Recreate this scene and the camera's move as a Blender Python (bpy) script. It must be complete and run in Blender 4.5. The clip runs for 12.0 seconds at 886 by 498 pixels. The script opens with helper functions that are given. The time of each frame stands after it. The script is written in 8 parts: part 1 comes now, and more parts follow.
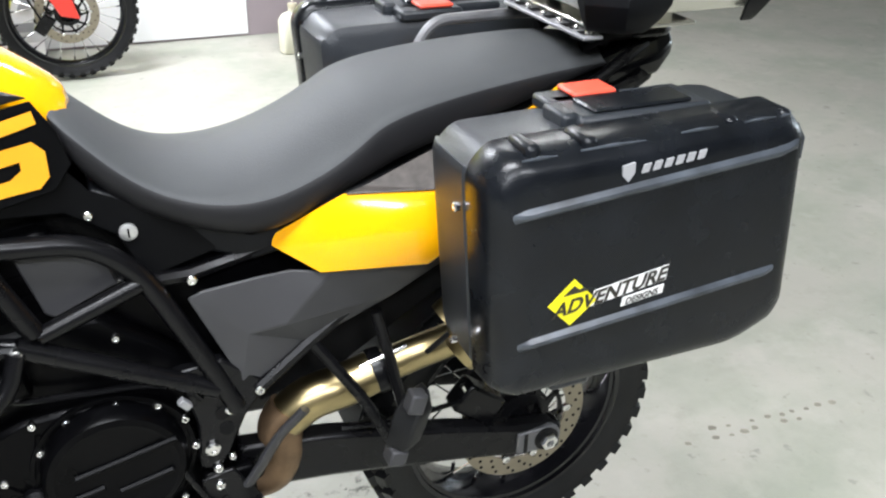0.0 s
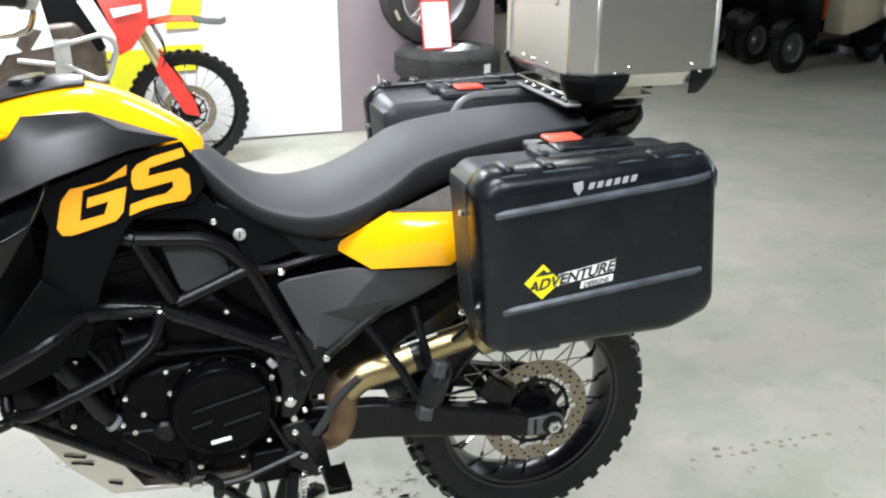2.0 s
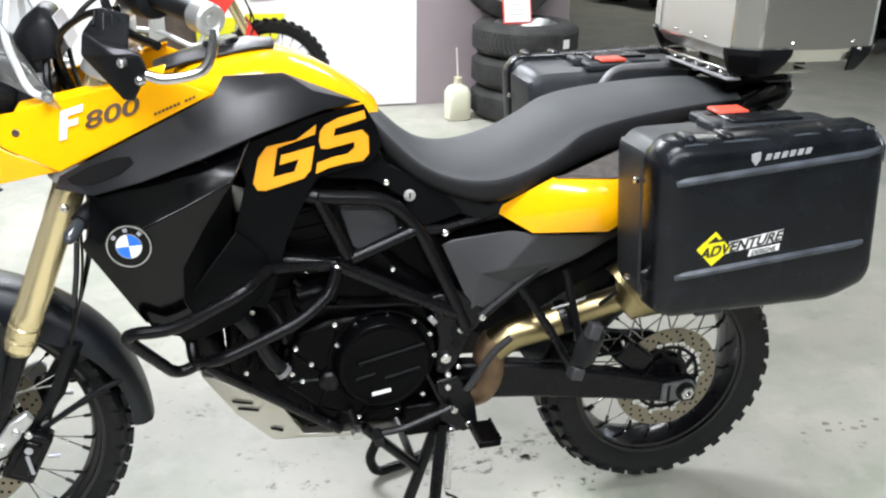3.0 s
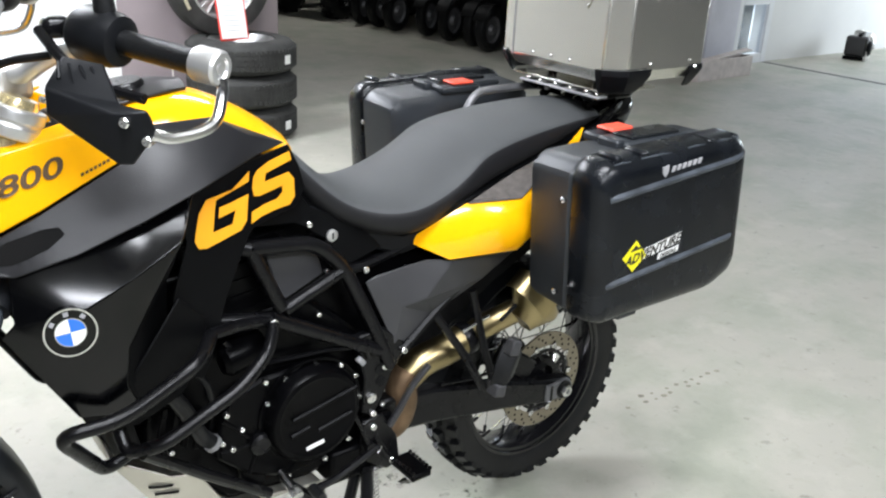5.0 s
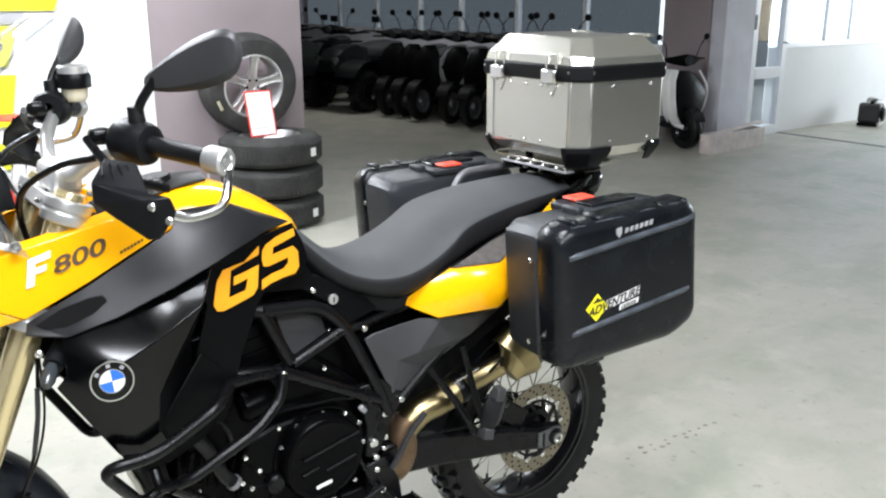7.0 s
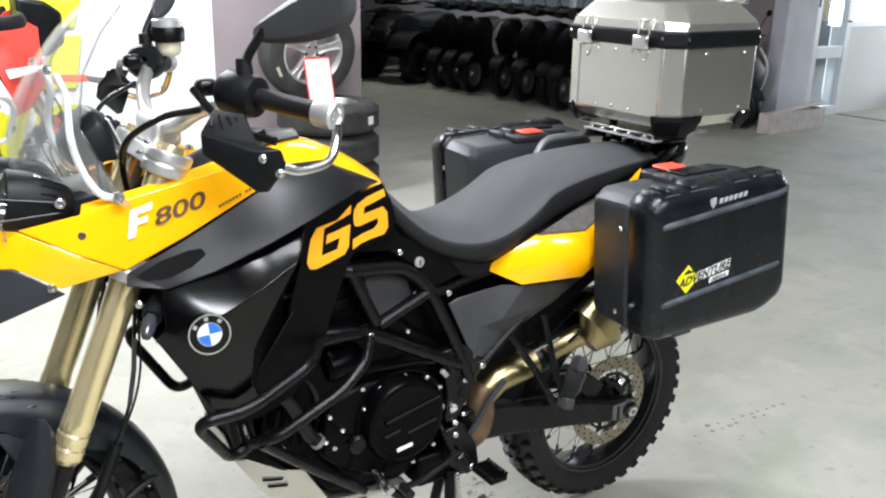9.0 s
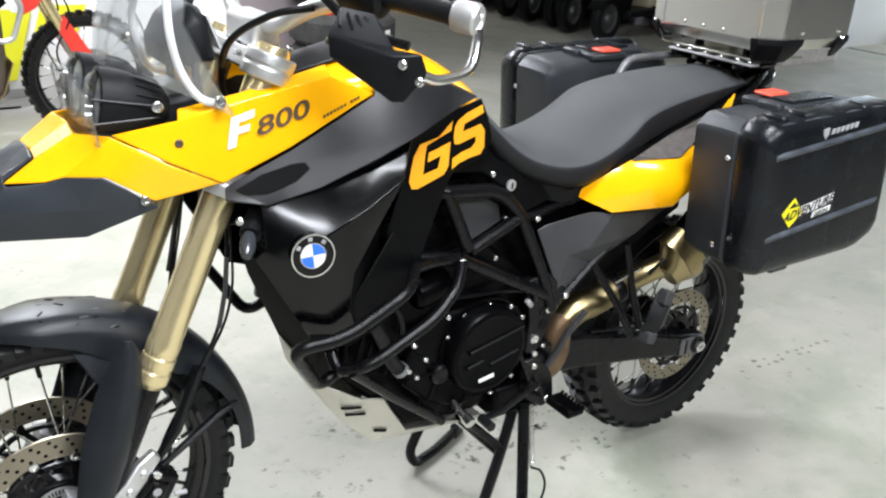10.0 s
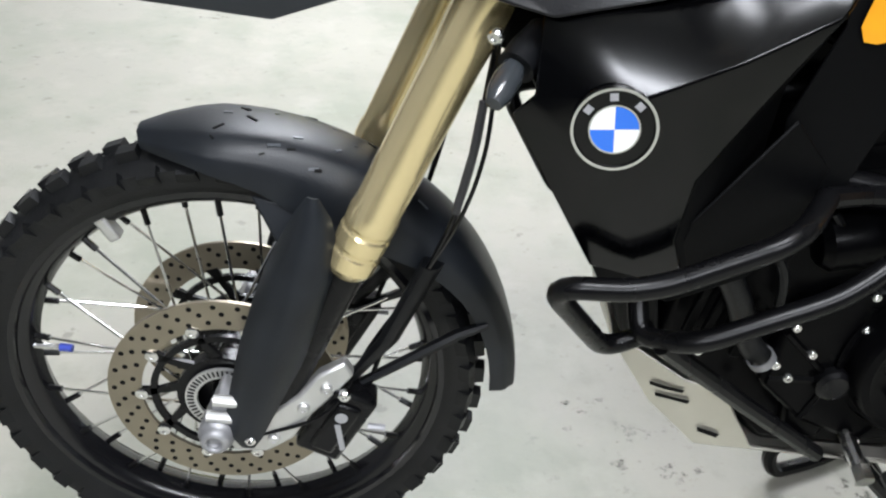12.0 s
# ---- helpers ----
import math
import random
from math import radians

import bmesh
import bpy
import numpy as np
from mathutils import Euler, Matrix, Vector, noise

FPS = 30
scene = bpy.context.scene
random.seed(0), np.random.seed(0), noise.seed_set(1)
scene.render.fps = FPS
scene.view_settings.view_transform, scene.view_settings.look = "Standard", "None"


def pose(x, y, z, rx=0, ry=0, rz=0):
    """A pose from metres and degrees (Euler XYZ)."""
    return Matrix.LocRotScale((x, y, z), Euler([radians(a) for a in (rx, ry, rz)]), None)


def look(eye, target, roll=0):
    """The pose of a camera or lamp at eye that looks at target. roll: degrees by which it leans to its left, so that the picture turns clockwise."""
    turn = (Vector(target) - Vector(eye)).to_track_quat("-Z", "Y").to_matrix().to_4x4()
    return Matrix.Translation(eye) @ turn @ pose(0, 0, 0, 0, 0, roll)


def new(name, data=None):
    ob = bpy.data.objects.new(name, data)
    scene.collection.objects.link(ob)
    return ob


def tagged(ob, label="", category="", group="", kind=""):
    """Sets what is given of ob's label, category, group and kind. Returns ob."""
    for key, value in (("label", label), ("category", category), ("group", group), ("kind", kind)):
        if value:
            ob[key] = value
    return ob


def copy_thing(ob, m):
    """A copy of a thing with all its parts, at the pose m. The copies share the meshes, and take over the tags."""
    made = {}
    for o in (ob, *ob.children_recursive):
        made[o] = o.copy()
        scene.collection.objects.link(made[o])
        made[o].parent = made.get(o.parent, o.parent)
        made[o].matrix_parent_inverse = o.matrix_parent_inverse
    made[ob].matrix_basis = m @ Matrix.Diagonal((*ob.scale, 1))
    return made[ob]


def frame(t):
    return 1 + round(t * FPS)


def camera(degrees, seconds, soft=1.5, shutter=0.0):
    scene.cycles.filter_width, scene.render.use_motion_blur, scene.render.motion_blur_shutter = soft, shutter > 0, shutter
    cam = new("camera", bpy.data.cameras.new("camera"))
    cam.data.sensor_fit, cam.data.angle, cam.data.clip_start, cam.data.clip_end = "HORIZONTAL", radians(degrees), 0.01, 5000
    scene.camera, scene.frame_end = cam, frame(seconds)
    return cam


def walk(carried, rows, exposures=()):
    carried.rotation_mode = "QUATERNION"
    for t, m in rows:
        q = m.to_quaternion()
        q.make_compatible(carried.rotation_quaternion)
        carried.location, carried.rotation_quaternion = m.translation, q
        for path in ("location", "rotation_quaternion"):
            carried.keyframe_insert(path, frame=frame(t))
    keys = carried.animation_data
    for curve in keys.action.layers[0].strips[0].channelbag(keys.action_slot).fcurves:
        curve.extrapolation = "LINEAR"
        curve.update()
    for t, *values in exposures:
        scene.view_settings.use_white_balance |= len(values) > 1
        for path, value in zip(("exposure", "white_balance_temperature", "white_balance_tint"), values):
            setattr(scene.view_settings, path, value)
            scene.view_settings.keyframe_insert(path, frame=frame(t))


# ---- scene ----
from mathutils.bvhtree import BVHTree

cam = camera(53.1, 12.0, soft=2.2)
METRES = 2.975
ROWS = [
    (0.0, 0.0, 0.0, 0.0, 0.0, 0.0, -0.0),
    (0.5, 0.038, -0.0544, -0.0156, 1.58, 3.22, 0.89),
    (1.0, 0.08, -0.0979, -0.0374, 5.27, 5.18, -0.3),
    (1.5, 0.0831, -0.1254, -0.05, 6.2, 6.4, -0.66),
    (2.0, 0.049, -0.1538, -0.0657, 5.8, 6.77, -1.48),
    (2.5, 0.0028, -0.1808, -0.0787, 5.8, 6.1, -1.65),
    (3.0, -0.0346, -0.1843, -0.0806, 7.65, 5.19, -3.46),
    (5.0, -0.2076, -0.1692, -0.06, -13.35, 5.33, 5.18),
    (5.5, -0.2268, -0.1839, -0.0623, -15.31, 6.42, 7.06),
    (6.0, -0.22, -0.207, -0.0703, -14.93, 7.95, 7.08),
    (6.5, -0.2044, -0.2412, -0.0828, -12.79, 10.07, 7.09),
    (8.5, -0.205, -0.2705, -0.1013, -8.07, 11.34, 5.86),
    (9.0, -0.2268, -0.2479, -0.0942, -8.4, 9.66, 4.94),
    (9.5, -0.269, -0.2203, -0.0838, -10.89, 7.55, 4.46),
    (10.0, -0.3009, -0.1972, -0.0826, -10.21, 4.52, 3.17),
    (10.5, -0.3169, -0.1821, -0.0814, -8.85, 2.05, 2.0),
    (11.0, -0.3149, -0.1585, -0.0807, -3.08, 0.08, -0.05),
    (11.5, -0.2611, -0.0771, -0.0663, 11.01, -2.38, -6.94),
    (12.0, -0.2452, 0.0352, -0.0592, 18.74, -6.44, -11.38),
]
BASE = pose(0.0887, -1.2311, 1.4131, -7.971, -1.453, -23.614) @ pose(0, 0, 0, -20, 0, 0)
BETWEEN = [
    (3.2, look((-0.293, -1.698, 1.443), (0.169, 0.089, 0.674), 1.9)),
    (4.8, look((-0.648, -1.462, 1.472), (0.437, 0.039, 0.718), 4.3)),
    (6.7, look((-0.759, -1.727, 1.527), (0.400, -0.200, 0.960), 0.4)),
    (8.3, look((-0.814, -1.785, 1.511), (0.267, -0.193, 0.967), -0.0)),
    (10.8, look((-1.002, -1.370, 1.431), (-0.089, 0.159, 0.521), 3.5)),
    (11.8, look((-0.621, -1.047, 1.263), (-0.444, 0.637, 0.199), 3.1)),
    (11.3, look((-0.857, -1.260, 1.367), (-0.267, 0.380, 0.385), 2.8)),
]
steps = [(t, BASE @ pose(METRES * x, METRES * y, METRES * z, 90 + pitch, roll, yaw)) for t, x, y, z, yaw, pitch, roll in ROWS] + BETWEEN
walk(cam, sorted(steps, key=lambda row: row[0]), [(0.0, 0.80), (3.0, 0.66), (6.0, 0.68), (10.0, 0.66), (11.0, 0.46), (12.0, 0.40)])

# ---- world, lights ----
world = bpy.data.worlds.new("world")
scene.world = world
world.use_nodes = True
_wn = world.node_tree.nodes
_sky = _wn.new("ShaderNodeTexSky")
_sky.sky_type, _sky.sun_disc = "NISHITA", False
_sky.sun_elevation, _sky.sun_rotation = radians(35), radians(120)
world.node_tree.links.new(_sky.outputs[0], _wn["Background"].inputs[0])
_wn["Background"].inputs[1].default_value = 0.12


def area_lamp(name, x, y, z, sx, sy, watts, colour, rx=0, ry=0, rz=0):
    d = bpy.data.lights.new(name, "AREA")
    d.shape, d.size, d.size_y, d.energy, d.color = "RECTANGLE", sx, sy, watts, colour
    ob = new(name, d)
    ob.matrix_basis = pose(x, y, z, rx, ry, rz)
    return ob


WARM = (0.945, 0.99, 1.085)
# Ceiling lamps out of view: first set by a highlight, others added as fill.
LAMPS = [(-0.30, -1.05, 1.3, 0.6, 54), (0.8, -3.1, 1.3, 0.35, 64), (-1.2, -3.2, 1.3, 0.35, 70), (-0.4, 2.9, 1.3, 0.35, 120), (1.7, 2.6, 1.3, 0.35, 24), (10.2, 3.40, 2.4, 0.3, 10), (5.2, 8.6, 0.35, 2.4, 8)]
for lx, ly, sx, sy, watts in LAMPS:
    area_lamp("unseen_lamp", lx, ly, 3.0, sx, sy, watts, WARM)
# Light of the added end window, so the front wall brightens to the right.
area_lamp("window_light", 13.93, 1.9, 1.5, 3.0, 1.7, 175, (0.80, 0.90, 1.0), 90, 0, 45)
area_lamp("window_light", 10.2, 4.6, 1.9, 3.4, 1.7, 22, (0.70, 0.85, 1.0), 90, 0, 180)


# ---- materials ----
def material(name, base, rough=0.5, metal=0.0, var=0.12, scale=6.0, bump=0.05, grain=180.0, coat=0.0, rough_var=0.08, spec=0.5):
    m = bpy.data.materials.new(name)
    m.use_nodes = True
    nt = m.node_tree
    n, link = nt.nodes, nt.links.new
    bsdf = n["Principled BSDF"]
    bsdf.inputs["Metallic"].default_value = metal
    bsdf.inputs["Coat Weight"].default_value = coat
    bsdf.inputs["Coat Roughness"].default_value = 0.08
    bsdf.inputs["Specular IOR Level"].default_value = spec
    co = n.new("ShaderNodeTexCoord")
    big = n.new("ShaderNodeTexNoise")
    big.inputs["Scale"].default_value, big.inputs["Detail"].default_value = scale, 5
    fine = n.new("ShaderNodeTexNoise")
    fine.inputs["Scale"].default_value, fine.inputs["Detail"].default_value = grain, 3
    for t in (big, fine):
        link(co.outputs["Object"], t.inputs["Vector"])
    ramp = n.new("ShaderNodeValToRGB")
    ramp.color_ramp.elements[0].position, ramp.color_ramp.elements[1].position = 0.3, 0.7
    ramp.color_ramp.elements[0].color = (*[min(1, c * (1 - var)) for c in base], 1)
    ramp.color_ramp.elements[1].color = (*[min(1, c * (1 + var)) for c in base], 1)
    link(big.outputs["Fac"], ramp.inputs["Fac"])
    link(ramp.outputs["Color"], bsdf.inputs["Base Color"])
    rr = n.new("ShaderNodeMapRange")
    rr.inputs["To Min"].default_value, rr.inputs["To Max"].default_value = max(0.02, rough - rough_var), min(1, rough + rough_var)
    link(big.outputs["Fac"], rr.inputs["Value"])
    link(rr.outputs["Result"], bsdf.inputs["Roughness"])
    if bump:
        b = n.new("ShaderNodeBump")
        b.inputs["Strength"].default_value, b.inputs["Distance"].default_value = bump, 0.002
        link(fine.outputs["Fac"], b.inputs["Height"])
        link(b.outputs["Normal"], bsdf.inputs["Normal"])
    return m


YELLOW = material("yellow_paint", (1.0, 0.455, 0.003), 0.14, coat=0.12, spec=0.4, var=0.03, bump=0.0, rough_var=0.02)
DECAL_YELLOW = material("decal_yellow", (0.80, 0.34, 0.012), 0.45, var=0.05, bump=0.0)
GLOSS_BLACK = material("gloss_black_paint", (0.0008, 0.0009, 0.0012), 0.16, spec=0.32, var=0.1, bump=0.0, rough_var=0.01)
PLASTIC = material("black_plastic", (0.005, 0.0055, 0.0065), 0.42, spec=0.17, var=0.2, scale=9, bump=0.15, grain=500)
FENDER = material("matt_fender_plastic", (0.010, 0.012, 0.015), 0.40, spec=0.30, var=0.25, scale=16, bump=0.12, grain=400)
TRIM = material("brown_grey_trim", (0.085, 0.075, 0.068), 0.6, spec=0.3, var=0.25, scale=60, bump=0.2, grain=500)
SOFT_BLACK = material("soft_black_plastic", (0.0022, 0.0023, 0.0026), 0.5, spec=0.08, var=0.2, scale=9, bump=0.1, grain=500)
TANK_GREY = material("tank_cover_plastic", (0.0095, 0.0095, 0.0108), 0.36, spec=0.32, var=0.12, scale=7, bump=0.15, grain=500)
BEAK_GREY = material("blue_grey_beak_plastic", (0.021, 0.025, 0.031), 0.40, spec=0.42, var=0.15, scale=9, bump=0.12, grain=500)
DULL_STEEL = material("dull_dark_steel", (0.13, 0.13, 0.135), 0.45, metal=0.5, var=0.2, scale=30, bump=0.2, grain=200)
SMOKE = material("clear_signal_plastic", (0.035, 0.04, 0.045), 0.16, spec=0.6, var=0.1, bump=0.02)
BRONZE = material("dull_bronze_casting", (0.10, 0.078, 0.062), 0.45, metal=0.4, var=0.3, scale=14, bump=0.2, grain=120)
GREY_PLASTIC = material("grey_plastic", (0.034, 0.034, 0.036), 0.46, spec=0.38, var=0.12, scale=7, bump=0.15, grain=500)
CASE_PLASTIC = material("case_plastic", (0.019, 0.022, 0.026), 0.40, spec=0.42, var=0.25, scale=5, bump=0.25, grain=320, rough_var=0.12)
LID_PLASTIC = material("scuffed_lid_plastic", (0.0055, 0.0066, 0.0085), 0.26, spec=0.28, var=0.35, scale=14, bump=0.2, grain=260, rough_var=0.14)
# Wear colour; on the lid ridges it paints a catch of light.
SCUFF_GLINT = material("scuff_and_glint", (0.045, 0.052, 0.062), 0.36, var=0.6, scale=20, bump=0.1)
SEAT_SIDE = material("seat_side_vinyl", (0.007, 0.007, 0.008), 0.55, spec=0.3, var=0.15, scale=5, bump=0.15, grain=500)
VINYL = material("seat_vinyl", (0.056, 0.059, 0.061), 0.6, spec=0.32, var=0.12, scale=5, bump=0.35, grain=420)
STEEL_BLACK = material("black_powder_coat", (0.0035, 0.0035, 0.004), 0.28, spec=0.22, var=0.2, scale=11, bump=0.06, grain=350)
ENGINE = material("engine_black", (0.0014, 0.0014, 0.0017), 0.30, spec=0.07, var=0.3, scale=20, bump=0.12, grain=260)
# Near-black; flat patches of it paint the shade in holes and slots.
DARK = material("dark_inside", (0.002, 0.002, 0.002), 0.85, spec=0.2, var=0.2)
RUBBER = material("tyre_rubber", (0.0050, 0.0053, 0.0058), 0.44, spec=0.30, var=0.3, scale=18, bump=0.25, grain=300)
DUSTY_RUBBER = material("dusty_tyre_rubber", (0.040, 0.040, 0.038), 0.75, spec=0.25, var=0.35, scale=9, bump=0.25, grain=120)
RIM_BLACK = material("black_rim", (0.004, 0.004, 0.005), 0.2, var=0.2, bump=0.02)
GOLD = material("gold_anodised", (0.80, 0.67, 0.38), 0.22, metal=0.78, var=0.02, bump=0.0, rough_var=0.02)
CHROME = material("bright_metal", (0.75, 0.75, 0.74), 0.2, metal=1.0, var=0.06, bump=0.02)
SILVER = material("silver_casting", (0.62, 0.62, 0.61), 0.42, metal=0.85, var=0.1, bump=0.12, grain=260)
ALU = material("aluminium_sheet", (0.70, 0.69, 0.63), 0.27, metal=0.93, var=0.0, scale=2, bump=0.0, grain=240, rough_var=0.0)
DISC = material("brake_disc_steel", (0.30, 0.265, 0.205), 0.38, metal=0.9, var=0.08, scale=22, bump=0.06)
PIPE = material("heat_tinted_steel", (0.36, 0.29, 0.15), 0.34, metal=1.0, var=0.14, scale=14, bump=0.02)
RUSTY = material("brown_exhaust_steel", (0.20, 0.13, 0.075), 0.5, metal=0.7, var=0.35, scale=24, bump=0.15)
CAST = material("grey_cast_metal", (0.30, 0.30, 0.31), 0.45, metal=0.5, var=0.15, scale=30, bump=0.2, grain=200)
SKID = material("skid_plate_aluminium", (0.56, 0.54, 0.48), 0.46, metal=0.75, var=0.08, scale=9, bump=0.08)
RED = material("red_plastic", (0.72, 0.045, 0.03), 0.35, var=0.06, bump=0.02)
LATCH_RED = material("latch_red", (0.78, 0.09, 0.05), 0.4, var=0.06, bump=0.02)
WHITE = material("white_plastic", (0.80, 0.80, 0.78), 0.4, var=0.05, bump=0.02)
WHITE_INK = material("white_print", (0.82, 0.82, 0.80), 0.45, var=0.04, bump=0.0)
GREY_INK = material("grey_print", (0.32, 0.32, 0.33), 0.45, var=0.04, bump=0.0)
BLACK_INK = material("black_print", (0.02, 0.017, 0.012), 0.45, var=0.1, bump=0.0)
BROWN_INK = material("brown_print", (0.07, 0.035, 0.01), 0.45, var=0.1, bump=0.0)
BLUE_INK = material("blue_enamel", (0.03, 0.16, 0.68), 0.25, var=0.04, bump=0.0)
LIME = material("lime_print", (0.72, 0.72, 0.02), 0.5, var=0.06, bump=0.0)
STICKER = material("sticker_yellow", (0.80, 0.72, 0.01), 0.4, var=0.04, bump=0.0)
ORANGE = material("orange_plastic", (0.75, 0.14, 0.02), 0.4, var=0.08)
CREAM = material("cream_plastic", (0.55, 0.50, 0.36), 0.4, var=0.08)
BLUE_CAP = material("blue_valve_cap", (0.05, 0.08, 0.45), 0.3, metal=0.5)
WALL_BROWN = material("brown_wall_paint", (0.285, 0.24, 0.25), 0.6, var=0.12, scale=1.6, bump=0.3, grain=60)
WALL_WHITE = material("white_wall_paint", (0.72, 0.72, 0.71), 0.65, var=0.06, scale=1.2, bump=0.25, grain=50)
WALL_GREY = material("grey_wall_plaster", (0.40, 0.41, 0.45), 0.7, var=0.1, scale=1.5, bump=0.3, grain=50)
WALL_DARK = material("unseen_dark_wall", (0.06, 0.058, 0.06), 0.7, var=0.12, scale=1.2, bump=0.3, grain=50)
WALL_LILAC = material("pale_lilac_plaster", (0.60, 0.60, 0.66), 0.7, var=0.12, scale=2.5, bump=0.3, grain=50)
CEILING = material("ceiling_paint", (0.42, 0.42, 0.41), 0.8, var=0.06, scale=1.0)
BANNER = material("banner_vinyl", (0.80, 0.80, 0.79), 0.4, var=0.02, scale=2.0, bump=0.08, grain=8)
FRAME_WHITE = material("window_frame_white", (0.74, 0.75, 0.77), 0.35, var=0.04)
PALE_WOOD = material("pale_board", (0.56, 0.50, 0.47), 0.6, var=0.15, scale=12, bump=0.2, grain=90)
PALE_FACE = material("pale_dial", (0.42, 0.43, 0.44), 0.3, var=0.1, bump=0.0)
CANISTER = material("translucent_plastic", (0.66, 0.64, 0.50), 0.4, var=0.05)


def glass(name, colour, rough=0.02, clear=0.9, haze=0.0):
    m = bpy.data.materials.new(name)
    m.use_nodes = True
    n, link = m.node_tree.nodes, m.node_tree.links.new
    mix, tr, gl = n.new("ShaderNodeMixShader"), n.new("ShaderNodeBsdfTransparent"), n.new("ShaderNodeBsdfGlossy")
    tr.inputs["Color"].default_value = (*colour, 1)
    gl.inputs["Roughness"].default_value = rough
    mix.inputs["Fac"].default_value = 1 - clear
    link(tr.outputs[0], mix.inputs[1])
    link(gl.outputs[0], mix.inputs[2])
    last = mix
    if haze:
        # White layer in the colour stands in for reflections on the plastic.
        veil, over = n.new("ShaderNodeBsdfDiffuse"), n.new("ShaderNodeMixShader")
        veil.inputs["Color"].default_value = (0.8, 0.8, 0.8, 1)
        over.inputs["Fac"].default_value = haze
        link(mix.outputs[0], over.inputs[1])
        link(veil.outputs[0], over.inputs[2])
        last = over
    link(last.outputs[0], n["Material Output"].inputs["Surface"])
    return m


SCREEN = glass("windscreen_plastic", (0.94, 0.95, 0.95), 0.05, 0.86, 0.05)
PANE = glass("window_glass", (0.86, 0.90, 0.93), 0.03, 0.85)
LENS = glass("lamp_lens", (0.85, 0.87, 0.88), 0.03, 0.75)


def glow(name, colour, strength):
    m = bpy.data.materials.new(name)
    m.use_nodes = True
    n = m.node_tree.nodes
    e = n.new("ShaderNodeEmission")
    e.inputs["Color"].default_value, e.inputs["Strength"].default_value = (*colour, 1), strength
    m.node_tree.links.new(e.outputs[0], n["Material Output"].inputs["Surface"])
    return m


DIFFUSER = glow("lamp_diffuser", (1.0, 0.98, 0.92), 6.0)
DAYLIGHT = glow("daylight_backdrop", (0.86, 0.93, 1.0), 1.6)

# Glow added behind the bay panes to set their brightness.
DIM_GLOW = glow("dim_glow_backdrop", (0.80, 0.90, 1.0), 0.11)


def concrete():
    m = material("concrete_floor", (0.382, 0.370, 0.318), 0.5, var=0.1, scale=1.1, bump=0.2, grain=120, rough_var=0.1)
    nt = m.node_tree
    n, link = nt.nodes, nt.links.new
    bsdf = n["Principled BSDF"]
    ramp = bsdf.inputs["Base Color"].links[0].from_node
    co = [x for x in n if x.bl_idname == "ShaderNodeTexCoord"][0]
    prev = ramp.outputs["Color"]
    for scale, lo, hi, colour, amount in ((9.0, 0.55, 0.75, (0.24, 0.24, 0.19), 0.45), (30.0, 0.62, 0.72, (0.15, 0.145, 0.115), 0.4), (14.0, 0.64, 0.69, (0.14, 0.14, 0.115), 0.5), (70.0, 0.62, 0.78, (0.24, 0.23, 0.20), 0.25), (2.2, 0.44, 0.64, (0.265, 0.285, 0.225), 0.75), (5.0, 0.55, 0.68, (0.48, 0.46, 0.41), 0.35)):
        t = n.new("ShaderNodeTexNoise")
        t.inputs["Scale"].default_value, t.inputs["Detail"].default_value, t.inputs["Roughness"].default_value = scale, 6, 0.6
        link(co.outputs["Object"], t.inputs["Vector"])
        r = n.new("ShaderNodeMapRange")
        r.inputs["From Min"].default_value, r.inputs["From Max"].default_value, r.inputs["To Max"].default_value = lo, hi, amount
        link(t.outputs["Fac"], r.inputs["Value"])
        mix = n.new("ShaderNodeMix")
        mix.data_type = "RGBA"
        link(r.outputs["Result"], mix.inputs["Factor"])
        link(prev, mix.inputs[6])
        mix.inputs[7].default_value = (*colour, 1)
        prev = mix.outputs[2]
    link(prev, bsdf.inputs["Base Color"])
    return m


CONCRETE = concrete()


def stain(name, colour):
    """Dirt that lets the floor show through in ragged patches."""
    m = material(name, colour, 0.6, var=0.4, scale=25)
    n, link = m.node_tree.nodes, m.node_tree.links.new
    t, rr, clear, mix = n.new("ShaderNodeTexNoise"), n.new("ShaderNodeMapRange"), n.new("ShaderNodeBsdfTransparent"), n.new("ShaderNodeMixShader")
    t.inputs["Scale"].default_value, t.inputs["Detail"].default_value, t.inputs["Roughness"].default_value = 42.0, 5, 0.65
    co = [x for x in n if x.bl_idname == "ShaderNodeTexCoord"][0]
    link(co.outputs["Object"], t.inputs["Vector"])
    rr.inputs["From Min"].default_value, rr.inputs["From Max"].default_value, rr.inputs["To Max"].default_value = 0.50, 0.78, 0.60
    link(t.outputs["Fac"], rr.inputs["Value"])
    link(rr.outputs["Result"], mix.inputs["Fac"])
    link(clear.outputs[0], mix.inputs[1])
    link(n["Principled BSDF"].outputs[0], mix.inputs[2])
    link(mix.outputs[0], n["Material Output"].inputs["Surface"])
    return m




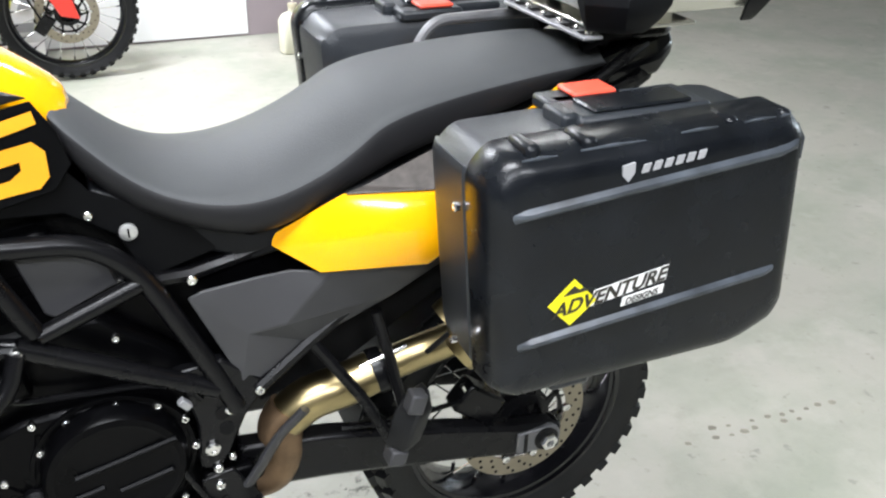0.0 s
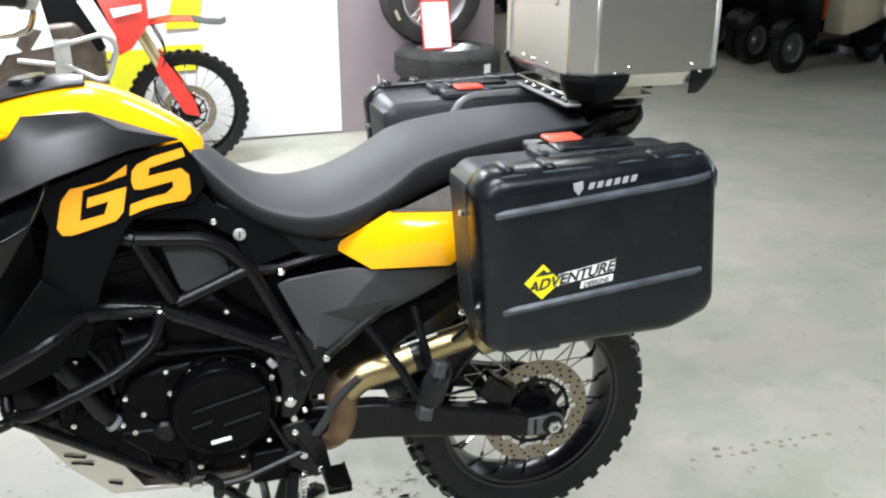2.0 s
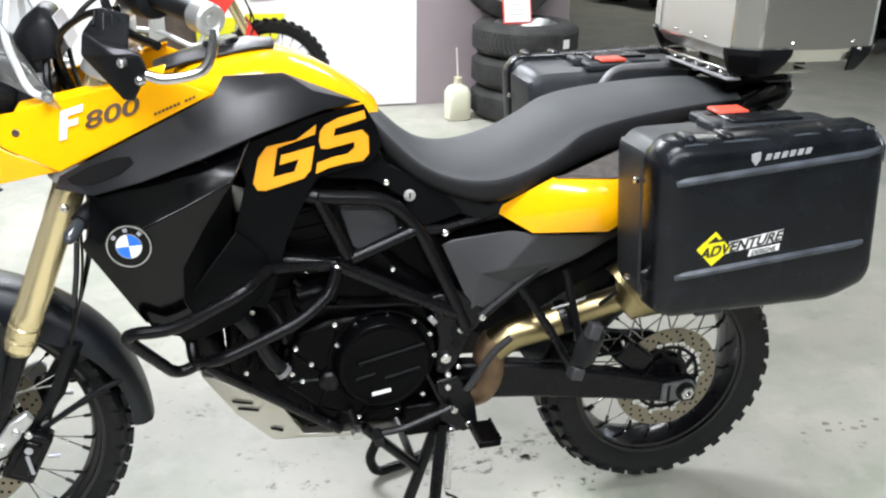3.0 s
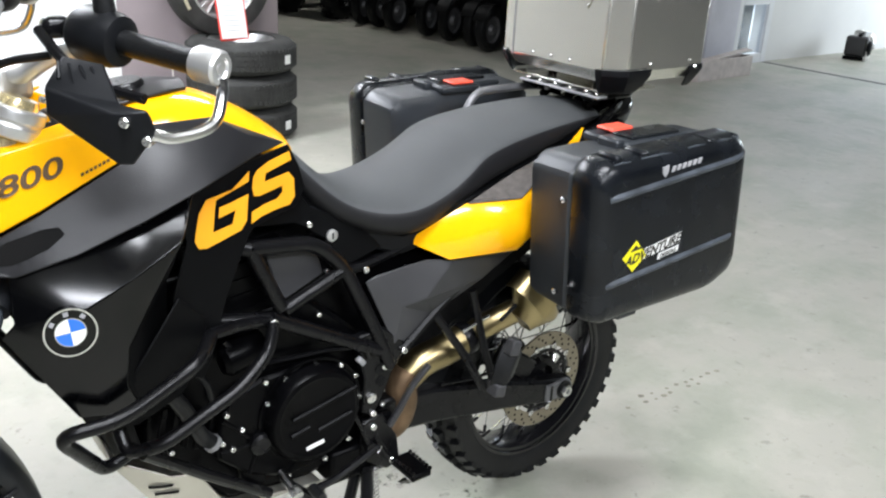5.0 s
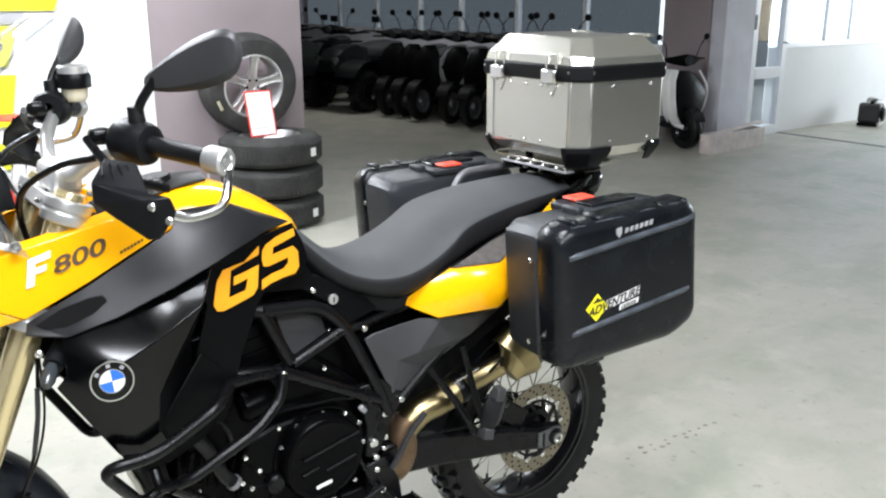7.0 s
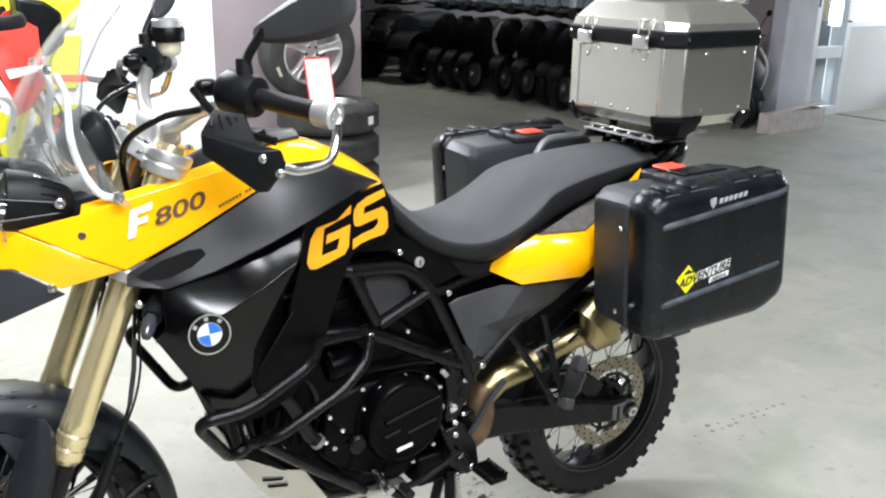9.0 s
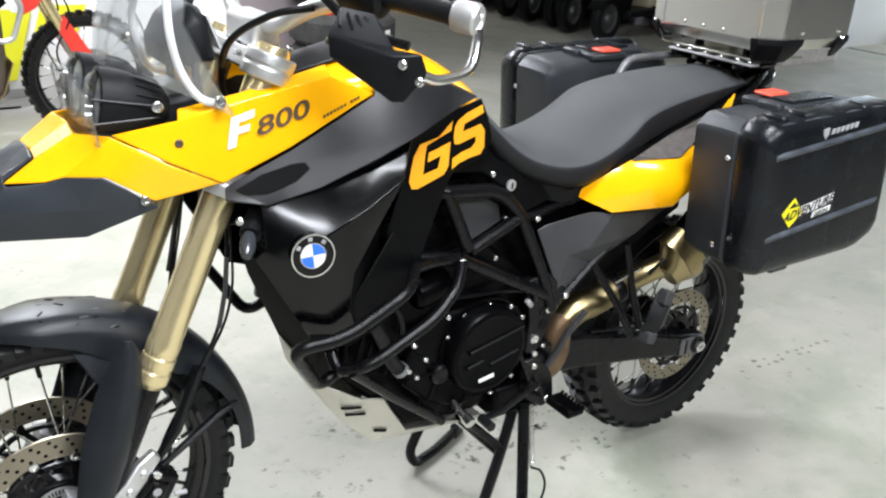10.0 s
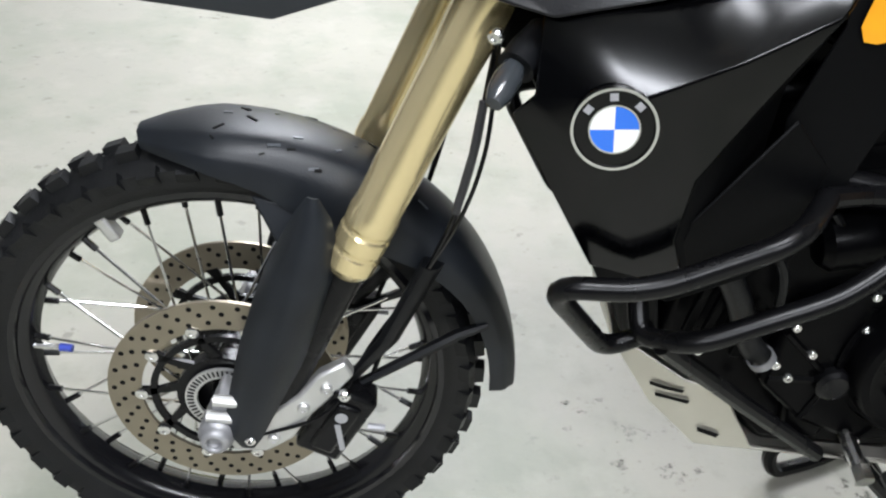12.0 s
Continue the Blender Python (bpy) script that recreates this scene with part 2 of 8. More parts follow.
# ---- building helpers ----
def finish(bm, name, mat, angle=35, bevel=0.0, sub=0):
    """A mesh object from a bmesh, smooth but for edges sharper than the angle."""
    bm.normal_update()
    lim = radians(angle)
    for f in bm.faces:
        f.smooth = True
    for e in bm.edges:
        e.smooth = len(e.link_faces) == 2 and e.calc_face_angle(0.0) < lim
    me = bpy.data.meshes.new(name)
    bm.to_mesh(me)
    bm.free()
    me.materials.append(mat)
    ob = new(name, me)
    if bevel:
        b = ob.modifiers.new("edges", "BEVEL")
        b.width, b.segments, b.limit_method, b.angle_limit = bevel, 2, "ANGLE", radians(28)
    if sub:
        s = ob.modifiers.new("soft", "SUBSURF")
        s.levels = s.render_levels = sub
    return ob


def part(name, bm, mat, parent, label="", angle=35, bevel=0.0, sub=0, m=None):
    ob = finish(bm, name, mat, angle, bevel, sub)
    ob.parent = parent
    if m is not None:
        ob.matrix_basis = m
    return tagged(ob, label)


def thing(name, label, category, group="", kind="", m=None):
    ob = new(name)
    ob.empty_display_size = 0.1
    if m is not None:
        ob.matrix_basis = m
    return tagged(ob, label, category, group, kind)


def B():
    return bmesh.new()


def box(bm, x0, x1, y0, y1, z0, z1, m=None):
    vs = [bm.verts.new((x, y, z)) for x in (x0, x1) for y in (y0, y1) for z in (z0, z1)]
    for q in ((0, 1, 3, 2), (4, 6, 7, 5), (0, 4, 5, 1), (2, 3, 7, 6), (0, 2, 6, 4), (1, 5, 7, 3)):
        bm.faces.new([vs[i] for i in q])
    if m is not None:
        bmesh.ops.transform(bm, matrix=m, verts=vs)
    return bm


def smooth_path(pts, steps=6):
    pts = [Vector(p) for p in pts]
    if len(pts) < 3:
        return pts
    ext = [2 * pts[0] - pts[1]] + pts + [2 * pts[-1] - pts[-2]]
    out = []
    for i in range(1, len(ext) - 2):
        p0, p1, p2, p3 = ext[i - 1:i + 3]
        for k in range(steps):
            t = k / steps
            out.append(0.5 * ((2 * p1) + (p2 - p0) * t + (2 * p0 - 5 * p1 + 4 * p2 - p3) * t * t + (3 * p1 - p0 - 3 * p2 + p3) * t ** 3))
    return out + [pts[-1]]


def rounded(pts, r=0.03, steps=5):
    """A polyline with its corners rounded, as a bent tube has them."""
    pts = [Vector(p) for p in pts]
    out = [pts[0]]
    for a, b, c in zip(pts, pts[1:], pts[2:]):
        k = min(r, (a - b).length * 0.45, (c - b).length * 0.45)
        p, q = b + (a - b).normalized() * k, b + (c - b).normalized() * k
        for i in range(steps + 1):
            t = i / steps
            out.append((1 - t) ** 2 * p + 2 * t * (1 - t) * b + t * t * q)
    return out + [pts[-1]]


def tube(bm, pts, r, n=10, flat=1.0):
    """A round bar along a path; r is a number or one for each point."""
    pts = [Vector(p) for p in pts]
    rs = r if isinstance(r, (list, tuple)) else [r] * len(pts)
    up = Vector((0.13, 0.31, 0.94))
    rings = []
    for i, p in enumerate(pts):
        d = (pts[min(i + 1, len(pts) - 1)] - pts[max(i - 1, 0)]).normalized()
        side = d.cross(up)
        side = side.normalized() if side.length > 1e-4 else d.orthogonal().normalized()
        up = side.cross(d).normalized()
        rings.append([bm.verts.new(p + (side * math.cos(a) + up * math.sin(a) * flat) * rs[i]) for a in (2 * math.pi * k / n for k in range(n))])
    for a, b in zip(rings, rings[1:]):
        for k in range(n):
            bm.faces.new((a[k], a[(k + 1) % n], b[(k + 1) % n], b[k]))
    bm.faces.new(rings[0][::-1])
    bm.faces.new(rings[-1])
    return bm


def lathe(bm, profile, n=32, m=None, closed=False):
    """Turn (radius, height) pairs about the local z axis."""
    vs = []
    rings = []
    for r, h in profile:
        if r < 1e-6:
            v = bm.verts.new((0, 0, h))
            rings.append([v] * n)
            vs.append(v)
        else:
            ring = [bm.verts.new((r * math.cos(2 * math.pi * k / n), r * math.sin(2 * math.pi * k / n), h)) for k in range(n)]
            rings.append(ring)
            vs += ring
    pairs = list(zip(rings, rings[1:])) + ([(rings[-1], rings[0])] if closed else [])
    for a, b in pairs:
        for k in range(n):
            q = []
            for v in (a[k], a[(k + 1) % n], b[(k + 1) % n], b[k]):
                if v not in q:
                    q.append(v)
            if len(q) > 2:
                bm.faces.new(q)
    if m is not None:
        bmesh.ops.transform(bm, matrix=m, verts=vs)
    return bm


SIDE = Euler((radians(90), 0, 0)).to_matrix().to_4x4()   # local z to -y


def along(a, b):
    """The pose whose z axis runs from a to b."""
    a, b = Vector(a), Vector(b)
    return Matrix.Translation(a) @ (b - a).to_track_quat("Z", "Y").to_matrix().to_4x4()


def bolt(parent, p, d, r=0.007, h=0.005, name="bolt", mat=None):
    bm = lathe(B(), [(0, -0.004), (r, -0.004), (r, h * 0.6), (r * 0.75, h), (r * 0.45, h), (r * 0.4, h * 0.5), (0, h * 0.5)], 10, along(p, Vector(p) + Vector(d)))
    return part(name, bm, mat or CHROME, parent)


def facets(bm, verts, faces, t=0.004, flip=False):
    """Flat facets between named corners, given a thickness; flip mirrors them to the other side."""
    vs = {k: bm.verts.new((x, -y if flip else y, z)) for k, (x, y, z) in verts.items()}
    fs = [bm.faces.new([vs[k] for k in (q[::-1] if flip else q)]) for q in faces]
    bm.normal_update()
    if sum(f.normal.y * f.calc_area() for f in fs) * (1 if not flip else -1) > 0:
        bmesh.ops.reverse_faces(bm, faces=fs)
    bm.normal_update()
    fs = bmesh.ops.triangulate(bm, faces=fs)["faces"]
    bmesh.ops.solidify(bm, geom=fs, thickness=t)
    return bm


def plate(bm, outline, y0, y1, holes=()):
    """A flat plate in the xz plane between y0 and y1."""
    a = [bm.verts.new((x, y0, z)) for x, z in outline]
    b = [bm.verts.new((x, y1, z)) for x, z in outline]
    n = len(a)
    fs = [bm.faces.new(a), bm.faces.new(b[::-1])]
    fs += [bm.faces.new((a[(k + 1) % n], a[k], b[k], b[(k + 1) % n])) for k in range(n)]
    bmesh.ops.recalc_face_normals(bm, faces=fs)
    return bm


def loft(bm, rings, caps=True, ring_closed=True):
    rs = [[bm.verts.new(p) for p in ring] for ring in rings]
    n = len(rs[0])
    for a, b in zip(rs, rs[1:]):
        for k in range(n if ring_closed else n - 1):
            bm.faces.new((a[k], a[(k + 1) % n], b[(k + 1) % n], b[k]))
    if caps and ring_closed:
        bm.faces.new(rs[0][::-1])
        bm.faces.new(rs[-1])
    bmesh.ops.recalc_face_normals(bm, faces=bm.faces[:])
    return bm


def sheet(bm, rows, t=0.003):
    """A curved sheet through rows of points, with a thickness."""
    rs = [[bm.verts.new(p) for p in row] for row in rows]
    fs = [bm.faces.new((a[k], a[k + 1], b[k + 1], b[k])) for a, b in zip(rs, rs[1:]) for k in range(len(a) - 1)]
    bm.normal_update()
    bmesh.ops.solidify(bm, geom=fs, thickness=t)
    return bm


def tree_of(ob):
    return BVHTree.FromPolygons([v.co.copy() for v in ob.data.vertices], [tuple(p.vertices) for p in ob.data.polygons])


def lay(tree, x, z, lift=0.0015, side=-1):
    """The place on a panel at (x, z), seen from its side of the machine."""
    hit = tree.ray_cast(Vector((x, side * 2, z)), Vector((0, -side, 0)))
    return Vector((x, hit[0].y + side * lift, z)) if hit[0] else None


def decal(name, outlines, mat, parent, tree, label="", side=-1, lift=0.0015, cuts=2):
    """Thin printed shapes that follow a panel."""
    bm = B()
    for o in outlines:
        f = bm.faces.new([bm.verts.new((x, 0, z)) for x, z in o])
        f.normal_update()
        bmesh.ops.triangulate(bm, faces=[f])
    if cuts:
        bmesh.ops.subdivide_edges(bm, edges=bm.edges[:], cuts=cuts, use_grid_fill=True)
        bmesh.ops.triangulate(bm, faces=bm.faces[:])
    for v in bm.verts:
        p = lay(tree, v.co.x, v.co.z, lift, side)
        v.co.y = p.y if p else side * 0.15
    return part(name, bm, mat, parent, label, angle=60)


def lettering(words, size, shear=0.0, bold=0.0):
    """A text as a mesh, in its own plane, lower left at the origin."""
    cu = bpy.data.curves.new("words", "FONT")
    cu.body, cu.size, cu.shear, cu.offset = words, size, shear, bold
    ob = new("words", cu)
    bpy.context.view_layer.update()
    me = bpy.data.meshes.new_from_object(ob.evaluated_get(bpy.context.evaluated_depsgraph_get()))
    bpy.data.objects.remove(ob)
    bm = B()
    bm.from_mesh(me)
    bpy.data.meshes.remove(me)
    return bm


def ellipse(cx, cz, a, b, n=24):
    return [(cx + a * math.cos(2 * math.pi * k / n), cz + b * math.sin(2 * math.pi * k / n)) for k in range(n)]


# ---- the hall ----
HALL_W, HALL_E, HALL_S, HALL_N, HALL_H = -6.0, 14.0, -6.0, 16.0, 3.2
floor = tagged(finish(box(B(), HALL_W, HALL_E, HALL_S, HALL_N, -0.1, 0.0), "floor", CONCRETE), "pale worn concrete floor with stains and scuffs", "floor", kind="structure")
# Unseen ceiling, pale so that upward faces get some reflection.
tagged(finish(box(B(), HALL_W, HALL_E, HALL_S, HALL_N, HALL_H, HALL_H + 0.1), "ceiling", CEILING), "unseen pale ceiling, added to reflect light downwards", "ceiling", kind="structure")


def wall(name, x0, x1, y0, y1, z0, z1, mat, label):
    return tagged(finish(box(B(), x0, x1, y0, y1, z0, z1), name, mat), label, "wall", kind="structure")


# Walls out of view; west and south toned to shape reflections and blacks.
wall("wall_west", HALL_W - 0.2, HALL_W, HALL_S, HALL_N, 0, HALL_H, WALL_GREY, "unseen grey wall, added to lighten reflections")
for nm, ya, yb, za, zb in (("wall_east", HALL_S, -0.5, 0, HALL_H), ("wall_east_side", 3.5, HALL_N, 0, HALL_H), ("wall_east_low", -0.5, 3.5, 0, 0.6), ("wall_east_high", -0.5, 3.5, 2.6, HALL_H)):
    wall(nm, HALL_E, HALL_E + 0.2, ya, yb, za, zb, WALL_WHITE, "unseen white wall closing the hall")
wall("wall_south", HALL_W, HALL_E, HALL_S - 0.2, HALL_S, 0, HALL_H, WALL_DARK, "unseen dark wall, added to keep blacks deep")
wall("wall_north", HALL_W, HALL_E, HALL_N, HALL_N + 0.2, 0, HALL_H, WALL_BROWN, "plain dark wall behind the vehicles")
wall("wall_brown", HALL_W, 2.29, 4.16, 4.46, 0, HALL_H, WALL_BROWN, "dark brown painted wall behind the banner")

# the wall of the dark bay, with its strip of windows over a low pale parapet
BAY = 6.95
wall("wall_bay_low", BAY, BAY + 0.2, 4.75, HALL_N, 0, 0.92, WALL_LILAC, "pale low wall below the windows")
wall("wall_bay_high", BAY, BAY + 0.2, 4.75, HALL_N, 2.3, HALL_H, WALL_GREY, "pale wall above the windows")
wall("wall_bay_panel", BAY - 0.03, BAY + 0.2, 4.15, 4.75, 0, HALL_H, WALL_BROWN, "dark brown painted strip of wall beside the column")
wall("wall_jamb", 7.432, 7.62, 4.15, 4.35, 0, HALL_H, WALL_LILAC, "pale lilac-grey plastered wall beside the glazed door")
wall("column", BAY + 0.0, 7.43, 3.98, 4.15, 0, HALL_H, WALL_LILAC, "pale lilac-grey plastered wall beside the glazed door")


def window(name, along_y, a0, a1, at, z0, z1, posts, label):
    """A glazed strip: a frame, its posts and one pane between each two of them."""
    w = thing(name, label, "window", kind="structure")

    def bar(nm, a, b, c, d, dep=0.06):
        bm = box(B(), at, at + dep, a, b, c, d) if along_y else box(B(), a, b, at, at + dep, c, d)
        part(nm, bm, FRAME_WHITE, w, bevel=0.004)
    bar("window_sill", a0, a1, z0, z0 + 0.06, 0.1)
    bar("frame", a0, a1, z1 - 0.06, z1)
    edges = [a0] + posts + [a1]
    for p in edges:
        bar("post", p - 0.03 if p > a0 else p, p + 0.03 if p < a1 else p, z0 + 0.062, z1 - 0.062)
    for p, q in zip(edges, edges[1:]):
        bm = box(B(), at + 0.02, at + 0.026, p + 0.03, q - 0.03, z0 + 0.06, z1 - 0.06) if along_y else box(B(), p + 0.03, q - 0.03, at + 0.02, at + 0.026, z0 + 0.06, z1 - 0.06)
        pane = part("pane", bm, PANE, w)
        pane.visible_shadow = False
    return w


window("window_1", True, 4.76, 15.9, BAY + 0.01, 0.92, 2.3, [5.98, 7.2, 8.4, 9.4, 10.6, 11.78, 13.2, 14.6], "long strip of white framed windows in the bay wall")
tagged(finish(box(B(), 8.6, 8.62, 4.6, HALL_N, 0.0, HALL_H), "backdrop", DIM_GLOW), "dim blue-grey glowing sheet beyond the bay windows", "backdrop", kind="structure")

# the bright front with door and windows
wall("wall_front_low", 8.26, HALL_E, 4.15, 4.35, 0, 0.93, WALL_WHITE, "white painted low wall below the bright windows")
wall("wall_front_high", 7.62, HALL_E, 4.15, 4.35, 2.25, HALL_H, WALL_WHITE, "white wall above door and windows")
window("window_2", False, 8.26, HALL_E - 0.02, 4.17, 0.93, 2.25, [9.1, 9.62, 10.5, 11.4, 12.6], "bright white framed windows beside the door")
tagged(finish(box(B(), 7.4, HALL_E, 5.2, 5.22, 0, HALL_H), "backdrop_day", DAYLIGHT), "bright daylight outside door and windows", "backdrop", kind="structure")
# Added out of view, as the opening for the end-wall lamp.
window("unseen_window", True, -0.5, 3.5, HALL_E + 0.02, 0.6, 2.6, [0.5, 1.5, 2.5], "unseen window in the end wall, added to brighten the front wall")
door = thing("door_1", "white framed glazed door, closed", "door", kind="structure")
for dx0, dx1, dz0, dz1 in ((7.62, 7.71, 0.0, 2.1), (8.17, 8.26, 0.0, 2.1), (7.712, 8.168, 0.0, 0.1), (7.712, 8.168, 0.62, 0.74), (7.712, 8.168, 2.0, 2.1)):
    part("rail", box(B(), dx0, dx1, 4.12, 4.2, dz0, dz1), FRAME_WHITE, door, bevel=0.004)
for dz0, dz1 in ((0.1, 0.62), (0.74, 2.0)):
    pane = part("pane", box(B(), 7.712, 8.168, 4.155, 4.165, dz0, dz1), PANE, door)
    pane.visible_shadow = False
part("door_handle", tube(B(), rounded([(8.2, 4.11, 1.0), (8.2, 4.06, 1.0), (8.1, 4.06, 1.0)], 0.015), 0.009), STEEL_BLACK, door)
part("hinge", box(B(), 7.6, 7.63, 4.09, 4.12, 1.15, 1.3), STEEL_BLACK, door)

# Fixtures drawn round the added, unseen lamps.
for lx, ly, sx, sy, watts in LAMPS:
    fx = thing("unseen_lamp_fixture", "unseen white ceiling lamp, added to light the hall", "lamp", group="ceiling lamps", m=pose(lx, ly, 3.02))
    part("housing", box(B(), -sx / 2 - 0.04, sx / 2 + 0.04, -sy / 2 - 0.04, sy / 2 + 0.04, 0.02, HALL_H - 3.02), FRAME_WHITE, fx, bevel=0.01)
    part("diffuser", box(B(), -sx / 2, sx / 2, -sy / 2, sy / 2, 0.0, 0.018), DIFFUSER, fx)

# ---- the motorcycle: nose to -x, its left side to -y ----
bike = thing("motorcycle", "yellow and black adventure motorcycle standing on its centre stand", "motorcycle")
REAR, FRONT = Vector((0.789, 0, 0.341)), Vector((-0.784, 0, 0.387))


def spoked_wheel(parent, name, centre, r_out, half, r_rim, rim_half, hub_r, hub_half, n_spokes, knobs, rows, tyre_label):
    """A wire wheel: hub, rim, spokes, and a block tyre."""
    at = Matrix.Translation(centre) @ SIDE
    hub = part(name, lathe(B(), [(0, -hub_half - 0.02), (0.018, -hub_half - 0.02), (0.02, -hub_half), (hub_r, -hub_half), (hub_r, -hub_half + 0.012), (hub_r * 0.62, -hub_half + 0.025),
                                 (hub_r * 0.62, hub_half - 0.025), (hub_r, hub_half - 0.012), (hub_r, hub_half), (0.02, hub_half), (0.018, hub_half + 0.02), (0, hub_half + 0.02)], 28, at), STEEL_BLACK, parent, "black hub with wire spokes")
    part("rim", lathe(B(), [(r_rim + 0.012, -rim_half), (r_rim + 0.010, -rim_half + 0.006), (r_rim - 0.004, -rim_half + 0.010), (r_rim - 0.012, -rim_half * 0.45), (r_rim - 0.018, 0), (r_rim - 0.012, rim_half * 0.45),
                            (r_rim - 0.004, rim_half - 0.010), (r_rim + 0.010, rim_half - 0.006), (r_rim + 0.012, rim_half), (r_rim + 0.004, rim_half), (r_rim - 0.006, 0), (r_rim + 0.004, -rim_half)], 64, at, closed=True), RIM_BLACK, hub, "glossy black rim")
    body = r_out - 0.011
    mid = (r_rim + body) / 2
    prof = [(r_rim + 0.006, -rim_half + 0.004), (r_rim + 0.016, -rim_half - 0.003), (mid, -half * 0.97), (mid + (body - mid) * 0.5, -half * 0.98), (body - 0.022, -half * 0.86), (body - 0.006, -half * 0.5), (body, 0)]
    prof += [(r, -h) for r, h in prof[-2::-1]]
    part("tyre", lathe(B(), prof, 72, at), RUBBER, hub, tyre_label)
    bm = B()
    for k in range(knobs):
        for row, (w0, w1, h, ph) in enumerate(rows):
            a = 2 * math.pi * (k + ph) / knobs
            wm, da = (w0 + w1) / 2 * half, 2 * math.pi / knobs * 0.30
            base = body - 0.012 - 0.026 * (abs(wm) / half) ** 2.5
            lean = (abs(wm) / half) ** 2 * 0.9 * (1 if wm > 0 else -1)
            m = at @ Matrix.Rotation(a, 4, "Z") @ Matrix.Translation((base, 0, wm)) @ Matrix.Rotation(-lean, 4, "Y")
            L = base * da
            wid = (w1 - w0) * half / 2
            vs = [bm.verts.new(m @ Vector(p)) for p in ((0, -L, -wid), (0, L, -wid), (0, L, wid), (0, -L, wid), (h, -L * 0.86, -wid * 0.88), (h, L * 0.86, -wid * 0.88), (h, L * 0.86, wid * 0.88), (h, -L * 0.86, wid * 0.88))]
            for q in ((4, 5, 6, 7), (0, 1, 5, 4), (1, 2, 6, 5), (2, 3, 7, 6), (3, 0, 4, 7)):
                bm.faces.new([vs[i] for i in q])
    part("tread", bm, RUBBER, hub, "blocky off-road tread")
    rnd = random.Random(5)
    for k in range(n_spokes):
        a = 2 * math.pi * k / n_spokes
        s = 1 if k % 2 else -1
        off = 0.55 * (1 if (k // 2) % 2 else -1)
        p = at @ Vector((hub_r * 0.93 * math.cos(a + off), hub_r * 0.93 * math.sin(a + off), s * (hub_half - 0.006)))
        q = at @ Vector(((r_rim - 0.010) * math.cos(a), (r_rim - 0.010) * math.sin(a), s * rim_half * 0.25))
        part("spoke", tube(B(), [p, q], 0.0021, 5), CHROME, hub)
        part("spoke_nipple", tube(B(), [q + (p - q).normalized() * 0.024, q - (p - q).normalized() * 0.004], 0.0042, 6), STEEL_BLACK, hub)
    return hub


def brake_disc(parent, centre, y, r, n_holes, carrier=True):
    """A drilled disc on a spidered carrier."""
    at = Matrix.Translation((centre.x, y, centre.z)) @ SIDE
    inner = r * 0.72
    d = part("brake_disc", lathe(B(), [(inner, -0.0025), (r, -0.0025), (r, 0.0025), (inner, 0.0025)], 72, at, closed=True), DISC, parent, "drilled steel brake disc")
    # Dark discs paint the shade in the drillings.
    bm = B()
    for k in range(n_holes):
        a = 2 * math.pi * k / n_holes
        rr = inner + (r - inner) * (0.25, 0.55, 0.8)[k % 3]
        m = at @ Matrix.Rotation(a, 4, "Z") @ Matrix.Translation((rr, 0, 0))
        lathe(bm, [(0, 0.0029), (0.0036, 0.0029), (0.0036, -0.0029), (0, -0.0029)], 8, m)
    part("drill_hole_shade", bm, DARK, parent)["kind"] = "stuff"
    if carrier:
        bm = lathe(B(), [(r * 0.30, -0.004), (r * 0.42, -0.004), (r * 0.42, 0.004), (r * 0.30, 0.004)], 40, at, closed=True)
        part("carrier", bm, STEEL_BLACK, parent, "black disc carrier")
        part("carrier_ring", lathe(B(), [(r * 0.585, -0.003), (r * 0.645, -0.003), (r * 0.645, 0.003), (r * 0.585, 0.003)], 48, at, closed=True), STEEL_BLACK, parent)
        for k in range(10):
            bm = B()
            m = at @ Matrix.Rotation(2 * math.pi * k / 10, 4, "Z")
            vs = [m @ Vector(p) for p in ((r * 0.40, -0.020, 0), (r * 0.58, -0.010, 0), (r * 0.74, -0.009, 0), (r * 0.74, 0.009, 0), (r * 0.58, -0.001, 0), (r * 0.40, -0.006, 0))]
            a = [bm.verts.new(v + Vector((0, -0.003, 0))) for v in vs]
            b = [bm.verts.new(v + Vector((0, 0.003, 0))) for v in vs]
            bm.faces.new(a), bm.faces.new(b[::-1])
            for i in range(6):
                bm.faces.new((a[(i + 1) % 6], a[i], b[i], b[(i + 1) % 6]))
            part("carrier_arm", bm, STEEL_BLACK, parent)
        for k in range(10):
            m = at @ Matrix.Rotation(2 * math.pi * k / 10, 4, "Z")
            p = m @ Vector((r * 0.72, 0, 0))
            bolt(parent, p + Vector((0, -0.003 if y < 0 else 0.003, 0)), (0, -1 if y < 0 else 1, 0), 0.0085, 0.003, "rivet")
    return d


ROWS_REAR = [(-0.98, -0.56, 0.020, 0.0), (-0.46, -0.04, 0.023, 0.5), (0.04, 0.46, 0.023, 0.0), (0.56, 0.98, 0.020, 0.5)]
rear = spoked_wheel(bike, "rear_wheel", REAR, 0.311, 0.068, 0.216, 0.058, 0.062, 0.062, 36, 38, ROWS_REAR, "black block-tread rear tyre")
brake_disc(rear, REAR, -0.074, 0.1325, 60)
ROWS_FRONT = [(-0.99, -0.60, 0.017, 0.0), (-0.50, -0.03, 0.020, 0.5), (0.03, 0.50, 0.020, 0.0), (0.60, 0.99, 0.017, 0.5)]
front = spoked_wheel(bike, "front_wheel", FRONT, 0.343, 0.046, 0.272, 0.036, 0.058, 0.055, 36, 44, ROWS_FRONT, "black block-tread front tyre")
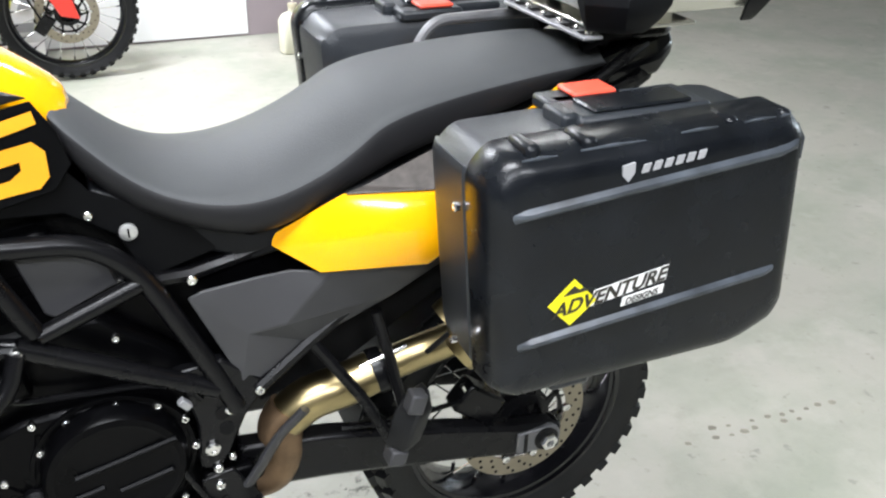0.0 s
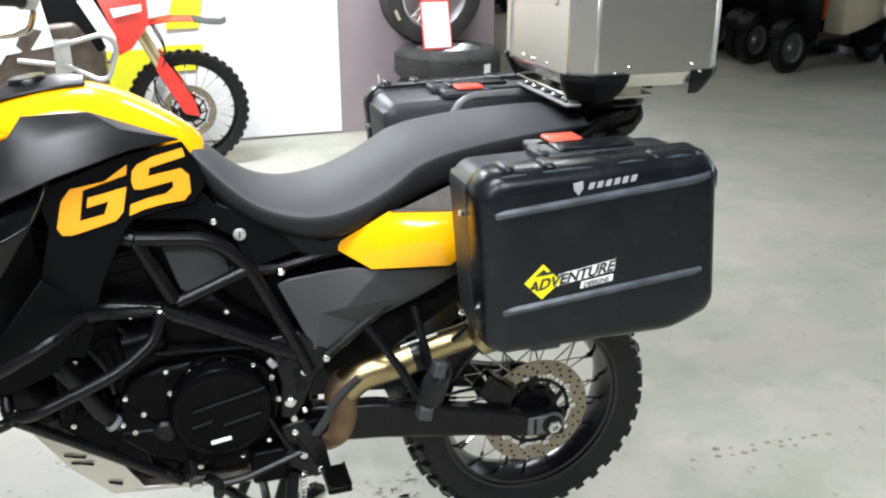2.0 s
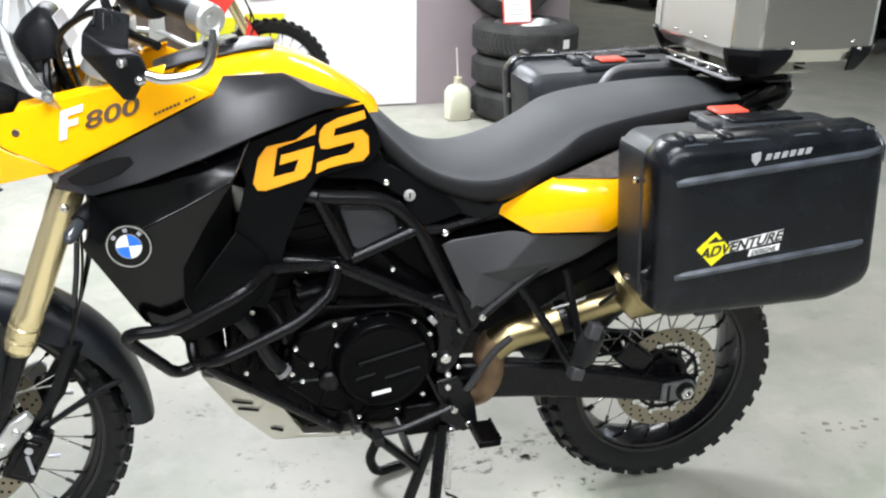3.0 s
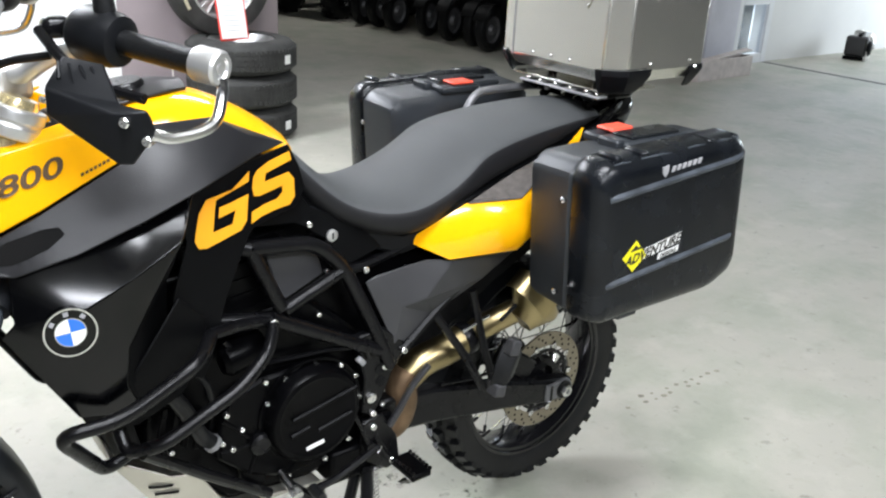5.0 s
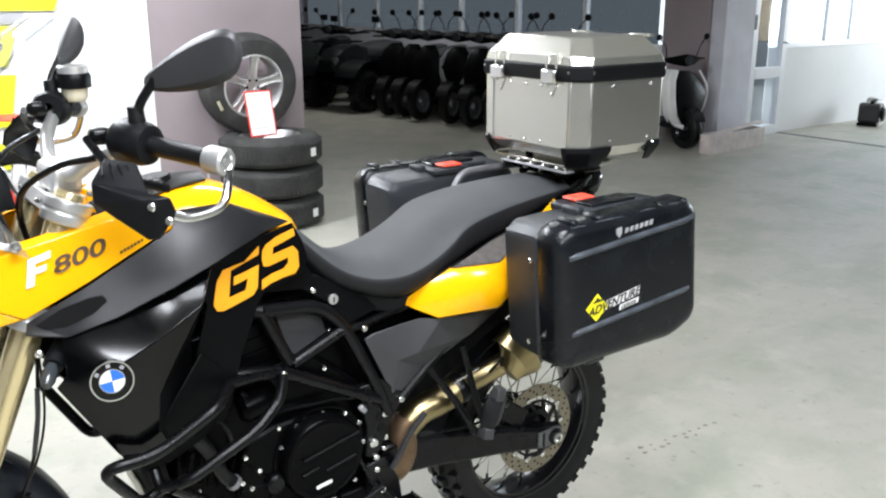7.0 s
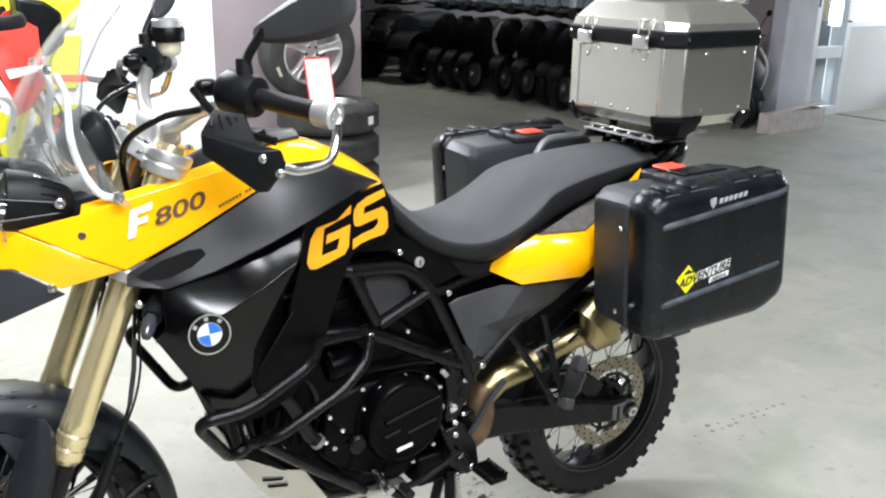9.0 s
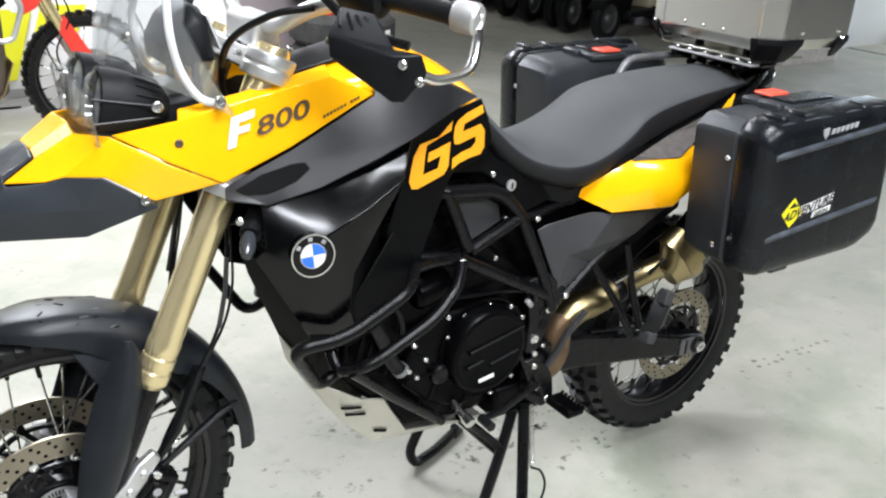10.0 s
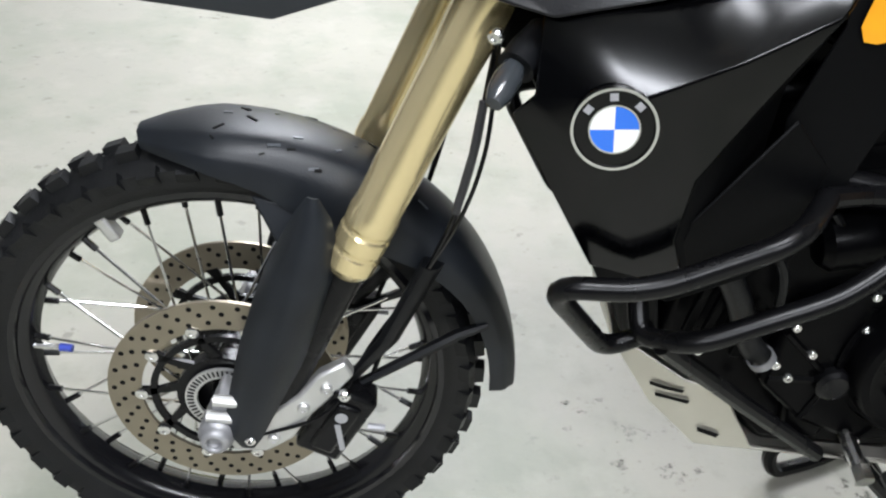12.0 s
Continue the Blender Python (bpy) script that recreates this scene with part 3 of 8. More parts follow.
for s in (-1, 1):
    brake_disc(front, FRONT, s * 0.066, 0.15, 90)
at = Matrix.Translation((FRONT.x, -0.076, FRONT.z)) @ SIDE
ring = part("sensor_ring", lathe(B(), [(0.036, -0.002), (0.051, -0.002), (0.051, 0.002), (0.036, 0.002)], 48, at, closed=True), SILVER, front, "toothed silver sensor ring")
bm = B()
for k in range(48):
    m = at @ Matrix.Rotation(2 * math.pi * k / 48, 4, "Z")
    box(bm, 0.040, 0.0485, -0.0012, 0.0012, 0.0022, 0.0028, m)
part("slot", bm, DARK, front)["kind"] = "stuff"
part("valve", tube(B(), [FRONT + Vector((-0.262, -0.01, 0.03)), FRONT + Vector((-0.225, -0.012, 0.028))], 0.0045, 8), CHROME, front)
part("valve_cap", tube(B(), [FRONT + Vector((-0.224, -0.012, 0.028)), FRONT + Vector((-0.208, -0.013, 0.027))], 0.0055, 8), BLUE_CAP, front)
part("balance_weight", box(B(), -0.008, 0.008, -0.01, 0.01, -0.02, 0.02, pose(FRONT.x - 0.13, -0.02, FRONT.z + 0.225, 0, -30, 0)), SILVER, front, bevel=0.004)

# fork
FD = Vector((0.395, 0, 0.919)).normalized()


def fork_at(z, y):
    return Vector((-0.618 + (z - 0.63) * FD.x / FD.z, y, z))


for s in (-1, 1):
    y = s * 0.102
    a, b = fork_at(0.612, y), fork_at(1.18, y)
    L = (b - a).length
    leg = part("fork_leg", lathe(B(), [(0, 0), (0.022, 0), (0.0265, 0.006), (0.0298, 0.012), (0.0298, 0.030), (0.0285, 0.033), (0.0285, 0.037), (0.0298, 0.040), (0.0298, 0.058), (0.0280, 0.061), (0.0280, 0.065), (0.0293, 0.068), (0.0293, 0.086), (0.0276, 0.092), (0.0276, L * 0.45), (0.0290, L * 0.5), (0.0290, L - 0.01), (0.026, L), (0, L)], 28, along(a, b)), GOLD, bike, "gold anodised upside-down fork leg", angle=18)
    lo = fork_at(0.40, y)
    part("slider", tube(B(), [lo, fork_at(0.62, y)], 0.0225, 16), STEEL_BLACK, leg)
    shell = []
    for z, xf, xr, yf, yr, bulge in ((0.716, -0.662, -0.655, 0.120, 0.121, 0.001), (0.690, -0.677, -0.643, 0.112, 0.116, 0.016), (0.655, -0.693, -0.638, 0.106, 0.106, 0.030), (0.615, -0.712, -0.636, 0.104, 0.104, 0.038), (0.560, -0.731, -0.652, 0.106, 0.108, 0.040), (0.510, -0.747, -0.672, 0.112, 0.118, 0.034), (0.460, -0.759, -0.697, 0.122, 0.128, 0.024), (0.420, -0.767, -0.716, 0.132, 0.136, 0.014), (0.388, -0.765, -0.730, 0.139, 0.140, 0.006), (0.372, -0.752, -0.740, 0.142, 0.142, 0.001)):
        if s > 0 and z > 0.67:
            continue
        shell.append([(xf + (xr - xf) * u, s * (yf + (yr - yf) * u + bulge * math.sin(math.pi * u) ** 0.8), z - 0.10 * (xr - xf) * (u - 0.5)) for u in (k / 8 for k in range(9))])
    part("fork_shield", sheet(B(), shell, 0.004), FENDER, leg, "matt black plastic fork guard", angle=60)
    bolt(leg, (-0.742, s * 0.146, 0.385), (0, s, 0), 0.007)
    clampm = B()
    box(clampm, -0.030, 0.014, -0.020, 0.020, -0.030, 0.052, pose(FRONT.x + 0.012, s * 0.112, FRONT.z + 0.0, 0, 24, 0))
    lathe(clampm, [(0, 0), (0.023, 0), (0.023, 0.014), (0.019, 0.018), (0.019, 0.024), (0.015, 0.030), (0.009, 0.030), (0.009, 0.022), (0, 0.022)], 20, along((FRONT.x, s * 0.128, FRONT.z), (FRONT.x, s * 0.2, FRONT.z)))
    part("axle_clamp", clampm, CAST, leg, "cast silver axle clamp", bevel=0.009)
    arm = part("caliper_bracket", loft(B(), [[(x - h * 0.55, s * (y - 0.009), z + h), (x - h * 0.55, s * (y + 0.009), z + h), (x + h * 0.55, s * (y + 0.009), z - h), (x + h * 0.55, s * (y - 0.009), z - h)] for x, y, z, h in ((-0.775, 0.118, 0.362, 0.016), (-0.735, 0.120, 0.366, 0.019), (-0.705, 0.120, 0.392, 0.022), (-0.675, 0.116, 0.424, 0.015), (-0.650, 0.110, 0.450, 0.017), (-0.622, 0.104, 0.472, 0.010))]), SILVER, leg, "cast silver caliper bracket", bevel=0.004)
    for bx, by, bz in ((-0.678, 0.124, 0.420), (-0.650, 0.119, 0.446), (-0.716, 0.130, 0.372)):
        bolt(arm, (bx, s * by, bz), (0, s, 0), 0.008, 0.006, mat=SILVER)
    for dz in (0.050, 0.024):
        part("pinch_bolt", tube(B(), [(FRONT.x + 0.014 + dz * 0.4, s * 0.136, FRONT.z + dz), (FRONT.x - 0.020 + dz * 0.4, s * 0.136, FRONT.z + dz + 0.004)], 0.0075, 10), SILVER, leg)
    cal = B()
    box(cal, -0.058, 0.055, -0.020, 0.022, -0.032, 0.030, pose(-0.640, s * 0.10, 0.385, 0, -62, 0))
    box(cal, -0.045, 0.04, -0.026, 0.026, -0.018, 0.016, pose(-0.640, s * 0.10, 0.385, 0, -62, 0))
    cal = part("brake_caliper", cal, STEEL_BLACK, bike, "black brake caliper", bevel=0.006)
    part("white_mark", lathe(B(), [(0, 0), (0.008, 0), (0.008, 0.001), (0, 0.001)], 14, along((-0.632, s * 0.127, 0.405), (-0.632, s * 0.2, 0.405))), GREY_INK, cal)
    part("bleed_nipple", tube(B(), [(-0.60, s * 0.12, 0.385), (-0.578, s * 0.12, 0.382)], 0.005, 8), CAST, cal)
    part("white_bar", box(B(), -0.0035, 0.0035, -0.0008, 0.0008, -0.022, 0.022, pose(-0.634, s * 0.1275, 0.372, 0, -8, 0)), GREY_INK, cal)
    bolt(leg, (-0.628, s * 0.122, 0.438), (0, s, 0), 0.008)
    # brake hose with its clip
    part("brake_hose", tube(B(), smooth_path([(-0.475, s * 0.105, 0.90), (-0.483, s * 0.118, 0.85), (-0.492, s * 0.130, 0.78), (-0.508, s * 0.124, 0.70), (-0.535, s * 0.088, 0.60), (-0.575, s * 0.072, 0.50), (-0.60, s * 0.085, 0.42)]), 0.0034, 8), STEEL_BLACK, leg)
    part("sensor_cable", tube(B(), smooth_path([(-0.475, s * 0.113, 0.90), (-0.477, s * 0.124, 0.85), (-0.483, s * 0.136, 0.78), (-0.502, s * 0.128, 0.70), (-0.540, s * 0.086, 0.59), (-0.60, s * 0.080, 0.48), (-0.630, s * 0.118, 0.435), (-0.665, s * 0.130, 0.405), (-0.735, s * 0.128, 0.375)]), 0.0026, 6), STEEL_BLACK, leg)
    part("hose_guide", tube(B(), [(-0.487, s * 0.127, 0.835), (-0.494, s * 0.134, 0.78), (-0.508, s * 0.134, 0.71)], 0.0046, 8), GREY_PLASTIC, leg)

for z, w, lab in ((0.965, 0.024, "lower silver cast fork bridge"), (1.148, 0.022, "upper silver cast fork bridge")):
    tri = B()
    c = fork_at(z, 0)
    box(tri, -0.030, 0.032, -0.10, 0.10, -w * 0.7, w * 0.7, Matrix.Translation(c) @ Matrix.Rotation(math.atan2(FD.x, FD.z), 4, "Y"))
    for s in (-1, 1):
        c = fork_at(z, s * 0.102)
        lathe(tri, [(0.0285, -w), (0.040, -w), (0.042, -w + 0.003), (0.042, -0.004), (0.040, -0.002), (0.040, 0.002), (0.042, 0.004), (0.042, w - 0.003), (0.040, w), (0.0285, w)], 24, along(c, c + FD), closed=True)
    part("fork_clamp", tri, SILVER, bike, lab, bevel=0.003)
for s in (-1, 1):
    for dx in (-0.045, 0.045):
        bolt(bike, fork_at(1.166, s * 0.07) + Vector((dx, 0, 0)), FD, 0.007)

# front fender
rows = []
for k in range(23):
    a = radians(103 - k * (103 + 1) / 22)
    u = k / 22
    r = 0.350 + 0.022 * u
    w = 0.062 * min(1, (u + 0.012) * 7) ** 0.55 - 0.020 * max(0, u - 0.70) * 3.3
    drop = 0.012 + 0.016 * min(1, u * 6) + 0.050 * math.exp(-((u - 0.42) / 0.20) ** 2)
    row = []
    for j in range(17):
        v = -1 + j / 8
        dome = 1 - math.sqrt(max(0.0, 1 - min(1, abs(v)) ** 2.6))
        rr = r + 0.006 * (1 - v * v) * (abs(v) < 0.55) - drop * dome
        row.append((FRONT.x + rr * math.cos(a), w * math.sin(v * math.pi / 2) if abs(v) < 1 else w * v, FRONT.z + rr * math.sin(a)))
    rows.append(row)
fender = part("front_fender", sheet(B(), rows, 0.004), FENDER, bike, "black plastic front fender with scratches", angle=70)
rnd = random.Random(11)
for shade, count in ((DARK, 16), (SCUFF_GLINT, 12)):
    bm = B()
    for _ in range(count):
        k, j = rnd.randint(3, 11), rnd.choice((3, 4, 5, 6, 8, 9, 10, 12))
        p, q, w = Vector(rows[k][j]), Vector(rows[k + 1][j]), Vector(rows[k][j + 1])
        ex, ey = (q - p).normalized(), (w - p).normalized()
        ez = ex.cross(ey).normalized()
        if ez.dot(p - FRONT) < 0:
            ez = -ez
        m = Matrix((ex, ey, ez)).transposed().to_4x4()
        m.translation = p + (q - p) * rnd.random() + ez * 0.0045
        L, W = rnd.uniform(0.004, 0.016), rnd.uniform(0.0007, 0.0022)
        box(bm, -L / 2, L / 2, -W, W, -0.0050, 0.0004, m @ Matrix.Rotation(rnd.uniform(-0.9, 0.9), 4, "Z"))
    part("scuff", bm, shade, fender, "scratches and wet specks")["kind"] = "stuff"
for s in (-1, 1):
    part("fender_mount", facets(B(), {"a": (-0.735, -0.060, 0.682), "b": (-0.625, -0.062, 0.655), "c": (-0.592, -0.072, 0.605), "d": (-0.64, -0.090, 0.555), "e": (-0.69, -0.088, 0.60)}, [("a", "b", "c", "d", "e")], 0.006, s > 0), FENDER, fender, bevel=0.003)
    part("fender_brace", tube(B(), [(-0.620, s * 0.085, 0.420), (-0.49, s * 0.064, 0.490), (-0.452, s * 0.055, 0.500)], [0.010, 0.012, 0.009], 8, 0.6), PLASTIC, fender)
    part("fender_brace", tube(B(), [(-0.625, s * 0.085, 0.43), (-0.575, s * 0.078, 0.495), (-0.525, s * 0.070, 0.605)], [0.016, 0.028, 0.030], 10, 0.40), PLASTIC, fender)
    for deg, dy in ((97, 0.016), (86, 0.045), (77, 0.050)):
        a = radians(deg)
        bolt(fender, FRONT + Vector((0.351 * math.cos(a), s * dy * 0.7, 0.351 * math.sin(a))), (math.cos(a), s * 0.3, math.sin(a)), 0.004, 0.003, mat=STEEL_BLACK)

# beak and yellow front
for s in (-1, 1):
    f = s > 0
    part("beak_lip", facets(B(), {
        "a": (-0.874, -0.030, 0.918), "b": (-0.853, -0.062, 0.903), "c": (-0.695, -0.080, 0.892), "d": (-0.592, -0.122, 0.940), "e": (-0.640, -0.112, 0.975), "f": (-0.672, -0.108, 0.996), "g": (-0.722, -0.088, 0.998), "h": (-0.748, -0.082, 0.990),
        "i": (-0.800, -0.066, 0.986), "k": (-0.838, -0.036, 0.962), "m": (-0.70, -0.100, 0.945), "n": (-0.83, -0.075, 0.948), "o": (-0.845, 0.0, 0.905), "p": (-0.70, 0.0, 0.895), "q": (-0.804, -0.060, 0.991), "r": (-0.757, -0.055, 1.023), "q0": (-0.838, 0.0, 0.966), "r0": (-0.754, 0.0, 1.026)},
        [("a", "b", "n"), ("b", "c", "m", "n"), ("c", "d", "m"), ("d", "e", "m"), ("e", "f", "g", "m"), ("g", "h", "i", "n", "m"), ("q", "k", "n", "i"), ("k", "a", "n"), ("b", "o", "p", "c"), ("q", "q0", "r0", "r"), ("q", "k", "q0"), ("k", "a", "o", "q0")], 0.004, f), BEAK_GREY, bike, "matt dark grey beak trim", bevel=0.003)
    bolt(bike, (-0.613, s * 0.121, 0.955), (0, s, 0.1), 0.008)
    part("beak", facets(B(), {
        "a": (-0.804, -0.060, 0.990), "b": (-0.756, -0.055, 1.022), "c": (-0.700, -0.070, 1.060), "d": (-0.655, -0.104, 1.058), "n": (-0.575, -0.126, 1.010), "j": (-0.497, -0.143, 0.974), "k": (-0.597, -0.118, 0.950), "l": (-0.668, -0.110, 0.996), "m": (-0.722, -0.090, 0.998), "h": (-0.750, -0.083, 0.992),
        "b0": (-0.752, 0.0, 1.022), "c0": (-0.692, 0.0, 1.060)},
        [("a", "b", "c", "h"), ("c", "d", "m", "h"), ("d", "n", "l", "m"), ("n", "j", "k", "l"), ("b", "b0", "c0", "c")], 0.004, f), YELLOW, bike, "glossy yellow beak", bevel=0.003, angle=20)
    fair = part("fairing", facets(B(), {
        "d": (-0.653, -0.105, 1.060), "e": (-0.555, -0.120, 1.078), "f": (-0.486, -0.140, 1.098), "g": (-0.305, -0.150, 1.136), "h": (-0.226, -0.156, 1.102), "i": (-0.389, -0.170, 1.028), "j": (-0.494, -0.146, 0.974), "n": (-0.573, -0.127, 1.012),
        "f2": (-0.46, -0.118, 1.112), "g2": (-0.30, -0.118, 1.150), "e2": (-0.548, -0.098, 1.090)},
        [("d", "e", "n"), ("e", "f", "j", "n"), ("f", "g", "i", "j"), ("g", "h", "i"), ("e", "e2", "f2", "f"), ("f", "f2", "g2", "g")], 0.004, f), YELLOW, bike, "glossy yellow side fairing", bevel=0.003, angle=20)
    bolt(fair, (-0.556, s * 0.125, 1.042), (-0.2, s, 0.1), 0.007, 0.003, mat=BRONZE)
    tr = tree_of(fair)
    letter = [(0.0, 0.0), (0.014, 0.0), (0.014, 0.020), (0.033, 0.020), (0.033, 0.031), (0.014, 0.031), (0.014, 0.039), (0.040, 0.039), (0.040, 0.051), (0.0, 0.051)]
    if s > 0:
        letter = [(0.040 - u, v) for u, v in letter]
    decal("letter_print", [[(-0.486 + u * 0.95 + 0.16 * v, 1.030 + v + 0.30 * u) for u, v in letter]], WHITE_INK, fair, tr, "white printed letter F", s, 0.0028, 1)
    bm = lettering("800", 0.042, 0.12, 0.0007)
    for v in bm.verts:
        x, z = v.co.x * 1.46, v.co.y * 0.9
        if s > 0:
            x = 0.10 - x
        X, Z = -0.442 + x, 1.050 + z + 0.30 * x
        p = lay(tr, X, Z, 0.0028, s)
        v.co = p if p else Vector((X, s * 0.16, Z))
    part("number_print", bm, BROWN_INK, fair, "dark brown printed number 800")
    dashes = []
    for k in range(11):
        if k != 7:
            x0, x1 = -0.326 + 0.0066 * k, -0.3212 + 0.0066 * k
            dashes.append([(x0, 1.070 + 0.38 * (x0 + 0.326)), (x1, 1.070 + 0.38 * (x1 + 0.326)), (x1, 1.0745 + 0.38 * (x1 + 0.326)), (x0, 1.0745 + 0.38 * (x0 + 0.326))])
    decal("print_bar", dashes, BROWN_INK, fair, tr, "small dark line of print", s, 0.0025, 1)

# grey tank side covers with their air scoops
for s in (-1, 1):
    f = s > 0
    cover = part("tank_side_cover", facets(B(), {
        "a": (-0.226, -0.158, 1.100), "b": (-0.389, -0.174, 1.026), "c": (-0.494, -0.150, 0.970), "d": (-0.502, -0.172, 0.955), "e": (-0.440, -0.200, 0.946), "f": (-0.355, -0.214, 0.968), "h": (-0.250, -0.216, 1.004), "i": (-0.165, -0.212, 1.036), "j": (-0.190, -0.176, 1.090),
        "k": (-0.050, -0.146, 1.098), "l": (0.050, -0.088, 1.060), "m": (-0.035, -0.150, 1.062), "n": (-0.10, -0.118, 1.128), "o": (-0.205, -0.128, 1.128)},
        [("a", "b", "h", "j"), ("b", "f", "h"), ("b", "c", "d", "e"), ("b", "e", "f"), ("j", "h", "i"), ("j", "i", "m", "k"), ("m", "l", "k"), ("a", "j", "k", "n", "o"), ("k", "l", "n")], 0.004, f), TANK_GREY, bike, "matt dark grey tank side cover", bevel=0.002, angle=42)
    # Flat near-black patch paints the shade inside the scoop.
    decal("scoop_shade", [[(-0.482, 0.966), (-0.470, 0.960), (-0.440, 0.962), (-0.392, 0.980), (-0.366, 0.998), (-0.372, 1.008), (-0.395, 1.006), (-0.440, 0.990)]], DARK, cover, tree_of(cover), "air scoop, its shade painted dark", s, 0.003, 2)
    # gloss black radiator shroud
    shroud = part("radiator_shroud", facets(B(), {
        "a": (-0.446, -0.170, 0.957), "b": (-0.415, -0.184, 0.960), "c": (-0.247, -0.192, 0.990), "d": (-0.172, -0.192, 1.030), "e": (-0.205, -0.232, 0.966), "f": (-0.285, -0.248, 0.930), "g": (-0.365, -0.250, 0.895), "h": (-0.452, -0.212, 0.880), "i": (-0.470, -0.205, 0.858),
        "j": (-0.378, -0.212, 0.700), "k": (-0.330, -0.226, 0.695), "l": (-0.288, -0.222, 0.704), "m": (-0.305, -0.232, 0.745), "n": (-0.300, -0.238, 0.812), "o": (-0.262, -0.238, 0.880), "p": (-0.385, -0.243, 0.815), "q": (-0.352, -0.236, 0.745), "d2": (-0.165, -0.19, 1.045)},
        [("a", "b", "g", "h"), ("b", "c", "f", "g"), ("c", "d", "e", "f"), ("h", "g", "p", "i"), ("g", "f", "o", "n", "p"), ("f", "e", "o"), ("p", "n", "m", "q"), ("i", "p", "q", "j"), ("q", "m", "l", "k", "j"), ("d", "d2", "e")], 0.005, f), GLOSS_BLACK, bike, "satin black radiator shroud", bevel=0.008, angle=80)
    part("shroud_duct", facets(B(), {"a": (-0.262, -0.236, 0.880), "b": (-0.300, -0.236, 0.812), "c": (-0.305, -0.230, 0.745), "d": (-0.288, -0.220, 0.704), "e": (-0.22, -0.17, 0.72), "f": (-0.21, -0.17, 0.88), "g": (-0.205, -0.230, 0.964)}, [("a", "b", "f"), ("b", "c", "e", "f"), ("c", "d", "e"), ("g", "a", "f")], 0.004, f), SOFT_BLACK, bike, "black duct behind the shroud", bevel=0.002)
    part("lower_shroud", facets(B(), {"a": (-0.378, -0.208, 0.704), "b": (-0.362, -0.205, 0.672), "c": (-0.286, -0.200, 0.648), "d": (-0.208, -0.192, 0.674), "e": (-0.165, -0.185, 0.724), "f": (-0.150, -0.182, 0.800), "g": (-0.205, -0.205, 0.860), "h": (-0.290, -0.224, 0.760), "i": (-0.300, -0.220, 0.704)},
        [("a", "b", "c", "i"), ("c", "d", "h", "i"), ("d", "e", "f", "g", "h")], 0.004, f), SOFT_BLACK, bike, "black lower shroud panel", bevel=0.002, angle=40)
    d = Vector((-0.14, s, 0.07)).normalized()
    base = Vector((-0.386, s * 0.2475, 0.867))
    em = part("emblem", lathe(B(), [(0, -0.012), (0.037, -0.012), (0.037, 0.001), (0.036, 0.003), (0.034, 0.003), (0.0335, 0.002), (0.0, 0.002)], 48, along(base, base + d)), GLOSS_BLACK, bike, "round black emblem with a bright ring")
    for q in range(3):
        part("pale_bar", box(B(), 0.0255, 0.0320, -0.0035, 0.0035, 0.0022, 0.0032, along(base, base + d) @ Matrix.Rotation(math.pi * 0.5 + (q - 1) * 0.85 + (0.15 if s < 0 else -0.15), 4, "Z")), GREY_INK, em)
    part("ring", lathe(B(), [(0.0378, -0.002), (0.0374, 0.0042), (0.0350, 0.0042), (0.0346, 0.0015)], 48, along(base, base + d), closed=True), CHROME, em)
    part("inner_ring", lathe(B(), [(0.0222, 0.0015), (0.0222, 0.0036), (0.0208, 0.0036), (0.0208, 0.0015)], 40, along(base, base + d), closed=True), CHROME, em)
    for q in range(4):
        bm = B()
        m = along(base, base + d) @ Matrix.Rotation(math.pi / 2 * q + 0.1, 4, "Z")
        vs = [bm.verts.new(m @ Vector((0, 0, 0.0032)))] + [bm.verts.new(m @ Vector((0.0210 * math.cos(k * math.pi / 16), 0.0210 * math.sin(k * math.pi / 16), 0.0032))) for k in range(9)]
        bm.faces.new(vs)
        part("quadrant", bm, (BLUE_INK, WHITE_INK)[q % 2], em, ("blue quarter", "white quarter")[q % 2])
    part("turn_signal", lathe(B(), [(0, 0), (0.011, 0.0), (0.0135, 0.015), (0.0125, 0.034), (0.008, 0.046), (0, 0.048)], 20, along((-0.468, s * 0.182, 0.893), (-0.492, s * 0.225, 0.868))), SMOKE, bike, "clear turn signal lens")
    part("signal_base", lathe(B(), [(0, 0), (0.014, 0.0), (0.018, 0.03), (0.018, 0.052), (0, 0.052)], 20, along((-0.440, s * 0.145, 0.915), (-0.468, s * 0.185, 0.892))), PLASTIC, bike, "black turn signal stalk")
    bolt(bike, (-0.488, s * 0.195, 0.925), (-0.5, s, 0), 0.007)

    # black side panel with its decal
    side = part("side_panel", facets(B(), {
        "a": (-0.196, -0.1960, 1.012), "b": (0.052, -0.0974, 1.058), "c": (0.075, -0.0955, 1.016), "d": (0.086, -0.0980, 0.972), "e": (0.063, -0.1060, 0.942), "f": (-0.044, -0.1520, 0.936), "g": (-0.063, -0.1620, 0.918), "h": (-0.112, -0.1780, 0.826), "i": (-0.142, -0.1800, 0.725), "j": (-0.160, -0.1800, 0.688), "k": (-0.190, -0.1830, 0.699), "l": (-0.209, -0.1880, 0.853), "m": (-0.181, -0.1920, 0.946), "n": (-0.099, -0.1600, 1.004), "b2": (-0.060, -0.1430, 1.048)},
        [("a", "b2", "n", "m"), ("b2", "b", "c", "n"), ("c", "d", "e", "n"), ("e", "f", "n"), ("f", "g", "m", "n"), ("g", "h", "l", "m"), ("h", "i", "j", "k", "l")], 0.004, f), SOFT_BLACK, bike, "matt black tank side panel", bevel=0.0025, angle=40)
    tr = tree_of(side)
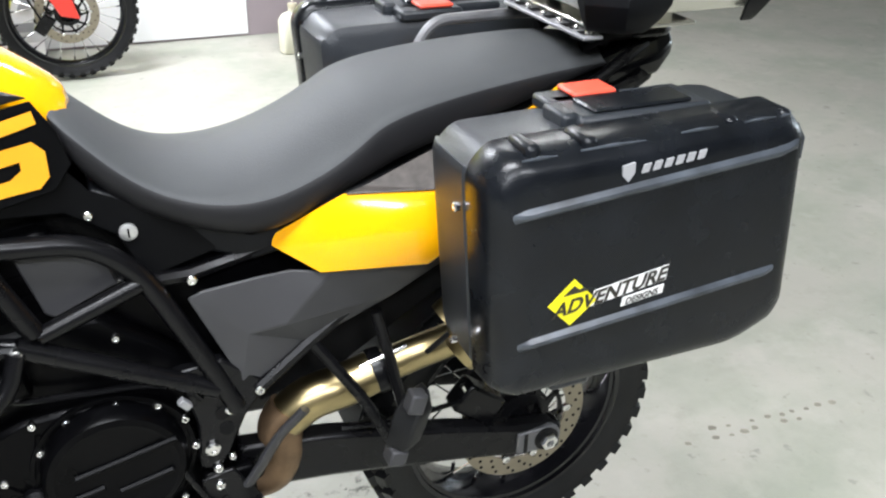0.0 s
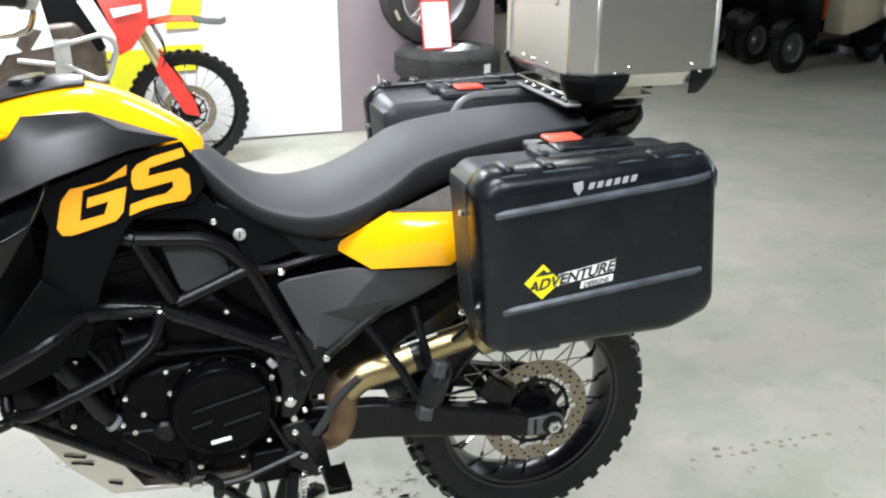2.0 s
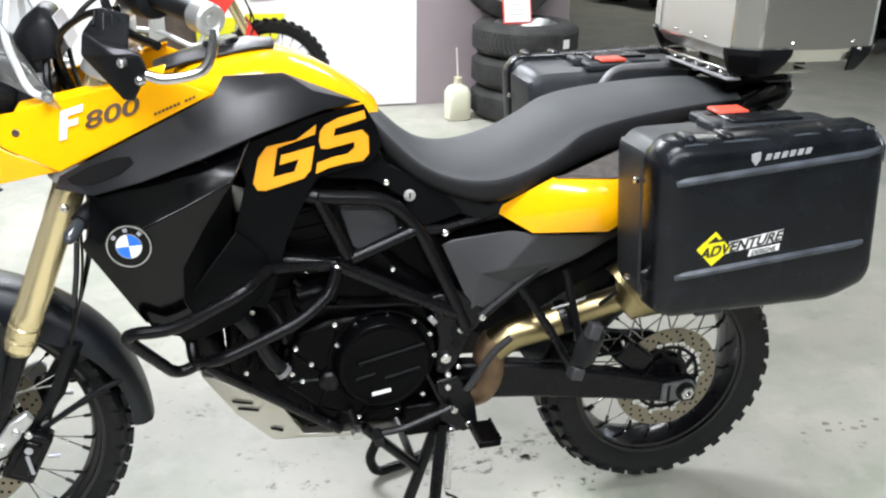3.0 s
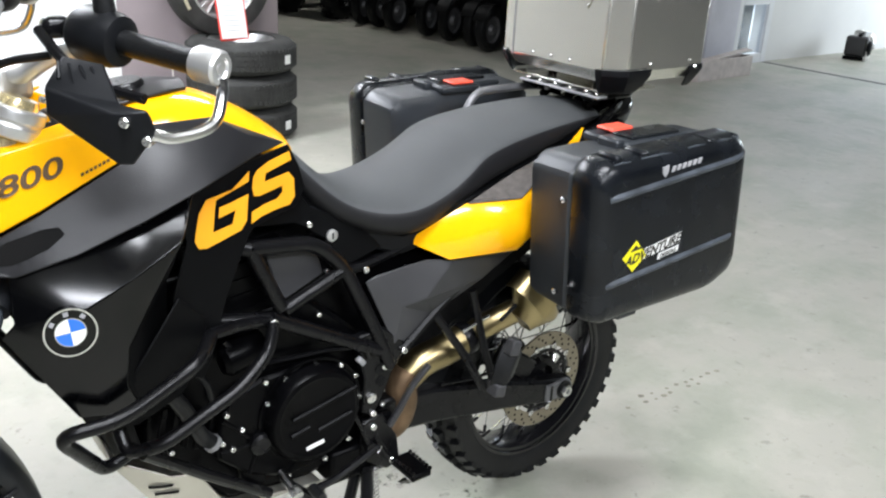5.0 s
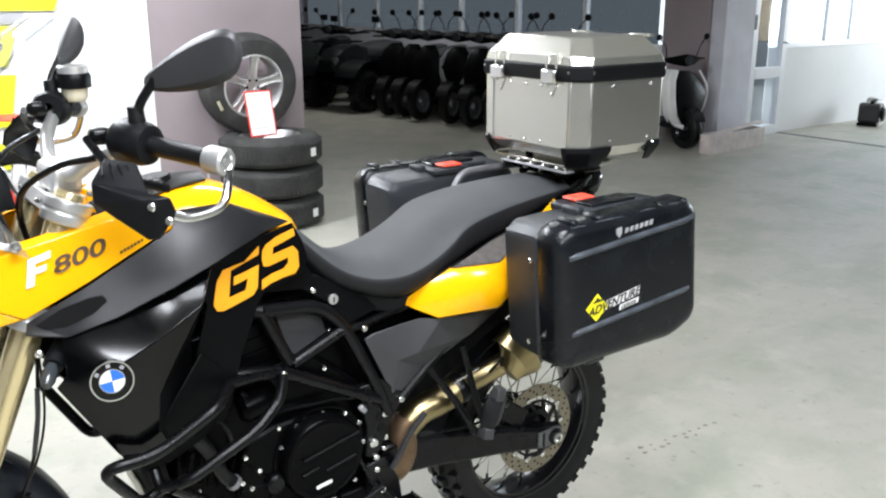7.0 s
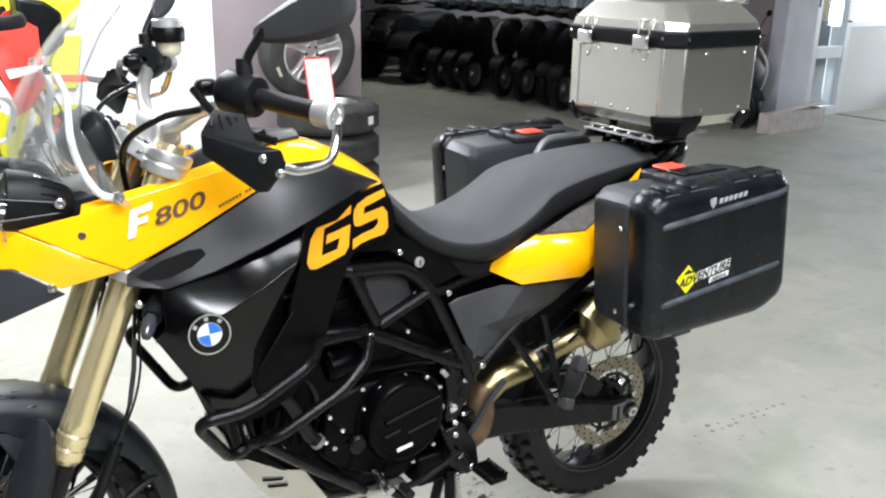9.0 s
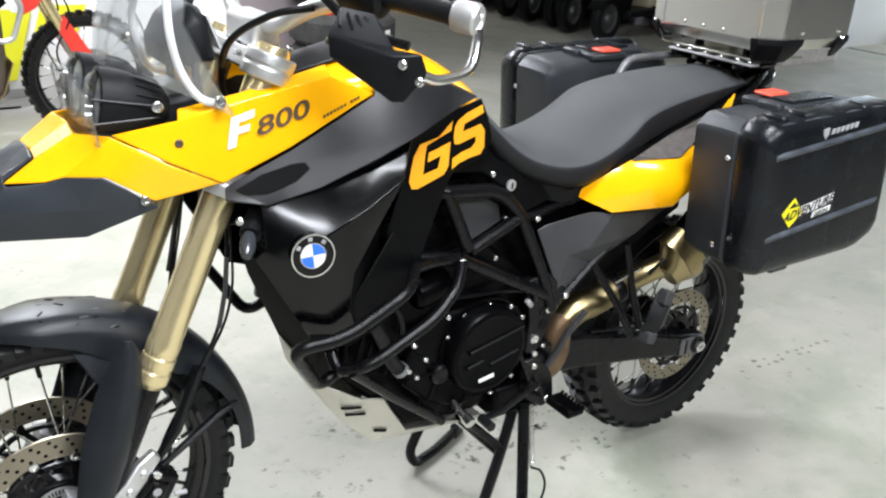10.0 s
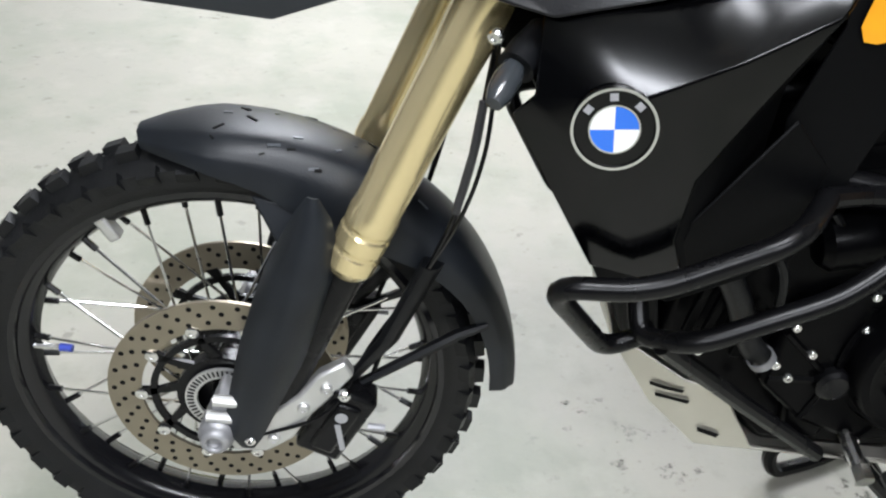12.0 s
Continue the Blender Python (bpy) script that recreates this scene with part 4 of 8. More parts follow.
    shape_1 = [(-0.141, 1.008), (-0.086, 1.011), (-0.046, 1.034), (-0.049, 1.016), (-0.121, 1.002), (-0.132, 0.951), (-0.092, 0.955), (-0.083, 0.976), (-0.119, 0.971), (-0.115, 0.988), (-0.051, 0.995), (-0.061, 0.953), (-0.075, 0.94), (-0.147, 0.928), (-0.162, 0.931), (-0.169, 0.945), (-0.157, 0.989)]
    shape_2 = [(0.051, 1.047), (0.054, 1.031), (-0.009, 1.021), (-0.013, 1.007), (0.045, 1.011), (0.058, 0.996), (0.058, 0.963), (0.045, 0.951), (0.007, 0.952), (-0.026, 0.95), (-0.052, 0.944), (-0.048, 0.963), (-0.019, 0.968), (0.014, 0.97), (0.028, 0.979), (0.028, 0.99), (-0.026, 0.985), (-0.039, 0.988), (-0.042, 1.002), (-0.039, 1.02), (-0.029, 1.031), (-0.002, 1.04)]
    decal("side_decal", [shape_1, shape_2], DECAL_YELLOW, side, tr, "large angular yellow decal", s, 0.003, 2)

# tank top
rings = []
for x, zt, w, zl in ((-0.30, 1.128, 0.10, 1.06), (-0.22, 1.148, 0.128, 1.06), (-0.145, 1.160, 0.132, 1.05), (-0.07, 1.150, 0.118, 1.04), (0.01, 1.108, 0.090, 1.02), (0.06, 1.072, 0.072, 1.00), (0.10, 1.042, 0.055, 0.98)):
    rings.append([(x, -w, zl), (x, -w, zt - 0.042), (x, -w * 0.80, zt - 0.014), (x, -w * 0.4, zt), (x, 0, zt + 0.002), (x, w * 0.4, zt), (x, w * 0.80, zt - 0.014), (x, w, zt - 0.042), (x, w, zl)])
part("tank_cover", loft(B(), rings), YELLOW, bike, "glossy yellow tank cover", angle=50, sub=1)

rows = [[(x, w * v, z - 0.012 * v * v) for v in (-1, -0.5, 0, 0.5, 1)] for x, z, w in ((-0.325, 1.128, 0.040), (-0.27, 1.146, 0.056), (-0.21, 1.159, 0.060), (-0.15, 1.168, 0.054), (-0.105, 1.166, 0.030))]
centre = part("tank_panel", sheet(B(), rows, 0.006), TANK_GREY, bike, "dark grey panel on top of the tank", angle=50, bevel=0.002)
part("fuel_cap", lathe(B(), [(0, 0.010), (0.030, 0.010), (0.034, 0.006), (0.036, 0.0)], 28, pose(-0.20, 0, 1.163, 0, -8, 0)), STEEL_BLACK, centre, "round black cap")

# Added dark block, so no bright floor shows between the covers.
part("tank_filler", loft(B(), [[(x, -w, z0), (x, -w, z1), (x, w, z1), (x, w, z0)] for x, z0, z1, w in ((-0.46, 0.975, 1.055, 0.100), (-0.36, 0.98, 1.085, 0.128), (-0.20, 0.98, 1.080, 0.138), (-0.06, 0.97, 1.070, 0.120), (0.04, 0.96, 1.030, 0.075))]), DARK, bike, "near-black filler added below the covers")

# seat
def seat_ring(x, zt, zl, w, crown):
    return [(x, -w * 0.95, zl), (x, -w, zl + (zt - zl) * 0.42), (x, -w * 0.97, zt - crown * 1.12), (x, -w * 0.87, zt - crown * 0.72), (x, -w * 0.5, zt - crown * 0.16), (x, 0, zt), (x, w * 0.5, zt - crown * 0.16), (x, w * 0.87, zt - crown * 0.72), (x, w * 0.97, zt - crown * 1.12), (x, w, zl + (zt - zl) * 0.42), (x, w * 0.95, zl), (x, 0, zl)]


SEAT = [(0.052, 1.062, 1.02, 0.066, 0.02), (0.09, 1.034, 0.945, 0.088, 0.028), (0.14, 0.982, 0.893, 0.104, 0.030), (0.19, 0.949, 0.868, 0.120, 0.030), (0.25, 0.937, 0.846, 0.140, 0.032), (0.305, 0.942, 0.836, 0.151, 0.036), (0.355, 0.958, 0.846, 0.151, 0.042),
        (0.41, 0.984, 0.872, 0.149, 0.046), (0.445, 1.004, 0.886, 0.147, 0.044), (0.472, 1.018, 0.897, 0.144, 0.038), (0.486, 1.024, 0.902, 0.142, 0.034), (0.53, 1.036, 0.920, 0.138, 0.030), (0.62, 1.048, 0.944, 0.130, 0.028), (0.72, 1.056, 0.972, 0.120, 0.028), (0.81, 1.059, 1.000, 0.108, 0.028), (0.87, 1.055, 1.015, 0.096, 0.026), (0.905, 1.036, 1.02, 0.08, 0.012)]
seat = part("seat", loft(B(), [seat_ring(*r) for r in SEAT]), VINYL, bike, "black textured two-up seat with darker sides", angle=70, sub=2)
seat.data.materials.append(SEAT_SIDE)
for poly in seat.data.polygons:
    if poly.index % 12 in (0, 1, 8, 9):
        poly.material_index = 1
part("tail_base", loft(B(), [[(x, -w, zl), (x, -w, zt), (x, w, zt), (x, w, zl)] for x, zl, zt, w in ((0.10, 0.87, 0.93, 0.085), (0.30, 0.80, 0.845, 0.115), (0.45, 0.83, 0.89, 0.115), (0.70, 0.90, 0.96, 0.10), (0.90, 0.95, 1.01, 0.09), (0.985, 0.985, 1.015, 0.07))]), PLASTIC, bike, "black plastic tail underside", bevel=0.006)
for s in (-1, 1):
    f = s > 0
    tail = part("tail_panel", facets(B(), {
        "a": (0.316, -0.105, 0.824), "b": (0.382, -0.168, 0.792), "c": (0.530, -0.208, 0.797), "d": (0.640, -0.208, 0.862), "e": (0.770, -0.140, 1.020), "f": (0.655, -0.176, 0.975), "g": (0.545, -0.190, 0.905), "h": (0.420, -0.164, 0.906), "i": (0.395, -0.176, 0.808), "j": (0.525, -0.218, 0.818), "k": (0.428, -0.196, 0.866), "l": (0.545, -0.224, 0.868), "n": (0.628, -0.216, 0.912)},
        [("a", "b", "i"), ("b", "c", "j", "i"), ("c", "d", "j"), ("a", "k", "h"), ("a", "i", "k"), ("i", "j", "l", "k"), ("k", "l", "g", "h"), ("j", "d", "n", "l"), ("l", "n", "f", "g"), ("d", "e", "n"), ("n", "e", "f")], 0.004, f), YELLOW, bike, "glossy yellow tail side panel", angle=65)
    part("tail_trim", facets(B(), {"a": (0.422, -0.168, 0.909), "b": (0.545, -0.195, 0.908), "c": (0.640, -0.190, 0.978), "d": (0.72, -0.13, 0.985), "e": (0.56, -0.142, 0.945), "f": (0.45, -0.148, 0.905)}, [("a", "b", "e", "f"), ("b", "c", "d", "e")], 0.004, f), TRIM, bike, "brown-grey textured trim below the seat", bevel=0.002)
    # grey rear tank side
    part("rear_tank_side", facets(B(), {
        "a": (0.200, -0.134, 0.768), "b": (0.222, -0.136, 0.778), "c": (0.300, -0.138, 0.786), "d": (0.345, -0.142, 0.790), "e": (0.276, -0.156, 0.706), "f": (0.262, -0.150, 0.622), "g": (0.276, -0.148, 0.612), "h": (0.372, -0.140, 0.662), "i": (0.500, -0.140, 0.712), "j": (0.615, -0.132, 0.765), "k": (0.540, -0.150, 0.768), "l": (0.330, -0.166, 0.716), "m": (0.40, -0.160, 0.785)},
        [("a", "b", "c", "e", "f"), ("c", "d", "l", "e"), ("d", "m", "k", "i", "l"), ("k", "j", "i"), ("e", "l", "h", "g", "f"), ("l", "i", "h")], 0.005, f), GREY_PLASTIC, bike, "matt dark grey rear tank side panel", bevel=0.004, angle=14)
    # covers under the seat and inside the frame triangle
    part("lock_cover", facets(B(), {"a": (0.075, -0.094, 0.965), "b": (0.10, -0.092, 0.93), "c": (0.30, -0.108, 0.838), "d": (0.155, -0.108, 0.796), "e": (0.125, -0.100, 0.865), "f": (0.065, -0.098, 0.905), "g": (-0.04, -0.14, 0.93)}, [("a", "b", "f", "g"), ("b", "c", "d", "e"), ("b", "e", "f")], 0.005, f), SOFT_BLACK, bike, "matt black cover below the seat", bevel=0.003)
    bolt(bike, (0.093, s * 0.098, 0.898), (0, s, 0))
    lk = part("seat_lock", lathe(B(), [(0, 0), (0.012, 0), (0.012, 0.005), (0.0095, 0.006), (0, 0.006)], 20, along((0.139, s * 0.103, 0.870), (0.139, s * 0.3, 0.870))), SILVER, bike, "round silver seat lock")
    part("key_slot_shade", box(B(), 0.1378, 0.1402, s * 0.110 - 0.001, s * 0.110 + 0.001, 0.864, 0.876), DARK, lk)
    part("airbox_cover", facets(B(), {"a": (-0.005, -0.115, 0.862), "b": (0.06, -0.112, 0.862), "c": (0.105, -0.112, 0.838), "d": (0.116, -0.112, 0.800), "e": (0.03, -0.12, 0.768), "f": (0.02, -0.12, 0.775)}, [("a", "b", "c", "d", "e", "f")], 0.006, f), GREY_PLASTIC, bike, "dark grey air box cover", bevel=0.003)
    bolt(bike, (0.120, s * 0.122, 0.806), (0, s, 0))
    # Filler sheet added to keep the gaps behind the frame dark.
    part("side_fill", facets(B(), {"a": (-0.15, -0.075, 0.96), "b": (0.10, -0.075, 0.90), "b2": (0.27, -0.085, 0.835), "g": (0.60, -0.09, 0.93), "h": (0.62, -0.09, 0.78), "i": (0.36, -0.095, 0.66), "d": (0.26, -0.095, 0.60), "e": (0.10, -0.085, 0.62), "f": (-0.16, -0.085, 0.66)}, [("a", "b", "e", "f"), ("b", "b2", "d", "e"), ("b2", "g", "h", "i", "d")], 0.006, f), ENGINE, bike, "near-black filler added behind the frame")
    # frame
    Y = s * 0.143
    part("frame_tube", tube(B(), rounded([(-0.050, Y, 0.893), (0.085, s * 0.132, 0.876), (0.146, s * 0.132, 0.818), (0.214, s * 0.147, 0.670), (0.250, s * 0.15, 0.580)], 0.05), 0.0145, 12), STEEL_BLACK, bike, "black tubular trellis frame")
    part("frame_tube", tube(B(), rounded([(-0.050, Y, 0.893), (0.005, s * 0.150, 0.768)], 0.02), 0.0145, 12), STEEL_BLACK, bike)
    part("frame_tube", tube(B(), [(0.010, s * 0.150, 0.762), (0.142, s * 0.136, 0.806)], 0.0125, 12), STEEL_BLACK, bike)
    part("frame_tube", tube(B(), [(-0.02, s * 0.155, 0.756), (0.11, s * 0.150, 0.682), (0.225, s * 0.15, 0.620)], 0.0145, 12), STEEL_BLACK, bike)
    part("frame_tube", tube(B(), [(-0.26, s * 0.125, 0.790), (-0.02, s * 0.152, 0.754)], 0.0125, 12), STEEL_BLACK, bike)
    part("frame_tube", tube(B(), [(-0.050, Y, 0.893), (-0.20, s * 0.10, 0.93), (-0.38, s * 0.04, 0.97)], 0.016, 12), STEEL_BLACK, bike)
    part("subframe_rail", tube(B(), [(0.135, s * 0.118, 0.798), (0.211, s * 0.102, 0.790), (0.33, s * 0.10, 0.815), (0.55, s * 0.105, 0.87), (0.95, s * 0.09, 1.0)], 0.016, 8, 0.7), STEEL_BLACK, bike)
    part("subframe_rail", tube(B(), [(0.285, s * 0.148, 0.604), (0.37, s * 0.14, 0.664), (0.62, s * 0.12, 0.83)], 0.011, 8), STEEL_BLACK, bike)
    part("frame_plate", plate(B(), [(0.165, 0.660), (0.235, 0.668), (0.300, 0.612), (0.262, 0.560), (0.235, 0.500), (0.215, 0.470), (0.188, 0.480), (0.192, 0.560), (0.178, 0.620)], s * 0.128, s * 0.150), STEEL_BLACK, bike, "black frame gusset plate with holes", bevel=0.004)
    for hx, hz in ((0.222, 0.618), (0.228, 0.575), (0.232, 0.545)):
        part("plate_hole_shade", lathe(B(), [(0, 0), (0.011, 0), (0.011, 0.003), (0, 0.003)], 14, along((hx, s * 0.1495, hz), (hx, s * 0.3, hz))), DARK, bike)
    for p, r in (((0.285, 0.154, 0.604), 0.008), ((0.208, 0.152, 0.514), 0.012), ((0.211, 0.116, 0.787), 0.008), ((-0.020, 0.170, 0.753), 0.008), ((0.240, 0.152, 0.580), 0.009), ((0.213, 0.152, 0.475), 0.008), ((0.236, 0.15, 0.49), 0.006)):
        bolt(bike, (p[0], s * p[1], p[2]), (0, s, 0), r)
    # crash bars
    bar = part("crash_bar", tube(B(), rounded([(-0.020, s * 0.168, 0.753), (-0.036, s * 0.182, 0.708), (-0.100, s * 0.205, 0.664), (-0.258, s * 0.226, 0.612), (-0.302, s * 0.184, 0.590), (-0.305, s * 0.160, 0.625)], 0.04), 0.0118, 14), STEEL_BLACK, bike, "black tubular crash bar")
    part("upper_tube", tube(B(), rounded([(-0.150, s * 0.195, 0.775), (-0.199, s * 0.262, 0.768), (-0.330, s * 0.258, 0.702), (-0.424, s * 0.246, 0.699), (-0.336, s * 0.172, 0.562), (-0.280, s * 0.168, 0.586)], 0.04), 0.0118, 14), STEEL_BLACK, bar)
    part("strut", tube(B(), [(-0.285, s * 0.21, 0.598), (-0.16, s * 0.165, 0.480), (-0.02, s * 0.135, 0.362)], 0.011, 10), STEEL_BLACK, bar)
    part("cross_tube", tube(B(), smooth_path([(-0.150, s * 0.195, 0.775), (-0.09, s * 0.17, 0.765), (-0.02, s * 0.155, 0.752)]), 0.011, 10), STEEL_BLACK, bar)

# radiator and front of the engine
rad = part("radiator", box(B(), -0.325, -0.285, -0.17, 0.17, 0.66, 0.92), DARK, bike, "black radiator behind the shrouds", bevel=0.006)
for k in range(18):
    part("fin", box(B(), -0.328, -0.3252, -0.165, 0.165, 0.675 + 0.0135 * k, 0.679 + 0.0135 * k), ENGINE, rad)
# Added block that darkens the gap between shrouds and skid plate.
part("front_filler", loft(B(), [[(x, -w, z), (x, w, z), (x + 0.05, w, z), (x + 0.05, -w, z)] for x, z, w in ((-0.345, 0.72, 0.185), (-0.335, 0.66, 0.165), (-0.312, 0.58, 0.115), (-0.290, 0.51, 0.080))]), DARK, bike, "near-black filler added below the radiator", bevel=0.006)
part("fork_crown_cover", box(B(), -0.47, -0.36, -0.06, 0.06, 0.86, 1.06), ENGINE, bike, bevel=0.01)
part("engine_block", loft(B(), [[(x, -w, z0), (x, -w, z1), (x, w, z1), (x, w, z0)] for x, z0, z1, w in ((-0.24, 0.50, 0.70, 0.085), (-0.14, 0.40, 0.74, 0.096), (-0.09, 0.36, 0.75, 0.112), (0.08, 0.35, 0.76, 0.118), (0.20, 0.37, 0.66, 0.11), (0.26, 0.42, 0.56, 0.09))]), ENGINE, bike, "black two-cylinder engine", bevel=0.012)
part("cylinder_head", box(B(), -0.17, 0.09, -0.108, 0.108, 0, 0.20, pose(-0.02, 0, 0.68, 0, -8, 0)), ENGINE, bike, bevel=0.015)
for k in range(6):
    part("head_rib", box(B(), -0.175, 0.095, -0.112, 0.112, 0.01 + 0.03 * k, 0.018 + 0.03 * k, pose(-0.02, 0, 0.69, 0, -8, 0)), ENGINE, bike)
for s in (-1, 1):
    # generator side cover: outline, raised round cap, ribs, bolts
    cov = part("engine_cover", plate(B(), [(-0.115, 0.560), (-0.10, 0.600), (-0.035, 0.625), (0.04, 0.628), (0.12, 0.620), (0.175, 0.590), (0.190, 0.520), (0.165, 0.440), (0.10, 0.395), (0.02, 0.385), (-0.06, 0.420), (-0.125, 0.480)], s * 0.10, s * 0.138), ENGINE, bike, "black engine side cover", bevel=0.008)
    cap = part("round_cap", lathe(B(), [(0.102, -0.02), (0.100, 0.024), (0.094, 0.032), (0.085, 0.034), (0.078, 0.031), (0, 0.033)], 44, along((0.072, s * 0.138, 0.525), (0.072, s * 0.5, 0.525))), ENGINE, cov, "round black cover cap")
    for dz, x0, x1 in ((0.022, -0.055, 0.085), (-0.030, 0.0, 0.075), (-0.012, -0.06, -0.02)):
        part("rib", tube(B(), [(0.072 + x0, s * 0.170, 0.525 + dz + x0 * 0.22), (0.072 + x1, s * 0.170, 0.525 + dz + x1 * 0.22)], 0.0055, 8), ENGINE, cov)
    part("light_mark", box(B(), 0.045, 0.085, s * 0.1715 - 0.001, s * 0.1715 + 0.001, -0.004, 0.004, pose(0, 0, 0.455, 0, -8, 0)), WHITE_INK, cov, "pale rectangular mark")
    for k, (bx, bz) in enumerate(((-0.025, 0.618), (0.018, 0.610), (-0.105, 0.572), (-0.075, 0.532), (-0.095, 0.495), (-0.022, 0.570), (0.085, 0.622), (0.140, 0.606), (0.175, 0.572), (0.185, 0.52), (0.160, 0.428), (0.105, 0.400), (0.02, 0.392), (-0.115, 0.515))):
        bolt(cov, (bx, s * 0.138, bz), (0, s, 0), 0.0065, 0.006)
    part("oil_plug", lathe(B(), [(0, 0), (0.022, 0), (0.022, 0.012), (0.016, 0.016), (0, 0.012)], 20, along((-0.040, s * 0.137, 0.490), (-0.04, s * 0.4, 0.490))), STEEL_BLACK, cov)
    part("lower_boss", plate(B(), [(-0.085, 0.470), (-0.05, 0.468), (-0.015, 0.430), (-0.025, 0.385), (-0.075, 0.395)], s * 0.10, s * 0.133), ENGINE, cov, bevel=0.006)
    # webs, lines and small castings on the engine side
    for p, q in (((-0.04, 0.490), (-0.112, 0.562)), ((-0.04, 0.490), (-0.118, 0.492)), ((-0.04, 0.490), (-0.062, 0.428)), ((-0.04, 0.490), (-0.02, 0.600)), ((0.02, 0.392), (0.05, 0.43))):
        part("web", tube(B(), [(p[0], s * 0.138, p[1]), (q[0], s * 0.137, q[1])], 0.0048, 6), ENGINE, cov)
    part("cap_seam", lathe(B(), [(0.108, 0.0), (0.108, 0.006), (0.114, 0.006), (0.114, 0.0)], 44, along((0.072, s * 0.136, 0.525), (0.072, s * 0.5, 0.525)), closed=True), ENGINE, cov)
    part("starter_housing", lathe(B(), [(0, 0), (0.030, 0.0), (0.034, 0.006), (0.034, 0.075), (0.026, 0.085), (0, 0.088)], 22, along((-0.02, s * 0.118, 0.690), (-0.12, s * 0.118, 0.672))), ENGINE, bike, "black starter housing")
    part("coolant_hose", tube(B(), smooth_path([(-0.285, s * 0.13, 0.735), (-0.235, s * 0.145, 0.690), (-0.185, s * 0.14, 0.615), (-0.150, s * 0.13, 0.540), (-0.115, s * 0.12, 0.505)]), 0.015, 12), RUBBER, bike, "black rubber coolant hose")
    for cx, cz in ((-0.262, 0.715), (-0.132, 0.520)):
        part("hose_clamp", lathe(B(), [(0.0152, -0.005), (0.017, -0.005), (0.017, 0.005), (0.0152, 0.005)], 18, along((cx, s * 0.135, cz), (cx + 0.04, s * 0.135, cz - 0.05)), closed=True), CAST, bike)
    part("wiring", tube(B(), smooth_path([(0.200, s * 0.152, 0.610), (0.178, s * 0.158, 0.640), (0.120, s * 0.142, 0.648), (0.04, s * 0.135, 0.650), (-0.05, s * 0.135, 0.665), (-0.10, s * 0.13, 0.72)]), 0.005, 8), STEEL_BLACK, bike, "black wiring loom")
    part("connector", box(B(), -0.010, 0.010, -0.006, 0.006, -0.006, 0.006, pose(0.176, s * 0.158, 0.612, 0, 50, 0)), CAST, bike, "grey plug connector", bevel=0.002)
    part("vent_line", tube(B(), smooth_path([(-0.19, s * 0.115, 0.78), (-0.17, s * 0.125, 0.70), (-0.135, s * 0.13, 0.64), (-0.125, s * 0.125, 0.58)]), 0.006, 8), RUBBER, bike)
    for k in range(5):
        part("block_rib", box(B(), -0.006, 0.006, -0.004, 0.004, -0.035, 0.035, pose(-0.215 + 0.022 * k, s * 0.112, 0.575 - 0.012 * k, 0, 12, 0)), ENGINE, bike, bevel=0.002)
    for bx, bz in ((-0.185, 0.655), (-0.150, 0.455), (-0.205, 0.520), (0.205, 0.690), (-0.075, 0.735), (0.10, 0.720)):
        bolt(bike, (bx, s * 0.118, bz), (0, s, 0), 0.0065, 0.008)
# skid plate
skid_rows = [[(x, y * w, z + 0.004 * abs(y)) for y in (-1, 0, 1)] for x, w, z in ((-0.312, 0.060, 0.548), (-0.296, 0.064, 0.490), (-0.232, 0.072, 0.392), (-0.160, 0.080, 0.322), (0.12, 0.10, 0.306))]
skid = part("skid_plate", sheet(B(), skid_rows, 0.004), SKID, bike, "bare aluminium skid plate with slots", angle=15, bevel=0.003)
for s in (-1, 1):
    sks = part("skid_side", facets(B(), {"a": (-0.296, -0.064, 0.490), "b": (-0.232, -0.072, 0.392), "c": (-0.160, -0.080, 0.322), "d": (0.12, -0.10, 0.306), "e": (0.12, -0.130, 0.334), "f": (-0.095, -0.112, 0.346), "g": (-0.150, -0.104, 0.440), "h": (-0.200, -0.098, 0.450), "i": (-0.272, -0.080, 0.492)}, [("a", "b", "h", "i"), ("b", "c", "f", "g", "h"), ("c", "d", "e", "f")], 0.004, s > 0), SKID, skid, bevel=0.003)
    # The plate is uncut; dark decals paint the shade of its slots.
    slots = [[(x0, z0), (x1, z1), (x1 - 0.002, z1 - h), (x0 + 0.002, z0 - h)] for x0, z0, x1, z1, h in ((-0.240, 0.436, -0.196, 0.432, 0.0075), (-0.229, 0.416, -0.184, 0.411, 0.0075), (-0.164, 0.362, -0.136, 0.359, 0.009))]
    for o in slots:
        decal("slot", [o], DARK, skid, tree_of(sks), "slot in the plate, its shade painted dark", s, 0.0035, 1)
    part("stay_bolt", tube(B(), [(0.004, s * 0.14, 0.405), (0.006, s * 0.185, 0.392)], 0.010, 10), CHROME, bike, "bright stay bolt")
    part("bolt_head", tube(B(), [(0.006, s * 0.186, 0.392), (0.007, s * 0.205, 0.386)], 0.013, 6), CHROME, bike)

# exhaust along the left side, under the tail
EX = smooth_path([(0.18, -0.05, 0.42), (0.245, -0.08, 0.388), (0.300, -0.095, 0.392), (0.322, -0.10, 0.435), (0.322, -0.10, 0.485), (0.34, -0.10, 0.515)], 6)
part("exhaust_header", tube(B(), EX, 0.036, 20), RUSTY, bike, "brown heat-stained exhaust bend")
EY = smooth_path([(0.330, -0.100, 0.498), (0.372, -0.104, 0.528), (0.43, -0.106, 0.540), (0.50, -0.108, 0.560)], 6)
